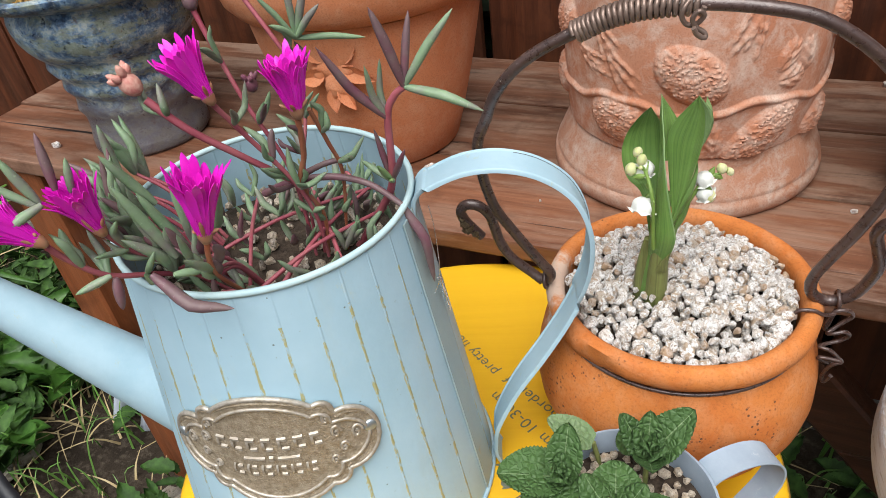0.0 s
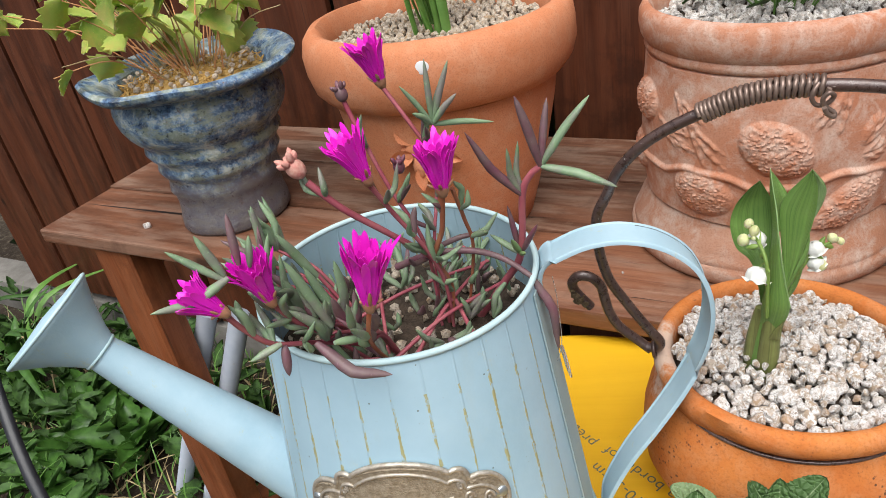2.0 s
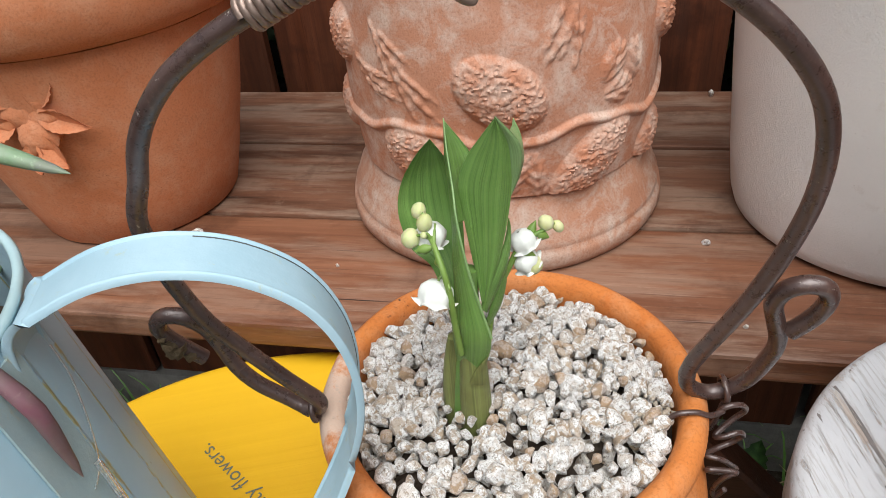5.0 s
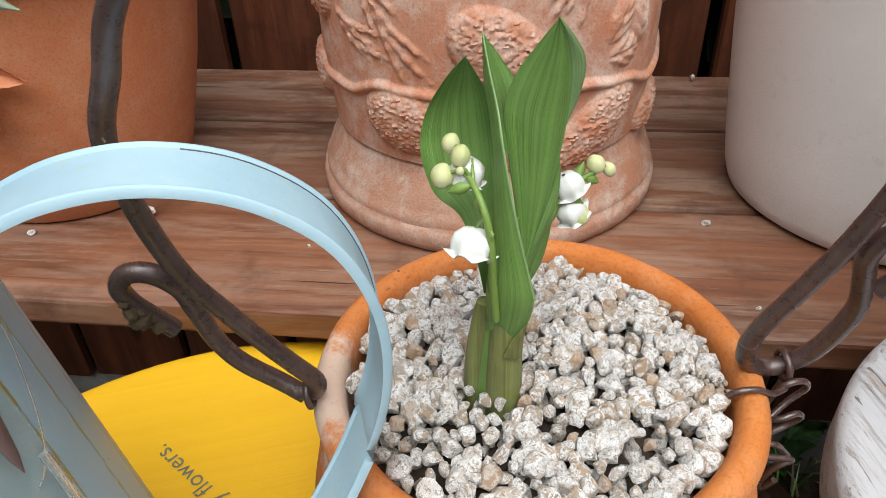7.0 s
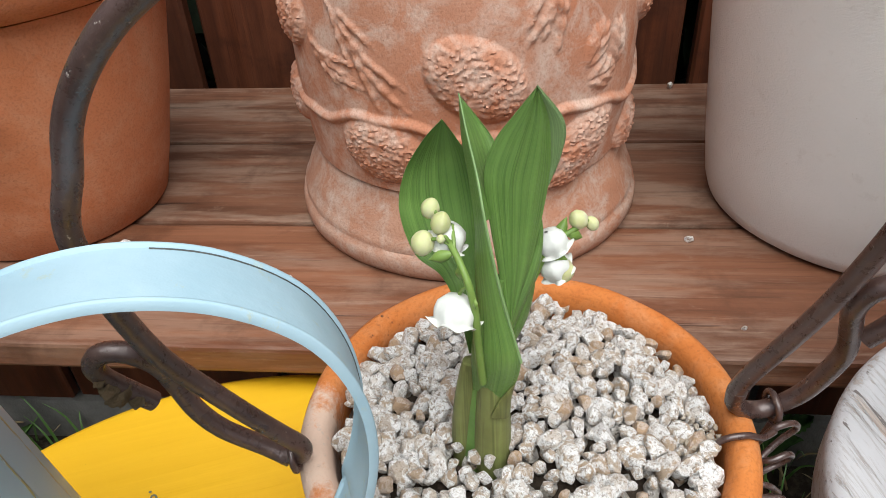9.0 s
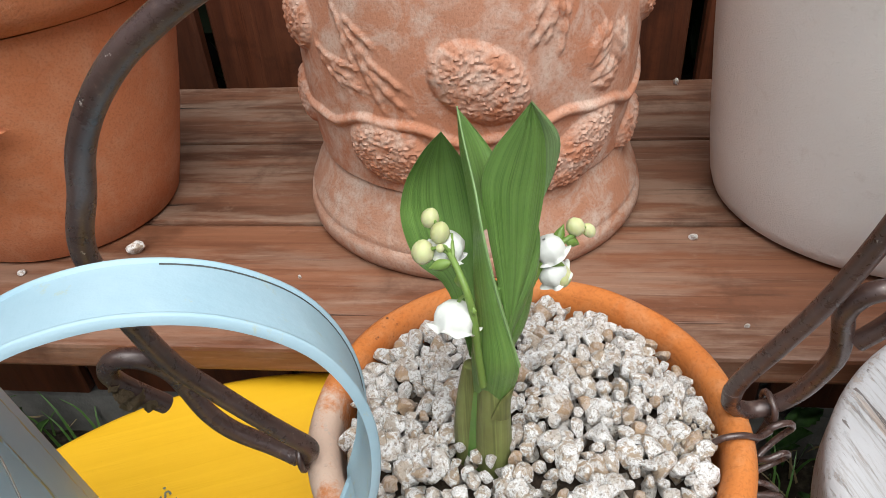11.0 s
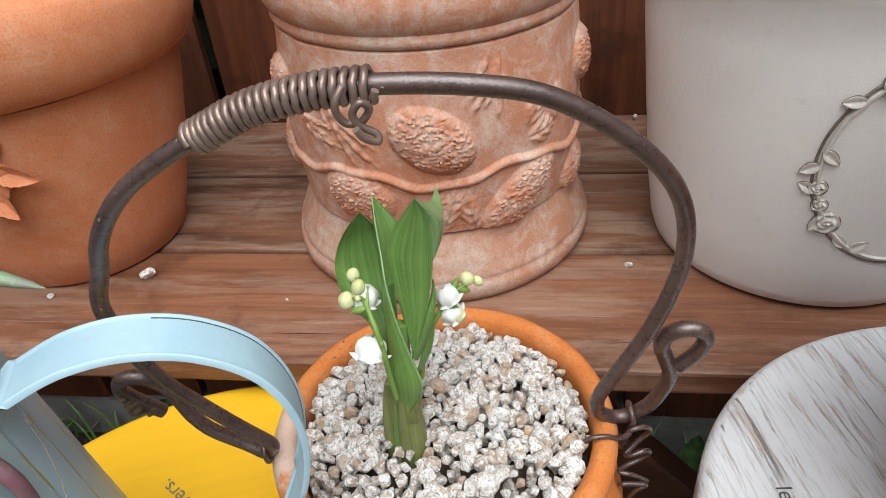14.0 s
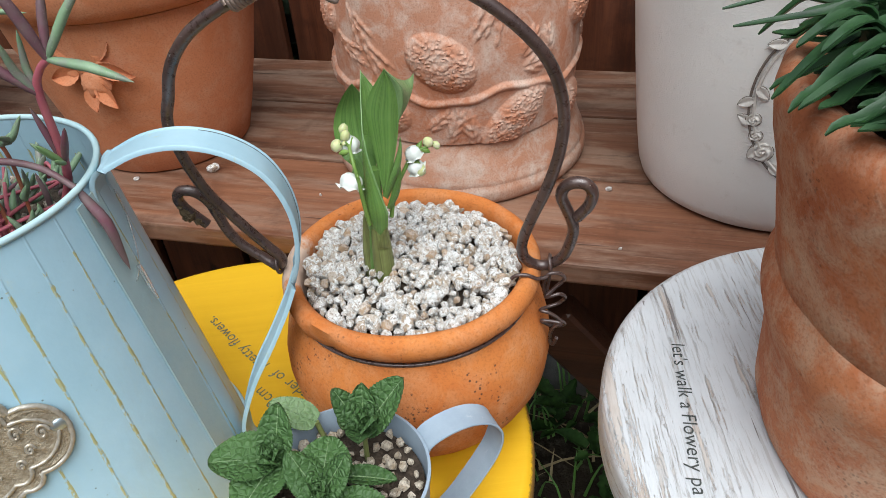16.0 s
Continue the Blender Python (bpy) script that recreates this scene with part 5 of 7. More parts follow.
        coil.append(p + (s * math.cos(a) + n * math.sin(a)) * 0.0039)
    part("wire_binding", moved(tube(coil, 0.00108, 8), inv), WIRE, bail, "close winding of bronze wire")
    hang = [at(0.0028, 0.1735, -0.0060), at(0.0010, 0.1715, -0.0040), at(0.0006, 0.1684, -0.0034), at(0.0024, 0.1655, -0.0031), at(0.0058, 0.1657, -0.0031), at(0.0080, 0.1690, -0.0030), at(0.0063, 0.1713, -0.0026), at(0.0042, 0.1688, -0.0022), at(0.0054, 0.1652, -0.0020), at(0.0085, 0.1625, -0.0020), at(0.0086, 0.1612, -0.0008), at(0.0060, 0.1635, 0.0002), at(0.0046, 0.1666, 0.0004)]
    part("wire_curl", moved(tube(spline(hang, 7), 0.00095, 7), inv), WIRE, bail, "loose curl of wire")
    for a, b, c in ((-0.0659, -0.0043, -0.0036), (0.0858, -0.0125, -0.0057)):
        loop = [at(a + 0.0006 * math.sin(t * 0.5), b + 0.0048 * math.cos(t), c + 0.0048 * math.sin(t)) for t in (2 * math.pi * i / 20 for i in range(22))]
        part("fixing_wire", moved(tube(loop, 0.0011, 7), inv), IRON, bail, "wire loop that ties the handle to the rim")
    # springy curl of wire outside the rim
    curl = [at(0.0858, -0.0165, -0.002), at(0.0836, -0.0330, 0.0), at(0.0823, -0.0239, 0.0012), at(0.0845, -0.0132, 0.0014), at(0.0906, -0.0132, 0.0004), at(0.0938, -0.0190, 0.0), at(0.0900, -0.0245, 0.0010), at(0.0835, -0.0290, 0.0048), at(0.0856, -0.0268, 0.0066), at(0.0910, -0.0260, 0.0055), at(0.0941, -0.0309, 0.0048), at(0.0905, -0.0360, 0.0052),
            at(0.0845, -0.0368, 0.0070), at(0.0803, -0.0355, 0.0099), at(0.0855, -0.0362, 0.0116), at(0.0907, -0.0444, 0.0108), at(0.0938, -0.0505, 0.0103), at(0.0875, -0.0512, 0.0110), at(0.0816, -0.0445, 0.0124), at(0.0812, -0.0405, 0.0136), at(0.0870, -0.0412, 0.0140), at(0.0915, -0.0425, 0.0146), at(0.0880, -0.0450, 0.0151), at(0.0859, -0.0507, 0.0153), at(0.0852, -0.0599, 0.0155), at(0.0870, -0.0635, 0.0160), at(0.0890, -0.0556, 0.0164)]
    part("spring_curl", moved(tube(spline(curl, 6), 0.0011, 8), inv), IRON, bail, "springy curl of brown wire")
    tie = [at(0.0845, -0.0140, 0.0020), at(0.0791, -0.0125, 0.0043), at(0.0734, -0.0085, 0.0046), at(0.0662, -0.0097, 0.0046), at(0.0635, -0.0192, 0.0045), at(0.0632, -0.0300, 0.0047)]
    part("tie_wire", moved(tube(spline(tie, 6), 0.0011, 7), inv), IRON, bail, "brown wire hooked over the rim")
    lump = rock_data("dirt", DIRT, 77, 3, 0.8)
    for a, b, c, k in ((-0.1075, 0.0362, -0.0100, 1.0), (-0.1050, 0.0318, -0.0098, 1.1), (-0.1066, 0.0330, -0.0085, 0.8), (-0.1026, 0.0282, -0.0100, 0.8), (-0.1082, 0.0395, -0.0108, 0.7)):
        share("dirt_clod", lump, bail, inv @ (Matrix.Translation(at(a, b, c)) @ pose(0, 0, 0, 900 * a * 40, 37000 * b, 0) @ Matrix.Diagonal((0.0030 * k, 0.0026 * k, 0.0024 * k, 1))), "clod of dried dirt")


iron_handle()


def lily():
    b = Vector((-0.027, 0.314, 0.622))
    plant = thing("lily_of_the_valley", tuple(b), "young lily of the valley with furled leaves in the gravel", "plant")
    inv = Matrix.Translation((-0.0012, 0, -0.0003)) @ plant.matrix_world.inverted()
    out = Vector((0.20, -0.93, 0.30))
    far_tip, crest = (-0.0134, 0.3643, 0.7224), (-0.0135, 0.3200, 0.7439)
    def leaf(a, e, bulge, mat_, wave=0.0, label=""):
        part("leaf", moved(sheet(a, e, bulge, 0.0006, 7, 15, wave), inv), mat_, plant, label)
    # broad hollow leaf, leaning back
    leaf([(-0.0303, 0.3150, 0.6662), (-0.0335, 0.3190, 0.6792), (-0.0380, 0.3235, 0.6873), (-0.0455, 0.3275, 0.6918), (-0.0496, 0.3320, 0.7028), (-0.0480, 0.3350, 0.7129), (-0.0423, 0.3355, 0.7228), (-0.0369, 0.3353, 0.7290)],
         [(-0.0279, 0.3165, 0.6649), (-0.0271, 0.3230, 0.6759), (-0.0272, 0.3290, 0.6856), (-0.0277, 0.3330, 0.6979), (-0.0286, 0.3365, 0.7072), (-0.0308, 0.3375, 0.7169), (-0.0338, 0.3365, 0.7235), (-0.0369, 0.3353, 0.7290)], -out * 0.20, LILY)
    fold = [(-0.0100, 0.3228, 0.7160), (-0.0096, 0.3228, 0.7240), (-0.0104, 0.3222, 0.7345), crest]
    brow = [fold[0], (-0.0070, 0.3235, 0.7250), (-0.0068, 0.3225, 0.7340), crest]
    # broad upright leaf; its far margin rolls back to a second point
    leaf([(-0.0195, 0.3135, 0.6808), (-0.0219, 0.3165, 0.6937), (-0.0244, 0.3190, 0.7086), (-0.0257, 0.3205, 0.7211), (-0.0230, 0.3210, 0.7300), (-0.0183, 0.3205, 0.7372), crest],
         [(-0.0179, 0.3150, 0.6805), (-0.0141, 0.3190, 0.6934), (-0.0115, 0.3215, 0.7057), *fold], out * 0.14, LILY, 0.0003)
    leaf(fold, brow, Vector((0.10, -0.12, 0.0)), LILY_EDGE, 0.0, "paler underside of the rolled leaf")
    leaf(brow, [fold[0], (-0.0078, 0.3330, 0.7205), (-0.0085, 0.3460, 0.7235), far_tip], Vector((0.02, 0, -0.10)), LILY_EDGE, 0.0, "paler underside of the rolled leaf")
    # small leaf at the foot of the upright one
    leaf([(-0.0195, 0.3130, 0.6776), (-0.0186, 0.3150, 0.6830), (-0.0152, 0.3190, 0.6904), (-0.0121, 0.3230, 0.6991), (-0.0111, 0.3260, 0.7058)],
         [(-0.0186, 0.3170, 0.6732), (-0.0146, 0.3200, 0.6820), (-0.0111, 0.3225, 0.6923), (-0.0104, 0.3245, 0.7009), (-0.0111, 0.3260, 0.7058)], Vector((0.15, -0.12, 0.05)), LILY)
    leaf([(-0.0190, 0.3160, 0.6680), (-0.0165, 0.3185, 0.6760), (-0.0140, 0.3215, 0.6850), (-0.0122, 0.3240, 0.6930)],
         [(-0.0180, 0.3200, 0.6660), (-0.0142, 0.3225, 0.6730), (-0.0122, 0.3240, 0.6830), (-0.0122, 0.3240, 0.6930)], Vector((0.15, -0.05, 0.0)), LILY)
    # front leaf, furled round the others: a narrow fold above, broad below
    front = [(-0.0188, 0.3085, 0.6560), (-0.0159, 0.3070, 0.6709), (-0.0199, 0.3075, 0.6878), (-0.0228, 0.3085, 0.7012), (-0.0253, 0.3120, 0.7132), (-0.0273, 0.3190, 0.7213), (-0.0303, 0.3290, 0.7288), (-0.0326, 0.3385, 0.7345)]
    leaf([(-0.0292, 0.3110, 0.6560), (-0.0292, 0.3090, 0.6729), (-0.0276, 0.3105, 0.6851), (-0.0280, 0.3130, 0.6977), (-0.0280, 0.3165, 0.7089), (-0.0296, 0.3230, 0.7178), (-0.0317, 0.3310, 0.7260), (-0.0326, 0.3385, 0.7345)], front, out * 0.22, LILY)
    part("leaf_edge", moved(tube(spline(front[1:], 8), lambda t: 0.00055 * (1 - 0.6 * t), 6), inv), LILY_EDGE, plant, "pale rolled leaf edge")
    leaf([(-0.0253, 0.3130, 0.7125), (-0.0274, 0.3200, 0.7208), (-0.0304, 0.3300, 0.7283), (-0.0326, 0.3385, 0.7343)],
         [(-0.0212, 0.3270, 0.7034), (-0.0213, 0.3330, 0.7160), (-0.0241, 0.3370, 0.7230), (-0.0326, 0.3385, 0.7343)], Vector((0.0, 0.2, -0.08)), LILY)
    # inner column and sheaths round the foot
    part("stem", moved(tube(spline([(-0.0285, 0.3155, 0.620), (-0.0270, 0.3150, 0.645), (-0.0250, 0.3150, 0.668), (-0.0235, 0.3165, 0.692)], 8), lambda t: 0.0062 - 0.0034 * t, 18), inv), LILY, plant)
    for p0, p1, p2, r in (((-0.0325, 0.3155, 0.619), (-0.0322, 0.3150, 0.640), (-0.0300, 0.3140, 0.664), 0.0043), ((-0.0238, 0.3128, 0.617), (-0.0238, 0.3120, 0.640), (-0.0232, 0.3115, 0.668), 0.0062)):
        part("sheath", moved(tube(spline([p0, p1, p2], 8), lambda t, r=r: r * (0.92 + 0.35 * t - 0.75 * t * t), 18), inv), SHEATH, plant, "brownish-green papery sheath")
    part("sheath_tip", moved(sheet([(-0.0185, 0.3080, 0.648), (-0.0182, 0.3078, 0.656), (-0.0172, 0.3072, 0.6625)], [(-0.0240, 0.3058, 0.650), (-0.0212, 0.3062, 0.657), (-0.0172, 0.3072, 0.6625)], out * 0.2), inv), SHEATH, plant)
    # flower stalks with buds and bells
    def bud(p, r, sq=1.2, tilt=0.0, turn=0.0):
        body = ball(r * 0.95, 18, 12, (1, 1, sq))
        for v in body.verts:
            a = math.atan2(v.co.y, v.co.x)
            v.co.xy *= 1 + 0.05 * math.cos(6 * a) * (1 if v.co.z > 0 else 0.4) - 0.14 * max(0.0, v.co.z / r) ** 2
        ob = part("bud", body, BUD, plant, "pale green bud")
        ob.matrix_local = inv @ Matrix.Translation(p) @ pose(0, 0, 0, tilt, tilt * 0.6, turn)
    def link(p, q, sag=0.0015):
        p, q = Vector(p), Vector(q)
        part("pedicel", moved(tube(spline([p, (p + q) / 2 + Vector((0, 0, sag)), q], 4), 0.00050, 6), inv), LILY_STEM, plant)
    def bract(p, q):
        p, q = Vector(p), Vector(q)
        side = (q - p).cross(Vector((0, -1, 0.4))).normalized() * 0.0016
        m = (p + q) / 2
        part("bract", moved(sheet([p - side * 0.4, m - side, q], [p + side * 0.4, m + side, q], Vector((0, -0.3, 0.1)), 0.0003, 4, 5), inv), LILY_STEM, plant, "small pale green bract")
    stalk = spline([(-0.0262, 0.3060, 0.6640), (-0.0272, 0.3045, 0.6800), (-0.0277, 0.3040, 0.6910), (-0.0292, 0.3048, 0.6990), (-0.0318, 0.3090, 0.7036), (-0.0350, 0.3150, 0.7060), (-0.0372, 0.3195, 0.7078)], 6)
    part("stalk", moved(tube(stalk, lambda t: 0.0012 - 0.0004 * t, 8), inv), LILY_STEM, plant)
    for p, r, sq, q in (((-0.0397, 0.3224, 0.7101), 0.0026, 1.15, 36), ((-0.0365, 0.3160, 0.7098), 0.0027, 1.2, 32), ((-0.0412, 0.3145, 0.7047), 0.0032, 1.12, 28), ((-0.0363, 0.3128, 0.7072), 0.0012, 1.1, 28)):
        bud(Vector(p), r, sq, 20, 40 * r * 1000)
        link(p, stalk[q])
    bract((-0.0335, 0.3110, 0.7040), (-0.0395, 0.3110, 0.7020)), bract((-0.0310, 0.3075, 0.7030), (-0.0312, 0.3085, 0.6975)), bract((-0.0286, 0.3042, 0.6940), (-0.0268, 0.3025, 0.6950))
    def bell(p, r, tilt, turn, lean=0.0):
        prof = [(0.0005, 0.0), (r * 0.55, -r * 0.08), (r * 0.90, -r * 0.38), (r, -r * 0.78), (r * 0.97, -r * 1.08), (r * 0.95, -r * 1.22), (r * 1.10, -r * 1.36), (r * 1.18, -r * 1.34), (r * 1.08, -r * 1.40), (r * 0.88, -r * 1.22), (r * 0.86, -r * 0.8), (r * 0.7, -r * 0.35), (0.0004, -r * 0.10)]
        bm = lathe(prof, 48, lambda a, rr, z: rr * 0.04 * math.cos(6 * a) + (0.13 * rr * math.cos(6 * a) if z < -r * 1.3 else 0))
        for v in bm.verts:
            if v.co.z < -r * 1.25:
                v.co.z += 0.16 * r * math.cos(6 * math.atan2(v.co.y, v.co.x))
        ob = part("bell", bm, PETAL, plant, "white nodding bell")
        ob.matrix_local = inv @ Matrix.Translation(p) @ pose(0, 0, 0, tilt, lean, turn)
    bell(Vector((-0.0320, 0.3080, 0.6935)), 0.0056, -22, 10, 14)
    link((-0.0318, 0.3078, 0.6936), stalk[17], 0.0012)
    bell(Vector((-0.0338, 0.3185, 0.7078)), 0.0047, -18, -40, 10)
    link((-0.0338, 0.3185, 0.7076), stalk[26], 0.0008)
    stalk2 = spline([(-0.0190, 0.3200, 0.6600), (-0.0167, 0.3240, 0.6737), (-0.0113, 0.3290, 0.6858), (-0.0084, 0.3310, 0.6913), (-0.0042, 0.3330, 0.6944), (0.0004, 0.3360, 0.6958)], 6)
    part("stalk", moved(tube(stalk2, lambda t: 0.0012 - 0.0004 * t, 8), inv), LILY_STEM, plant)
    for p, r, sq, q in (((-0.0043, 0.3310, 0.6839), 0.0037, 1.05, 19), ((-0.0002, 0.3366, 0.6976), 0.0028, 1.15, 29), ((0.0038, 0.3380, 0.6954), 0.0020, 1.3, 30)):
        bud(Vector(p), r, sq, -25, 30 * r * 1000)
        link(p, stalk2[q])
    bract((-0.0062, 0.3325, 0.6930), (-0.0034, 0.3366, 0.6985)), bract((-0.0030, 0.3335, 0.6950), (0.0012, 0.3350, 0.6925)), bract((-0.0085, 0.3300, 0.6900), (-0.0030, 0.3300, 0.6885))
    bell(Vector((-0.0092, 0.3325, 0.6960)), 0.0045, -20, 60, -16)
    bell(Vector((-0.0082, 0.3300, 0.6885)), 0.0044, -30, 100, -16)


lily()


# ---- the blue watering can ----
CAN = Vector((-0.1965, 0.2238, 0.530))
SHIFT = Vector((0.0042, 0.0035, 0.0))
HAND, SPOUT = radians(21), radians(203)


def can_r(z):
    return 0.0930 + (0.0700 - 0.0930) * z / 0.191


def watering_can():
    can = thing("watering_can", tuple(CAN), "pale blue tin watering can with worn gold stripes, planted up", "watering can")
    wall = [(can_r(z), z) for z in (-0.0115 + 0.2025 * i / 24 for i in range(25))]
    inner = [(can_r(0.191 * i / 12) - 0.0012, 0.191 * i / 12) for i in range(12, 1, -1)]
    part("body", lathe([(0, -0.0095), (0.0929, -0.0095)] + wall + inner, 144), TIN, can, "pale blue tin body with worn gold stripes")
    part("rim", ring_bead(0.0700, 0.1915, 0.0016), TIN_RIM, can, "rolled rim with worn cream paint")
    part("foot_ring", ring_bead(0.0948, -0.0097, 0.0015), TIN_TRIM, can, "rolled foot ring")
    # side seam
    d = Vector((math.cos(HAND - 0.20), math.sin(HAND - 0.20), 0))
    part("seam", ribbon([d * (can_r(z) + 0.0004) + Vector((0, 0, z)) for z in (-0.007, 0.06, 0.12, 0.186)], 0.017, 0.0008, tuple(d), 0.0, 3), TIN_WORN, can, "worn folded side seam")
    # spout and rose
    a, n = Vector((-0.2845, 0.193, 0.0+0.578)) + SHIFT - CAN, Vector((-0.360, 0.151, 0.690)) + SHIFT - CAN
    ax = (n - a).normalized()
    part("spout", tube([a - ax * 0.022 + (n - a + ax * 0.024) * (i / 12) for i in range(13)], lambda t: 0.0235 - 0.0135 * t, 32), TIN_TRIM, can, "long tapered blue spout")
    rose = part("rose", lathe([(0.0100, -0.004), (0.0108, 0.0), (0.0135, 0.006), (0.0195, 0.0165), (0.0285, 0.0285), (0.0303, 0.0303), (0.0308, 0.0318), (0.0297, 0.0325), (0, 0.0345)], 64), TIN_TRIM, can, "flared blue sprinkler rose")
    rose.matrix_local = Matrix.Translation(n) @ ax.to_track_quat("Z", "Y").to_matrix().to_4x4()
    part("rose_edge", ring_bead(0.0304, 0.0318, 0.0009), TIN_RIM, rose)
    part("solder_ring", ring_bead(0.0106, 0.0, 0.0010, 40), TIN_RIM, rose)
    # strap handle: up from the rim, over and down to the foot
    h = Vector((math.cos(HAND), math.sin(HAND), 0))
    side = Vector((-h.y, h.x, 0))
    curve = ((0.0712, 0.160), (0.0708, 0.178), (0.0735, 0.1915), (0.0835, 0.1980), (0.097, 0.2026), (0.1135, 0.2028), (0.131, 0.1966), (0.1457, 0.1830), (0.1530, 0.1620), (0.1518, 0.137), (0.142, 0.110), (0.128, 0.0825), (0.1115, 0.0535), (0.0995, 0.025), (0.0972, 0.010), (0.0970, 0.000), (0.0995, -0.0085))
    line = spline([h * r + Vector((0, 0, z)) for r, z in curve], 7)
    bm = bmesh.new()
    sect = [(-1.0, -0.0016), (-0.99, 0.0004), (-0.93, 0.0008), (-0.88, 0.0007), (-0.83, 0.0), (-0.4, 0.0), (0.0, 0.0), (0.4, 0.0), (0.83, 0.0), (0.88, 0.0007), (0.93, 0.0008), (0.99, 0.0004), (1.0, -0.0016), (0.9, -0.001), (0.5, -0.0008), (0.0, -0.0008), (-0.5, -0.0008), (-0.9, -0.001)]
    rings = []
    for i, p in enumerate(line):
        t = (line[min(i + 1, len(line) - 1)] - line[max(i - 1, 0)]).normalized()
        out = side.cross(t).normalized()
        if out.dot(h + Vector((0, 0, 0.6))) < 0 and i < len(line) * 0.6:
            out = -out
        rings.append([bm.verts.new(p + side * (q * 0.0095) + out * k) for q, k in sect])
    for lo, hi in zip(rings, rings[1:]):
        for k in range(len(sect)):
            bm.faces.new((lo[k], lo[(k + 1) % len(sect)], hi[(k + 1) % len(sect)], hi[k]))
    bmesh.ops.recalc_face_normals(bm, faces=bm.faces)
    part("handle", bm, TIN_TRIM, can, "blue strap handle with rolled edges")
    gap_line = []
    for i in range(int(len(line) * 0.33), int(len(line) * 0.60)):
        t = (line[i + 1] - line[i - 1]).normalized()
        gap_line.append(line[i] + side * 0.0076 - t.cross(side).normalized() * 0.0001)
    part("edge_gap", tube(gap_line, 0.00032, 5), INK, can, "dark open gap beside the rolled edge")
    # embossed plate
    plate(can)
    # nylon tag tie at the handle
    q = h * 0.0735
    tie = spline([q + Vector((0.000, -0.006, 0.180)), q + Vector((-0.002, -0.013, 0.163)), q + Vector((0.001, -0.017, 0.145)), q + Vector((0.006, -0.014, 0.137)), q + Vector((0.009, -0.008, 0.147)), q + Vector((0.006, -0.001, 0.168)), q + Vector((0.004, 0.0, 0.182))], 6)
    part("tag_tie", tube(tie, 0.00022, 6), NYLON, can, "clear nylon tag loop")
    part("tag_tie_head", tube([q + Vector((0.009, -0.009, 0.146)), q + Vector((0.0105, -0.0095, 0.141)), q + Vector((0.012, -0.010, 0.134)), q + Vector((0.0135, -0.010, 0.127))], lambda t: 0.0011 if t < 0.7 else 0.0006, 8), NYLON, can, "clear nylon lock of the tag loop")


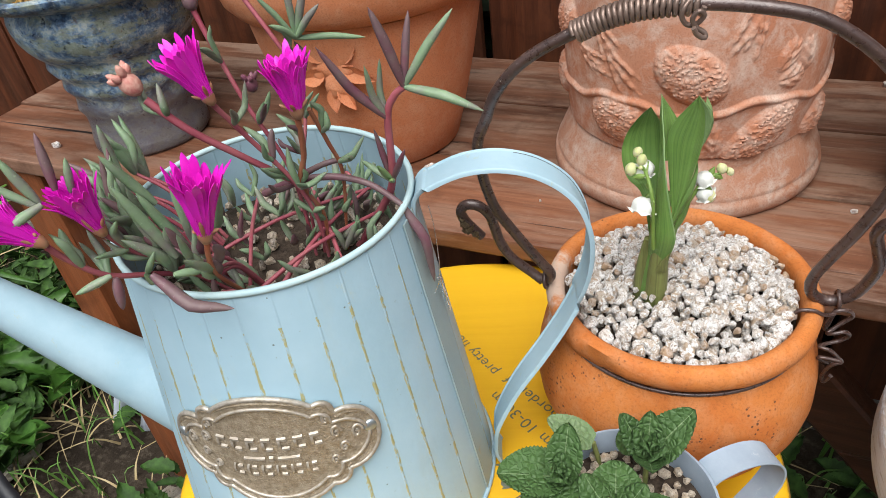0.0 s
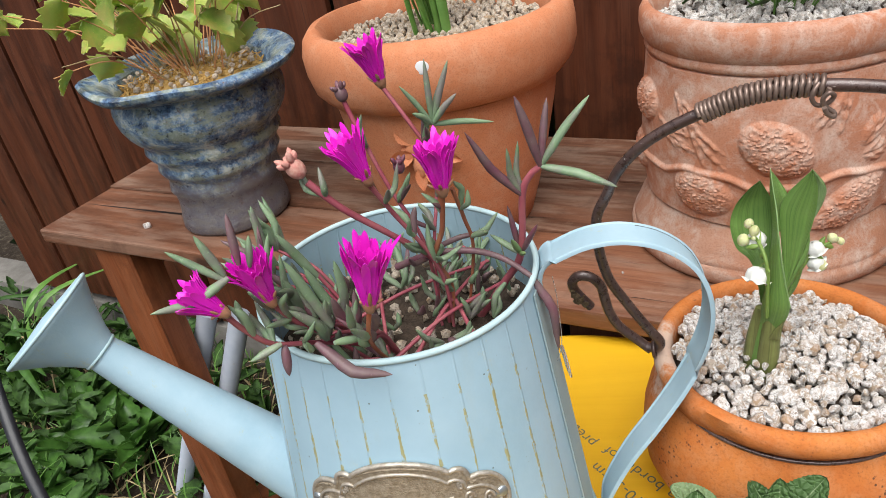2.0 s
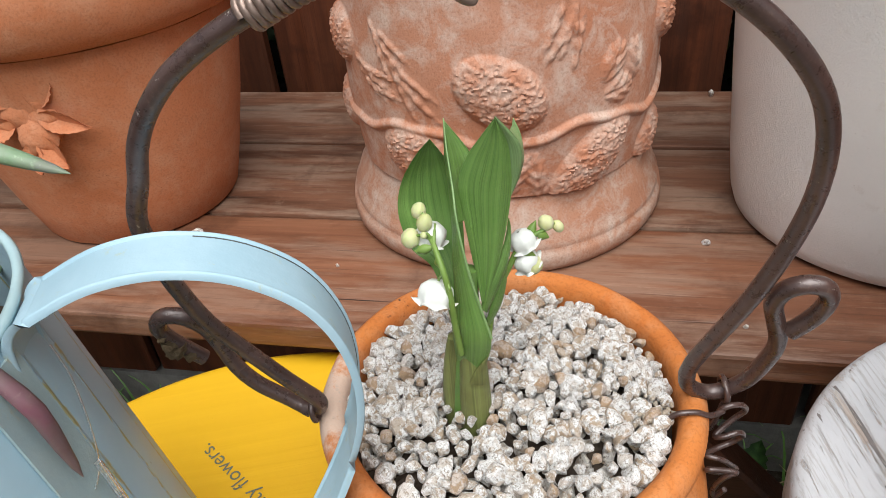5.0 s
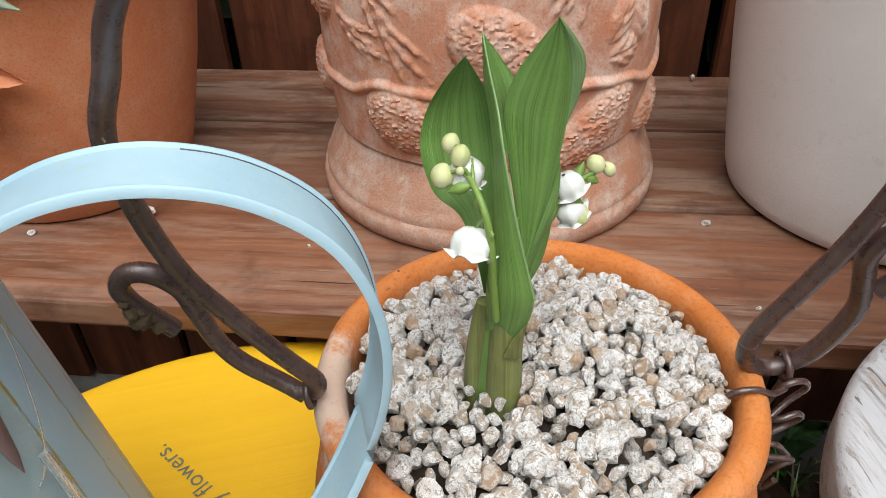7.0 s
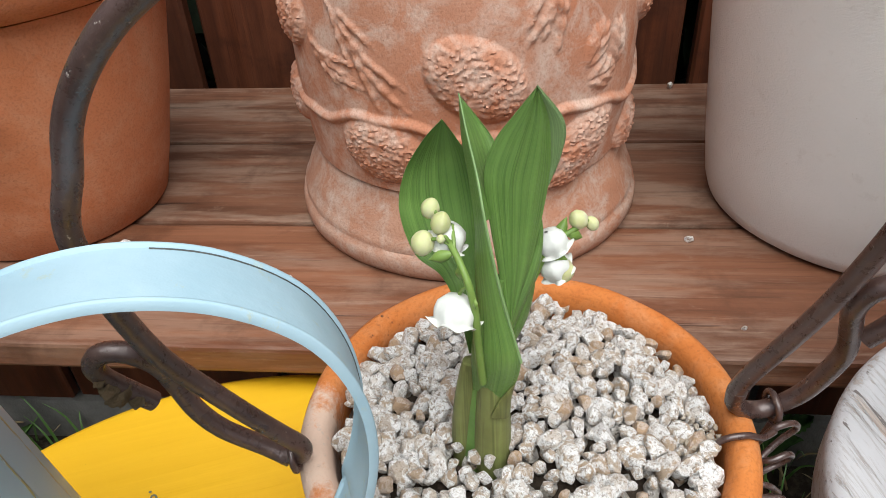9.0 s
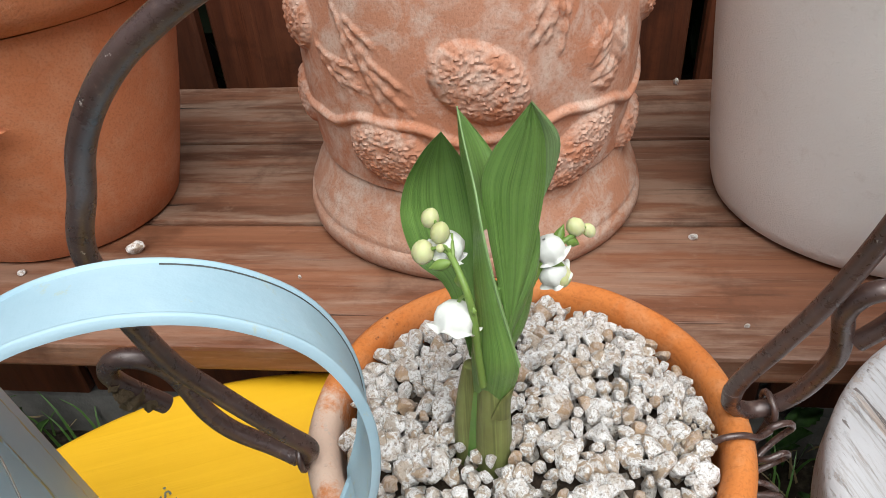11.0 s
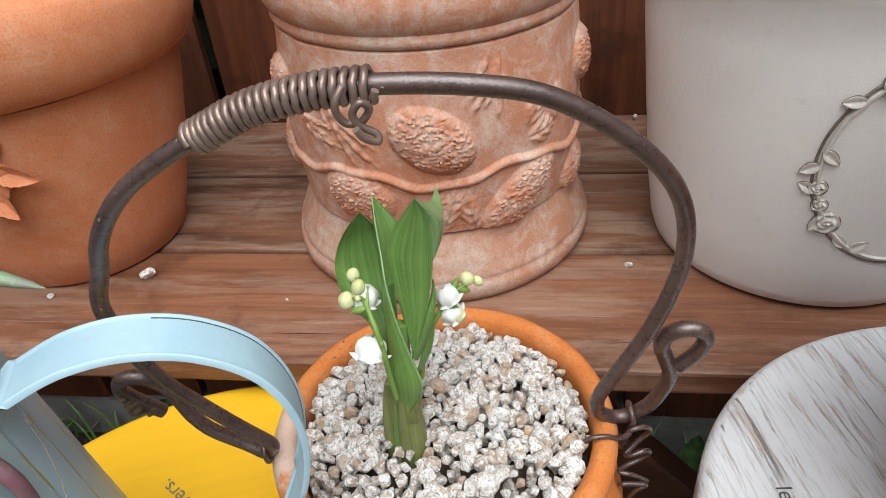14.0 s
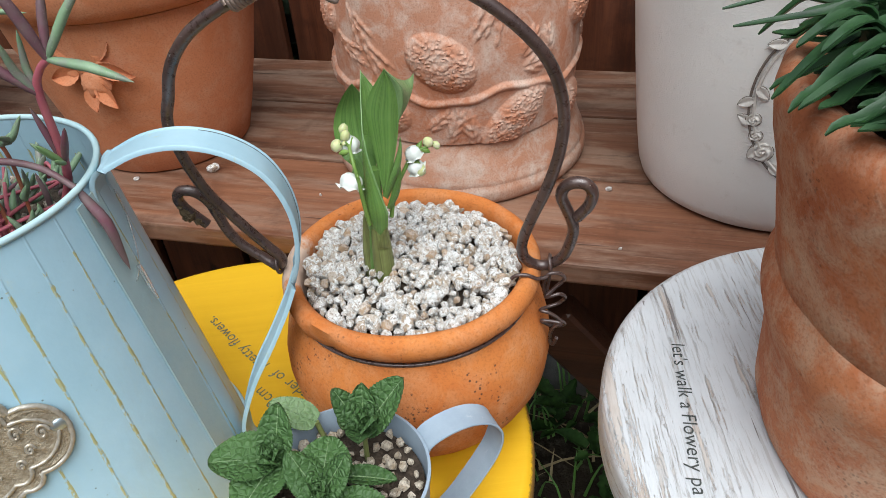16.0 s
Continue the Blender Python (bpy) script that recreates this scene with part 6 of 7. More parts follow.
def plate(can):
    mid, half, zc = radians(-69.2), radians(35.6), 0.1080
    def outline(s):
        s = abs(s)
        base = 0.0330 * math.sqrt(max(0.0, 1 - (s / 0.68) ** 2.1)) if s < 0.68 else 0.0
        wing = 0.0178 * math.sqrt(max(0.0, 1 - ((s - 0.70) / 0.30) ** 2)) if s > 0.4 else 0.0
        knob = 0.0195 + 0.0052 * math.sqrt(max(0.0, 1 - ((s - 0.535) / 0.105) ** 2)) if abs(s - 0.535) < 0.105 else 0.0
        return max(base, wing, knob, 0.0006)
    def at(s, z, out):
        ang = mid + s * half
        r = can_r(zc + z) + 0.0010 + out
        return Vector((r * math.cos(ang), r * math.sin(ang), zc + z))
    bm = bmesh.new()
    ns, nq = 120, 30
    rows = []
    for i in range(ns + 1):
        s = 2 * i / ns - 1
        hh = outline(s)
        row = []
        for j in range(nq + 1):
            q = 2 * j / nq - 1
            z = q * hh - 0.0022
            edge = min((1 - abs(q)) * hh, (1 - abs(s)) * 0.05)
            k = 0.0010 + 0.0010 * math.exp(-((edge - 0.0022) / 0.0010) ** 2) + 0.0006 * math.exp(-((edge - 0.0052) / 0.0007) ** 2)
            if abs(s) > 0.5:
                k += 0.0007 * max(0.0, math.sin((s - 0.5) * 30 + z * 700)) * math.exp(-((abs(s) - 0.66) / 0.14) ** 2)
            if edge < 0.0004:
                k = 0.0
            row.append(bm.verts.new(at(s, z, k)))
        rows.append(row)
    for a, b in zip(rows, rows[1:]):
        for j in range(nq):
            bm.faces.new((a[j], b[j], b[j + 1], a[j + 1]))
    plt = part("plate", bm, BRASS, can, "embossed antique gold name plate")
    ss = [-1 + 2 * i / 160 for i in range(161)]
    for inset, lift, rad, nm in ((0.0, 0.0012, 0.0013, "outer_border"), (0.0052, 0.0017, 0.0009, "inner_border")):
        edge_line = [at(s_ * (1 - inset * 14), max(0.0, outline(s_) - inset) - 0.0022, lift) for s_ in ss] + [at(s_ * (1 - inset * 14), -max(0.0, outline(s_) - inset) - 0.0022, lift) for s_ in ss[::-1]]
        part(nm, tube(edge_line, rad, 7, caps=False), BRASS_PALE, plt, "paler raised border")
    for sgn in (-1, 1):
        for q, zz, rr in ((0.62, 0.004, 0.0042), (0.66, -0.006, 0.0034), (0.55, -0.012, 0.0030), (0.56, 0.013, 0.0032), (0.80, 0.0, 0.0046)):
            curl_line = [at(sgn * q + rr * (1 - t_) * math.cos(9 * t_) * 12, zz + rr * (1 - t_) * math.sin(9 * t_), 0.0016) for t_ in (i / 24 for i in range(24))]
            part("scroll_relief", tube(curl_line, 0.0007, 6), BRASS_PALE, plt, "small raised scroll")
    rng = random.Random(6)
    def bar(s0, s1, z0, z1):
        b = bmesh.new()
        vs = [[b.verts.new(at(s0 + (s1 - s0) * i / 4, z, o)) for i in range(5)] for z, o in ((z0, 0.0011), (z0 + (z1 - z0) * 0.2, 0.0021), (z0 + (z1 - z0) * 0.8, 0.0021), (z1, 0.0011))]
        for a_, b_ in zip(vs, vs[1:]):
            for i in range(4):
                b.faces.new((a_[i], a_[i + 1], b_[i + 1], b_[i]))
        part("raised_bar", b, BRASS_PALE, plt, "paler raised bar")
    for k in range(7):
        s = -0.44 + 0.88 * k / 6
        bar(s - 0.05, s + 0.035, 0.0055, 0.0075), bar(s - 0.05, s - 0.025, 0.0005, 0.0070), bar(s - 0.02, s + 0.045, 0.0000, 0.0018)
    for s0, s1 in ((-0.26, -0.06), (0.06, 0.26)):
        bar(s0, s1, -0.0058, -0.0042)
    bar(-0.02, 0.02, -0.0065, -0.0035)
    for k in range(6):
        s = -0.34 + 0.68 * k / 5
        bar(s - 0.05, s - 0.03, -0.0155, -0.0095), bar(s + 0.0, s + 0.045, -0.0112, -0.0095), bar(s - 0.01, s + 0.04, -0.0158, -0.0142)
    for s in (-0.935, 0.935):
        ob = part("rivet", ball(0.0036, 16, 10, (1, 1, 0.45)), RIVET, can, "dull steel rivet")
        p = at(s, -0.0005, 0.0012)
        ob.matrix_local = Matrix.Translation(p) @ Vector((p.x, p.y, 0)).to_track_quat("Z", "Y").to_matrix().to_4x4()


watering_can()


# ---- the succulent in the can ----
def spindle(p0, p1, r, bend=(0, 0, 0), sides=9, n=7):
    p0, p1 = Vector(p0), Vector(p1)
    mid = (p0 + p1) / 2 + Vector(bend)
    path = spline([p0, p0 * 0.55 + mid * 0.45, mid, mid * 0.45 + p1 * 0.55, p1], 2)
    return tube(path, lambda t: r * (0.45 + 2.1 * t - 2.45 * t * t) * (1 if t < 0.98 else 0.4), sides, 0.85)


def flower(plant, inv, p, tip, s=1.0, seed=0):
    """A half-shut daisy-like bloom of many narrow petals, from its base p to its tip."""
    rng = random.Random(seed)
    p, tip = Vector(p), Vector(tip)
    axis, long = (tip - p).normalized(), (tip - p).length
    m = inv @ Matrix.Translation(p) @ axis.to_track_quat("Z", "Y").to_matrix().to_4x4()
    bits = []
    for i in range(66):
        a = 2 * math.pi * i / 66 * 3 + rng.uniform(-0.1, 0.1)
        layer = i % 3
        ln = long * rng.uniform(0.82, 1.05) * (1 - 0.10 * layer)
        out = s * rng.uniform(0.0070, 0.0120) * (1 - 0.26 * layer)
        d = Vector((math.cos(a), math.sin(a), 0))
        path = spline([d * 0.0026 * s, d * (0.0052 * s) * (1 - 0.2 * layer) + Vector((0, 0, ln * 0.42)), d * out * 0.8 + Vector((0, 0, ln * 0.8)), d * out * rng.uniform(0.9, 1.2) + Vector((0, 0, ln))], 3)
        bits.append(ribbon(path, lambda t: s * (0.0018 + 0.0030 * t) * (1 - 0.93 * max(0.0, (t - 0.62) / 0.38) ** 1.6), 0.00025, tuple(d), 0.12, 3))
    fl = part("flower", join(*bits), MAGENTA, plant, "magenta narrow-petalled bloom")
    fl.matrix_local = m
    cal = [lathe([(0, -0.0050 * s), (0.0018 * s, -0.0040 * s), (0.0031 * s, -0.001 * s), (0.0034 * s, 0.002 * s), (0.0030 * s, 0.004 * s)], 18)]
    for i in range(5):
        a = 2 * math.pi * i / 5 + seed
        d = Vector((math.cos(a), math.sin(a), 0))
        cal.append(spindle(d * 0.003 * s + Vector((0, 0, 0.001)), d * rng.uniform(0.004, 0.007) * s + Vector((0, 0, rng.uniform(0.002, 0.010) * s)), 0.0010 * s))
    c = part("calyx", join(*cal), CALYX, plant, "orange-pink calyx")
    c.matrix_local = m


def ice_plant():
    base = CAN + Vector((0, 0, 0.155))
    soil = thing("can_soil", tuple(CAN + Vector((0, 0, 0.150))), "dark soil with pale grit in the watering can", "soil", kind="stuff")
    part("soil_bed", lathe([(0, 0.006), (0.04, 0.005), (0.0735, 0.0)], 48), SOIL, soil)
    part("grit", pebbles(0.066, 0.0085, 41, 0.0032, lambda x, y: 0.006 + 0.002 * random.random(), GRITS), GRIT, soil, smooth=False)
    part("pale_grit", pebbles(0.064, 0.015, 43, 0.0036, lambda x, y: 0.008 + 0.002 * random.random(), PUMICES), PUMICE, soil, smooth=False)
    plant = thing("ice_plant", tuple(base), "trailing ice plant with finger leaves and magenta blooms", "plant")
    inv = Matrix.Translation(SHIFT) @ plant.matrix_world.inverted()
    rng = random.Random(21)
    def stem(ctrl, r=0.0014, mat_=ICE_STEM, label="reddish fleshy stem"):
        path = spline(ctrl, 7)
        part("stem", moved(tube(path, lambda t: 0.82 * r * (1.15 - 0.35 * t), 8), inv), mat_, plant, label)
        return path
    def leaf(p0, p1, r=0.0023, bend=(0, 0, 0), mat_=None):
        part("leaf", moved(spindle(p0, p1, r, bend), inv), mat_ or (ICE if rng.random() < 0.84 else ICE_RED), plant)
    def tuft(p, d, n=4, ln=0.020, r=0.0019, spread=0.8):
        d = Vector(d).normalized()
        for _ in range(n):
            q = (d + Vector((rng.uniform(-1, 1), rng.uniform(-1, 1), rng.uniform(-0.6, 1))) * spread).normalized() * ln * rng.uniform(0.6, 1.15)
            leaf(Vector(p), Vector(p) + q, r * rng.uniform(0.8, 1.15), tuple(Vector((rng.uniform(-1, 1), rng.uniform(-1, 1), rng.uniform(-1, 1))) * 0.003))
    def along(path, t):
        return path[int(t * (len(path) - 1))]
    # blooms
    for k, (p, tip, s) in enumerate((((-0.2130, 0.1208, 0.7663), (-0.2229, 0.1140, 0.7795), 0.80), ((-0.2075, 0.1404, 0.7590), (-0.2111, 0.1379, 0.7800), 0.85), ((-0.1681, 0.1517, 0.7558), (-0.1645, 0.1537, 0.7835), 0.95),
                                     ((-0.1851, 0.1910, 0.7893), (-0.1915, 0.1866, 0.8110), 0.85), ((-0.1625, 0.2127, 0.7755), (-0.1624, 0.2128, 0.7995), 1.0), ((-0.2087, 0.2513, 0.8102), (-0.2128, 0.2485, 0.8310), 0.95))):
        flower(plant, inv, p, tip, s, k)
    # stems, from the bloom down
    s1 = stem([(-0.2130, 0.1215, 0.7650), (-0.2128, 0.1270, 0.7534), (-0.2096, 0.1365, 0.7390), (-0.2057, 0.1562, 0.7250), (-0.2025, 0.1827, 0.7032), (-0.2000, 0.195, 0.688)])
    s2 = stem([(-0.2078, 0.1405, 0.7577), (-0.2068, 0.1494, 0.7416), (-0.2041, 0.1634, 0.7230), (-0.198, 0.185, 0.690)])
    s3 = stem([(-0.1683, 0.1518, 0.7545), (-0.1745, 0.1544, 0.7367), (-0.1797, 0.1650, 0.7180), (-0.183, 0.185, 0.690)], 0.0012, ICE_ORANGE)
    s4 = stem([(-0.1853, 0.1909, 0.7880), (-0.1828, 0.2023, 0.7664), (-0.1757, 0.2133, 0.7405), (-0.1738, 0.2207, 0.7170), (-0.176, 0.225, 0.688)], 0.0013)
    s5 = stem([(-0.1628, 0.2125, 0.7729), (-0.1691, 0.2179, 0.7508), (-0.1760, 0.2191, 0.7338), (-0.1740, 0.2266, 0.7130), (-0.178, 0.228, 0.688)], 0.0015, ICE_ORANGE)
    s6 = stem([(-0.2084, 0.2515, 0.8074), (-0.1939, 0.2493, 0.7876), (-0.1855, 0.2491, 0.7722), (-0.1842, 0.2439, 0.7535), (-0.1834, 0.2323, 0.7313), (-0.186, 0.230, 0.688)], 0.0012)
    s7 = stem([(-0.2122, 0.1857, 0.7882), (-0.2007, 0.1912, 0.7731), (-0.1879, 0.2025, 0.7557), (-0.1776, 0.2181, 0.7342), (-0.1752, 0.2258, 0.7133), (-0.180, 0.228, 0.688)], 0.0018, ICE_STEM, "thick pink stem")
    stem([(-0.2110, 0.1865, 0.7850), (-0.1985, 0.1925, 0.7700), (-0.1860, 0.2040, 0.7530), (-0.1790, 0.2150, 0.7380)], 0.0013)
    s8 = stem([(-0.2154, 0.2285, 0.8085), (-0.2092, 0.2267, 0.7932), (-0.1969, 0.2230, 0.7687), (-0.1816, 0.2214, 0.7380), (-0.181, 0.222, 0.690)], 0.0013)
    s9 = stem([(-0.1604, 0.2178, 0.7732), (-0.1610, 0.2259, 0.7533), (-0.1619, 0.2325, 0.7341), (-0.1694, 0.2359, 0.7007), (-0.172, 0.236, 0.685)], 0.0011, ICE_ORANGE)
    shoot = stem([(-0.1717, 0.2404, 0.6788), (-0.1518, 0.2419, 0.7084), (-0.1398, 0.2380, 0.7292), (-0.1348, 0.2354, 0.7626), (-0.1306, 0.2359, 0.7724), (-0.1255, 0.2369, 0.7769)], 0.0022)
    e = shoot[-1]
    for tip, r, m_ in (((-0.1323, 0.2310, 0.8111), 0.0028, ICE_RED), ((-0.1239, 0.2465, 0.8046), 0.0023, ICE_RED), ((-0.1061, 0.2491, 0.8050), 0.0025, ICE), ((-0.0928, 0.2400, 0.7676), 0.0027, ICE), ((-0.1177, 0.2411, 0.7870), 0.0019, ICE)):
        leaf(e, tip, r, (0, 0, 0.0015), m_)
    e = along(shoot, 0.62)
    for tip, r, m_ in (((-0.1507, 0.2184, 0.7996), 0.0028, ICE_RED), ((-0.1368, 0.2279, 0.7890), 0.0020, ICE), ((-0.1357, 0.2384, 0.7876), 0.0019, ICE)):
        leaf(e, tip, r, (-0.002, 0, -0.002), m_)
    e = along(shoot, 0.40)
    for tip, r, m_ in (((-0.1282, 0.2339, 0.7492), 0.0019, ICE_RED), ((-0.1430, 0.2358, 0.7564), 0.0019, ICE_RED), ((-0.1555, 0.2393, 0.7373), 0.0020, ICE), ((-0.1388, 0.2266, 0.7440), 0.0019, LILY_EDGE), ((-0.1330, 0.2270, 0.7370), 0.0016, LILY_EDGE)):
        leaf(e, tip, r, (0, 0, 0), m_)
    # arching purple stem and the leaf that hangs over the rim
    stem([(-0.2003, 0.2207, 0.7240), (-0.1811, 0.2217, 0.7331), (-0.1629, 0.2282, 0.7340), (-0.1478, 0.2325, 0.7292), (-0.1323, 0.2310, 0.7215)], 0.0021, ICE_RED, "purple arching stem")
    stem([(-0.1850, 0.2250, 0.7310), (-0.1700, 0.2300, 0.7385), (-0.1600, 0.2350, 0.7400)], 0.0018, ICE_RED, "purple arching stem")
    part("leaf", moved(spindle((-0.1330, 0.2310, 0.7220), (-0.1219, 0.2309, 0.6787), 0.0029, (0.0045, -0.001, 0.005)), inv), ICE_RED, plant, "hanging purple leaf")
    # leaf whorls
    for tip, r in (((-0.1828, 0.2509, 0.8205), 0.0020), ((-0.1739, 0.2571, 0.8179), 0.0022), ((-0.1911, 0.2391, 0.8119), 0.0018), ((-0.1700, 0.2537, 0.8034), 0.0022), ((-0.1854, 0.2370, 0.7997), 0.0020), ((-0.1612, 0.2718, 0.7822), 0.0020), ((-0.1790, 0.2587, 0.8090), 0.0024)):
        leaf((-0.1834, 0.2505, 0.7890), tip, r, (0, 0, 0.001), ICE)
    for p0, p1, r, bend, m_ in (((-0.1944, 0.1640, 0.7335), (-0.1991, 0.1547, 0.7666), 0.0027, (-0.001, 0, 0), ICE), ((-0.1923, 0.1654, 0.7373), (-0.1887, 0.1618, 0.7666), 0.0026, (0.001, 0, 0), ICE), ((-0.1907, 0.1641, 0.7371), (-0.1695, 0.1676, 0.7706), 0.0030, (0.004, 0, -0.004), ICE),
                            ((-0.1953, 0.1573, 0.7352), (-0.2011, 0.1472, 0.7741), 0.0027, (-0.001, 0, 0.002), ICE), ((-0.1989, 0.1609, 0.7579), (-0.2048, 0.1508, 0.7841), 0.0024, (0, 0, 0), ICE), ((-0.2117, 0.1278, 0.7770), (-0.2246, 0.1007, 0.7775), 0.0026, (0.001, 0, -0.003), ICE),
                            ((-0.2134, 0.1266, 0.7770), (-0.2268, 0.1174, 0.7932), 0.0020, (0, 0, 0), ICE), ((-0.2140, 0.1287, 0.7766), (-0.2187, 0.1254, 0.7962), 0.0021, (0, 0, 0), ICE), ((-0.2110, 0.1343, 0.7790), (-0.2136, 0.1386, 0.7989), 0.0021, (0, 0, 0), ICE_RED), ((-0.2118, 0.1399, 0.7744), (-0.2091, 0.1417, 0.7880), 0.0018, (0, 0, 0), ICE),
                            ((-0.1900, 0.1400, 0.7407), (-0.1600, 0.1449, 0.7273), 0.0031, (0.001, -0.004, -0.003), ICE_RED), ((-0.1987, 0.1317, 0.7440), (-0.1972, 0.1278, 0.7320), 0.0024, (0, 0, 0), ICE_RED), ((-0.1987, 0.1307, 0.7460), (-0.2062, 0.1195, 0.7442), 0.0020, (0, 0, 0), ICE), ((-0.1858, 0.1457, 0.7373), (-0.1800, 0.1594, 0.7310), 0.0022, (0, 0, 0), ICE)):
        leaf(p0, p1, r, bend, m_)
    for path, ks in ((s1, (0.3, 0.42, 0.55)), (s2, (0.3, 0.5, 0.7)), (s3, (0.5, 0.8)), (s4, (0.2, 0.4, 0.6, 0.75)), (s5, (0.15, 0.5, 0.8)), (s6, (0.3, 0.45, 0.6, 0.75)), (s7, (0.12, 0.55, 0.8)), (s8, (0.35, 0.6, 0.8)), (s9, (0.2, 0.45, 0.7))):
        for k in ks:
            tuft(along(path, k), (rng.uniform(-0.6, 0.6), rng.uniform(-0.8, 0.2), 0.8), rng.choice((2, 2, 3)), 0.019, 0.0018, 0.6)
    # low crowd: horizontal red runners and short finger leaves over the soil
    for i in range(9):
        a, b2 = rng.uniform(0, 6.283), rng.uniform(0, 6.283)
        p0 = CAN + Vector((0.055 * math.cos(a), 0.055 * math.sin(a), 0.163))
        p1 = CAN + Vector((0.05 * math.cos(b2), 0.05 * math.sin(b2), 0.172))
        stem([p0, (p0 + p1) / 2 + Vector((0, 0, 0.006)), p1], 0.0013)
    for i in range(52):
        a, r = rng.uniform(0, 6.283), 0.060 * math.sqrt(rng.random())
        p = CAN + Vector((r * math.cos(a), r * math.sin(a), 0.160 + rng.uniform(0, 0.006)))
        tuft(p, (math.cos(a) * 0.4, math.sin(a) * 0.4 - 0.1, rng.uniform(0.3, 1.0)), 2, 0.021, 0.0020, 0.7)
    for i in range(24):
        a = radians(rng.uniform(190, 285))
        p0 = CAN + Vector((0.035 * math.cos(a), 0.035 * math.sin(a), 0.165))
        p1 = CAN + Vector((0.066 * math.cos(a), 0.066 * math.sin(a), rng.uniform(0.196, 0.210)))
        stem([p0, (p0 + p1) / 2 + Vector((0, 0, 0.008)), p1], 0.0012)
        tuft(p1, (math.cos(a) * 0.35, math.sin(a) * 0.35, 0.9), 3, 0.029, 0.0026, 0.45)
    # spent and closed buds
    def pod(p, ax, r, m_, n, label):
        bits = [ball(r, 14, 10, (0.9, 0.9, 1.15))] + [spindle((0.5 * r * math.cos(t), 0.5 * r * math.sin(t), r * 0.6), (1.15 * r * math.cos(t), 1.15 * r * math.sin(t), r * (1.75 if k % 2 else 1.35)), r * 0.42) for k, t in enumerate(2 * math.pi * i / n for i in range(n))]
        part("bud", moved(join(*bits), inv @ Matrix.Translation(p) @ Vector(ax).to_track_quat("Z", "Y").to_matrix().to_4x4()), m_, plant, label)
    pod((-0.2149, 0.1838, 0.7955), (-0.35, -0.15, 0.6), 0.0046, FADED, 7, "faded pink bud")
    pod((-0.2157, 0.2282, 0.8120), (-0.25, 0, 1), 0.0034, ICE_RED, 5, "closed purple bud")
    pod((-0.1832, 0.2142, 0.7839), (0, 0, 1), 0.0030, ICE_RED, 5, "closed purple bud")


ice_plant()


# ---- the small zinc watering can with mint ----
MINI = Vector((-0.0148, 0.2042, 0.5185))


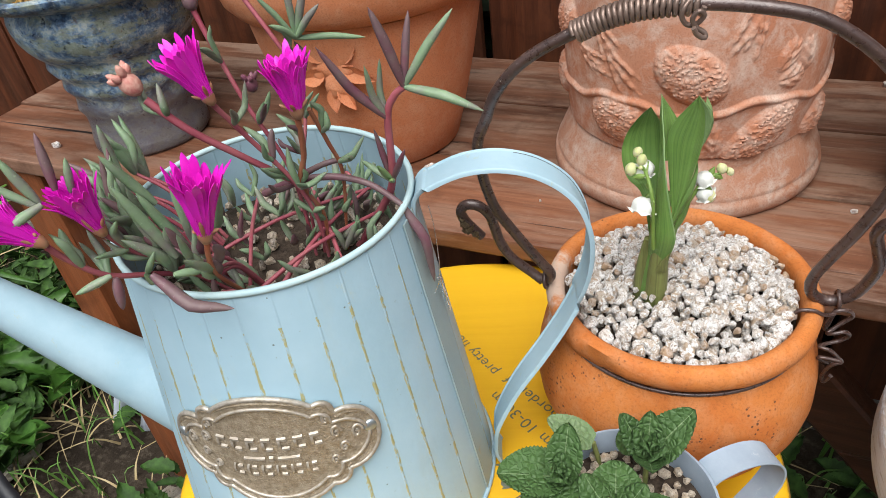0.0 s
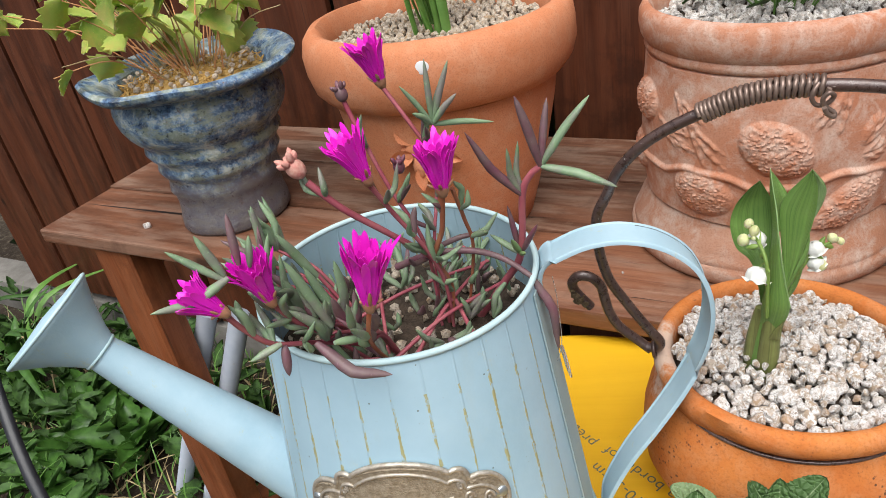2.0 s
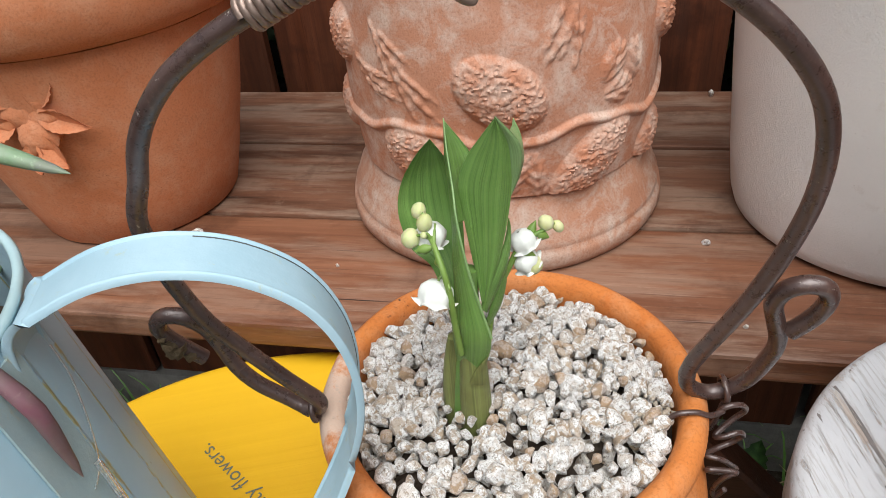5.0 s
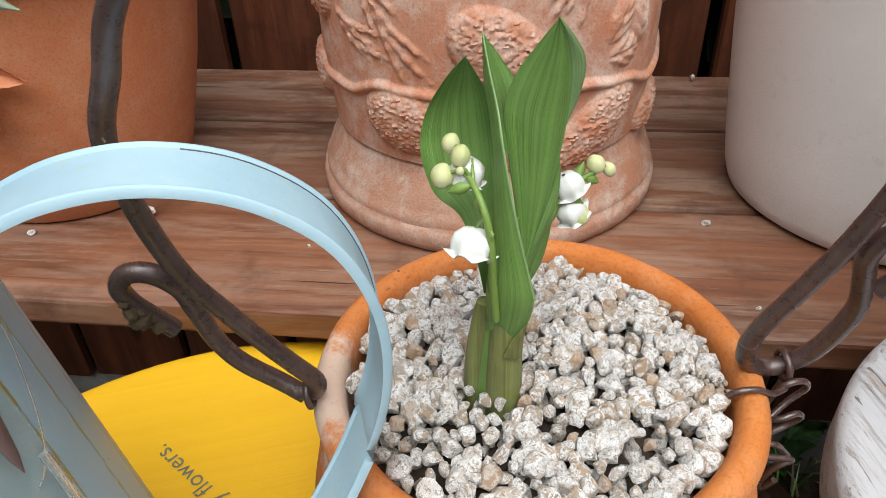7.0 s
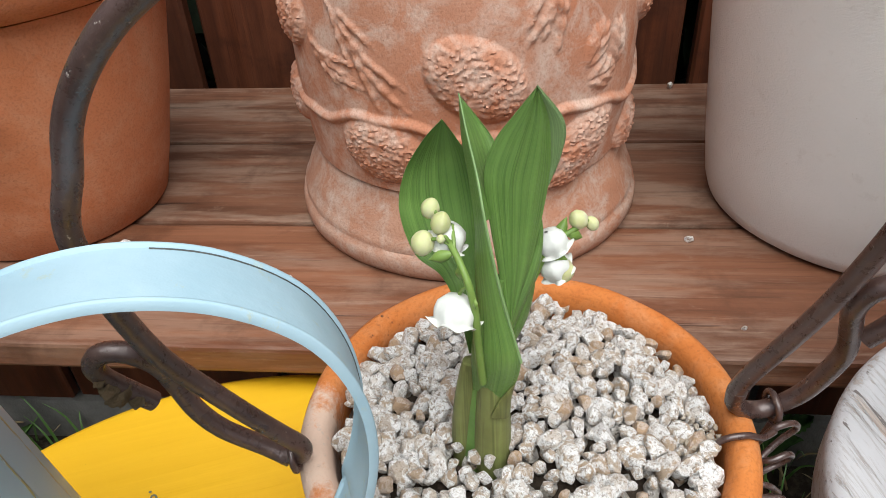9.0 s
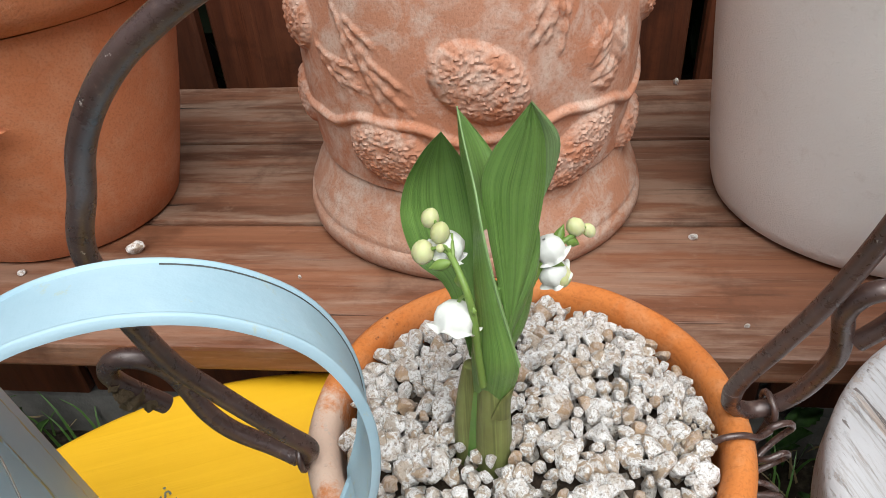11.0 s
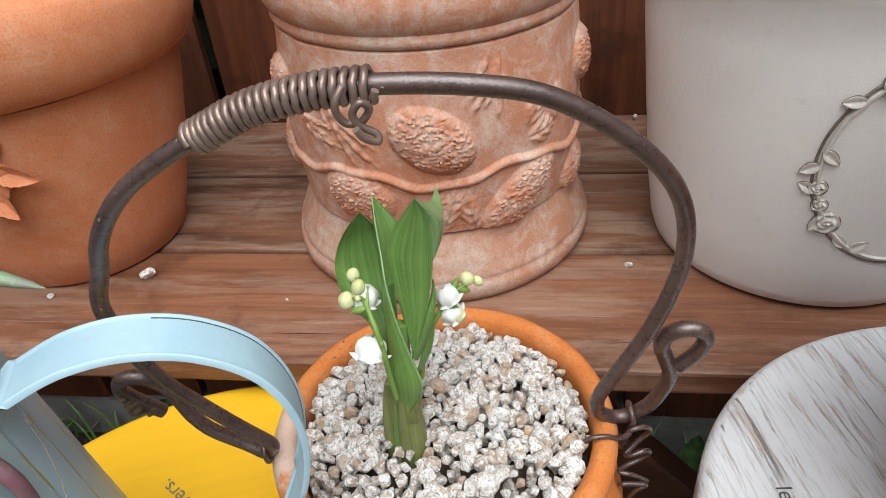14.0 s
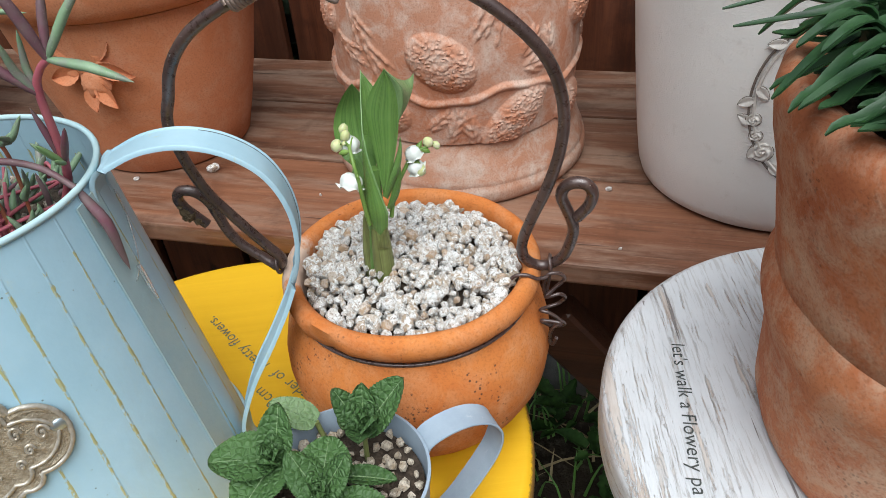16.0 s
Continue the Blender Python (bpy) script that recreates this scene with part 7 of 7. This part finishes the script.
def mini_can():
    can = thing("small_watering_can", tuple(MINI), "small grey-blue zinc watering can planted with mint", "watering can")
    prof = [(0, 0.001), (0.0335, 0.001), (0.035, 0.0025), (0.0358, 0.02), (0.0382, 0.052), (0.0394, 0.073), (0.0404, 0.0745), (0.0404, 0.0760), (0.0390, 0.0765), (0.0383, 0.074), (0.0370, 0.052), (0.0348, 0.010)]
    part("body", lathe(prof, 72), TIN_GREY, can)
    h = Vector((math.cos(radians(40)), math.sin(radians(40)), 0))
    line = spline([h * r + Vector((0, 0, z)) for r, z in ((0.0386, 0.0660), (0.0410, 0.0755), (0.0520, 0.0795), (0.0655, 0.0785), (0.0765, 0.0715), (0.0808, 0.0600), (0.0770, 0.0460), (0.0640, 0.0280), (0.0500, 0.0130), (0.0370, 0.0060))], 7)
    part("handle", strap_side(line, Vector((-h.y, h.x, 0)), 0.0145, 0.0010), TIN_GREY, can, "grey-blue strap handle")
    d = Vector((math.cos(radians(217)), math.sin(radians(217)), 0))
    part("spout", tube([d * 0.034 + Vector((0, 0, 0.018)), d * 0.055 + Vector((0, 0, 0.026)), d * 0.082 + Vector((0, 0, 0.036))], lambda t: 0.0075 - 0.0035 * t, 16), TIN_GREY, can, "short zinc spout")
    rose = part("rose", lathe([(0.0042, -0.010), (0.006, -0.006), (0.0120, 0.0), (0.0128, 0.001), (0.012, 0.0020), (0, 0.0030)], 40), TIN_GREY, can, "small zinc sprinkler rose")
    look_to = Vector((-0.55, -0.35, 0.76)).normalized()
    rose.matrix_local = Matrix.Translation(Vector((-0.0945, 0.150, 0.560)) - MINI) @ look_to.to_track_quat("Z", "Y").to_matrix().to_4x4()
    for x, y in ((-0.005, 0.0), (0.005, 0.0), (0.0, 0.005), (0.0, -0.005)):
        part("hole", moved(ball(0.0012, 8, 6, (1, 1, 0.3)), Matrix.Translation((x, y, 0.0027))), INK, rose, "dark sprinkler hole")
    soil = thing("mint_soil", tuple(MINI + Vector((0, 0, 0.062))), "dark soil and brown grit in the zinc can", "soil", kind="stuff")
    part("soil_bed", lathe([(0, 0.004), (0.0370, 0.0)], 40), SOIL, soil)
    part("grit", pebbles(0.0345, 0.0050, 61, 0.0033, lambda x, y: 0.004 + 0.002 * random.random(), GRITS), GRIT, soil, smooth=False)
    plant = thing("mint_plant", tuple(MINI + Vector((0, 0, 0.060))), "young mint with wrinkled green leaves in the small zinc can", "plant")
    inv = plant.matrix_world.inverted()
    def mint(p, ln, yaw, pitch, roll=0.0, ratio=0.68, mat_=MINT, cup=0.16, fold=0.14):
        leaf = part("leaf", broad_leaf(ln, ratio, cup, 0.030, 0.030, 17, 34, fold, 0.50), mat_, plant)
        leaf.matrix_local = inv @ Matrix.Translation(Vector(p)) @ pose(0, 0, 0, 0, 0, yaw) @ pose(0, 0, 0, pitch, 0, 0) @ pose(0, 0, 0, 0, roll, 0)
        rib = [Vector((0, t * ln, cup * ln * (0.15 * t - t * t * 0.5) + 0.0001)) for t in (0.0, 0.2, 0.4, 0.6, 0.8, 0.95)]
        part("midrib", tube(rib, lambda t: ln * 0.018 * (1 - 0.75 * t), 6), MINT_PALE, leaf, "pale midrib")
    def heart(p, turn, size):
        for k in range(4):
            s = size * (1 - 0.2 * k)
            for side in (0, 180):
                mint(Vector(p) + Vector((0, 0, 0.0012 * k)), s, turn + 80 * k + side, 52 + 9 * k, 0, 0.75, MINT, -0.5, 0.3)
    for p, foot in (((-0.046, 0.200, 0.602), (-0.043, 0.200, 0.575)), ((-0.018, 0.186, 0.603), (-0.018, 0.190, 0.575)), ((-0.011, 0.224, 0.602), (-0.011, 0.221, 0.575)), ((-0.0383, 0.2284, 0.5965), (-0.033, 0.2265, 0.578))):
        part("stem", moved(tube([Vector(foot), (Vector(foot) + Vector(p)) / 2, Vector(p)], 0.0014, 8), inv), SHEATH, plant, "brown-purple stem")
    # shoot with one tall leaf and two broad ones
    p = (-0.046, 0.200, 0.602)
    mint(p, 0.027, 4, 58, 0, 0.66)
    heart((-0.046, 0.197, 0.604), 10, 0.0135)
    mint(p, 0.031, 108, 8, 0, 0.9), mint(p, 0.029, 168, -4, 0, 0.92), mint(p, 0.017, 228, -8, 0, 0.85)
    # shoot nearest the can's lip
    p = (-0.018, 0.186, 0.603)
    mint(p, 0.024, 62, 32, 0, 0.72, MINT, -0.3), mint(p, 0.022, 318, 42, 0, 0.75, MINT, -0.3)
    heart((-0.018, 0.184, 0.605), 40, 0.0115)
    mint(p, 0.028, 12, 12, 0, 0.95), mint((-0.018, 0.184, 0.602), 0.034, 190, -14, 0, 0.84), mint((-0.012, 0.184, 0.600), 0.036, 252, -4, 0, 0.78)
    mint((-0.012, 0.200, 0.599), 0.024, 276, 2, 0, 0.46)
    # shoot at the back
    p = (-0.011, 0.224, 0.602)
    mint(p, 0.033, 312, 46, 15, 0.62, MINT, 0.1), mint(p, 0.026, 70, 52, -25, 0.52, MINT, -0.3, 0.5), mint(p, 0.021, 196, 38, 0, 0.7), mint(p, 0.024, 10, 66, 0, 0.6)
    heart((-0.010, 0.223, 0.606), 65, 0.015)
    mint((-0.0383, 0.2284, 0.5965), 0.0255, 89, 22, -12, 0.62, MINT_PALE, 0.05, 0.05)
    mint((-0.020, 0.226, 0.597), 0.016, 20, 5, 0, 0.7)


def strap_side(line, side, width, thick):
    """A flat strap whose width lies along one fixed direction."""
    bm = bmesh.new()
    rings = []
    for i, p in enumerate(line):
        t = (line[min(i + 1, len(line) - 1)] - line[max(i - 1, 0)]).normalized()
        n = side.cross(t).normalized()
        rings.append([bm.verts.new(p + side * (q * width / 2) + n * (k * thick / 2)) for q, k in ((-1, 0.4), (-0.97, 1.2), (-0.9, 1), (0, 1), (0.9, 1), (0.97, 1.2), (1, 0.4), (1, -0.4), (0.97, -1.2), (0.9, -1), (0, -1), (-0.9, -1), (-0.97, -1.2), (-1, -0.4))])
    for lo, hi in zip(rings, rings[1:]):
        for k in range(14):
            bm.faces.new((lo[k], lo[(k + 1) % 14], hi[(k + 1) % 14], hi[k]))
    bm.faces.new(rings[0][::-1]), bm.faces.new(rings[-1])
    bmesh.ops.recalc_face_normals(bm, faces=bm.faces)
    return bm


mini_can()


# ---- low down beside the bench ----
frame_thing = thing("black_metal_frame", (-0.75, 0.25, GROUND), "curved black painted steel bars of a low plant stand", "plant stand")
inv = frame_thing.matrix_world.inverted()
for pts in (((-1.00, 0.36, 0.42), (-0.88, 0.28, 0.30), (-0.75, 0.225, 0.24), (-0.62, 0.19, 0.20), (-0.45, 0.15, 0.17), (-0.36, 0.12, 0.10), (-0.33, 0.10, GROUND - 0.03)),):
    part("bar", moved(tube(spline(pts, 8), 0.008, 10, 0.6), inv), BLACK_STEEL, frame_thing, "flat black steel bar")

legs = thing("steel_trestle", (-0.93, 0.5, GROUND), "two pale blue painted steel tube legs under the bench", "trestle")
inv = legs.matrix_world.inverted()
for pts in (((-0.716, 0.505, 0.400), (-0.850, 0.505, 0.160), (-0.989, 0.505, GROUND - 0.02)), ((-0.660, 0.506, 0.400), (-0.790, 0.506, 0.158), (-0.923, 0.506, GROUND - 0.02))):
    part("tube_leg", moved(tube(spline(pts, 6), 0.014, 14), inv), BLUE_STEEL, legs)

ROCKS = [rock_data("rock", ROCK, 90 + s, 3, 0.4) for s in range(3)]
rng = random.Random(14)
for x, y, s in ((-1.10, 0.36, 0.065), (-1.19, 0.30, 0.05), (-0.735, 0.385, 0.055), (-0.64, 0.39, 0.05), (-1.02, 0.24, 0.045), (-0.56, 0.42, 0.04)):
    rk = new("garden_stone", ROCKS[rng.randrange(3)])
    rk.matrix_world = pose(x, y, lie(x, y) + s * 0.25, rng.uniform(-20, 20), rng.uniform(-20, 20), rng.uniform(0, 360)) @ Matrix.Diagonal((s, s * 0.8, s * 0.6, 1))
    tagged(rk, "pale rough garden stone lying on the soil", "stone", "stones on the soil")


def weeds():
    """Broad weeds, grass and straw round the bench's foot."""
    rng = random.Random(33)
    leaves = []
    for i in range(430):
        x, y = rng.uniform(-1.9, 0.55), rng.uniform(0.10, 0.85)
        if x > -0.62 and rng.random() < 0.6 or -1.02 < x < -0.72 and 0.28 < y < 0.52:
            continue
        for k in range(rng.randrange(5, 9)):
            a = rng.uniform(0, 360)
            b = broad_leaf(rng.uniform(0.026, 0.066), rng.uniform(0.35, 0.62), 0.3, 0.12, 0.03, 5, 11, 0.15)
            b.transform(pose(x, y, lie(x, y) + 0.01 + rng.uniform(0, 0.09), 0, 0, a) @ pose(0, rng.uniform(0, 0.02), 0, rng.uniform(5, 60), 0, 0))
            leaves.append(b)
    tagged(part("weed_leaves", join(*leaves), WEED), "green broad-leaved weeds on the soil by the fence", "weeds", kind="stuff")
    for name, n, mat_, label, spread in (("grass", 1700, STRAP, "green grass blades among the weeds", 0.6), ("straw", 750, DRY, "dry straw and dead stalks on the soil", 1.6)):
        blades = []
        for i in range(n):
            x, y = rng.uniform(-1.85, 0.7), rng.uniform(0.10, 0.90)
            d = Vector((rng.uniform(-1, 1), rng.uniform(-1, 1), 0)) * spread
            ln = rng.uniform(0.05, 0.17)
            p = Vector((x, y, lie(x, y)))
            path = spline([p, p + d * ln * 0.25 + Vector((0, 0, ln * 0.6 / (0.6 + spread))), p + d * ln * 0.7 + Vector((0, 0, ln * 0.8 / (0.6 + spread)))], 3)
            blades.append(ribbon(path, lambda t: 0.0045 * (1 - t) + 0.0005, 0.0004, (0.1, -0.3, 1), 0.0, 2))
        tagged(part(name, join(*blades), mat_), label, "grass", kind="stuff")


weeds()


def strap_clump(x, y, seed, n, size):
    """A clump of long arching strap leaves."""
    rng = random.Random(seed)
    plant = thing("strap_leaf_clump", (x, y, lie(x, y)), "clump of long arching green strap leaves in the soil", "plant")
    for i in range(n):
        a = rng.uniform(0, 6.283)
        d, ln = Vector((math.cos(a), math.sin(a), 0)), size * rng.uniform(0.6, 1.1)
        out = rng.uniform(0.25, 0.9)
        p0 = d * 0.02 - Vector((0, 0, 0.01))
        path = spline([p0, p0 + d * ln * 0.3 * out + Vector((0, 0, ln * 0.6)), p0 + d * ln * out + Vector((0, 0, ln * (0.95 - 0.5 * out)))], 7)
        part("leaf", ribbon(path, lambda t: 0.034 * (0.6 + 0.9 * t - 1.5 * t * t) + 0.001, 0.0009, (d.x * 0.5, d.y * 0.5, 1), -0.18, 5), WEED_LIGHT if i % 3 else STRAP, plant)
        if i % 4 == 0:
            q = [p0 + (p - p0).lerp(Vector((d.y, -d.x, 0.3)) * ln * 0.6, 0.4) for p in path]
            part("dry_leaf", ribbon(q, lambda t: 0.012 * (1 - 0.8 * t), 0.0006, (d.x * 0.5, d.y * 0.5, 1), 0.1, 3), DRY, plant, "withered straw-coloured leaf")


def broad_weed(x, y, seed, size):
    """A low rosette of toothed leaves."""
    rng = random.Random(seed)
    plant = thing("broad_leaved_weed", (x, y, lie(x, y)), "fresh green weed with toothed broad leaves on the soil", "plant", "weeds by the bench")
    for i in range(16):
        ln = size * rng.uniform(0.65, 1.15)
        ob = part("leaf", broad_leaf(ln, rng.uniform(0.42, 0.6), 0.35, 0.07, 0.03, 7, 14, 0.2), WEED_LIGHT, plant)
        ob.matrix_local = pose(rng.uniform(-0.03, 0.03), rng.uniform(-0.03, 0.03), 0.01 + 0.004 * i, 0, 0, 137 * i) @ pose(0, 0.01, 0, rng.uniform(8, 55), rng.uniform(-15, 15), 0)


strap_clump(-1.53, 0.60, 5, 15, 0.34)
strap_clump(-1.85, 0.66, 8, 12, 0.36)
for wx, wy, ws, size in ((-1.17, 0.51, 1, 0.095), (-1.10, 0.54, 2, 0.10), (-1.30, 0.58, 3, 0.085), (-1.24, 0.42, 6, 0.09), (-1.08, 0.36, 7, 0.085)):
    broad_weed(wx, wy, ws, size)


def hedge():
    """Foliage close behind the fence, shade put into its colour, seen only through its gaps."""
    rng = random.Random(44)
    leaves = []
    for i in range(4200):
        b = broad_leaf(rng.uniform(0.06, 0.11), 0.65, 0.2, rows=4, cols=3)
        b.transform(pose(rng.uniform(-2.0, 1.6), rng.uniform(0.95, 1.20), rng.uniform(-0.06, 1.6), rng.uniform(20, 110), rng.uniform(-40, 40), rng.uniform(0, 360)))
        leaves.append(b)
    tagged(part("hedge", join(*leaves), HEDGE_SHADED), "leafy growth behind the board fence, coloured dark for shade", "hedge", kind="stuff")


hedge()

# small white crumbs on the bench boards
for i, (x, y, s) in enumerate(((-0.267, 0.519, 0.0065), (-0.332, 0.495, 0.003), (0.120, 0.772, 0.004), (0.090, 0.536, 0.003), (0.103, 0.457, 0.0018), (-0.150, 0.494, 0.0016), (-0.717, 0.468, 0.006))):
    cr = new("pumice_crumb", CRUSHED[i])
    cr.matrix_world = pose(x, y, TOP + s * 0.55, 30 * i, 17 * i, 50 * i) @ Matrix.Diagonal((s, s * 0.8, s * 0.7, 1))
    tagged(cr, "white pumice crumb lying on the bench board", "stone", "crumbs on the bench")


# ---- true size: the plan above is drawn at 5 : 4 ----
bpy.context.view_layer.update()
for ob in list(scene.objects):
    if ob.parent is None and ob.type in ("MESH", "EMPTY"):
        ob.matrix_world = Matrix.Scale(0.8, 4) @ ob.matrix_world
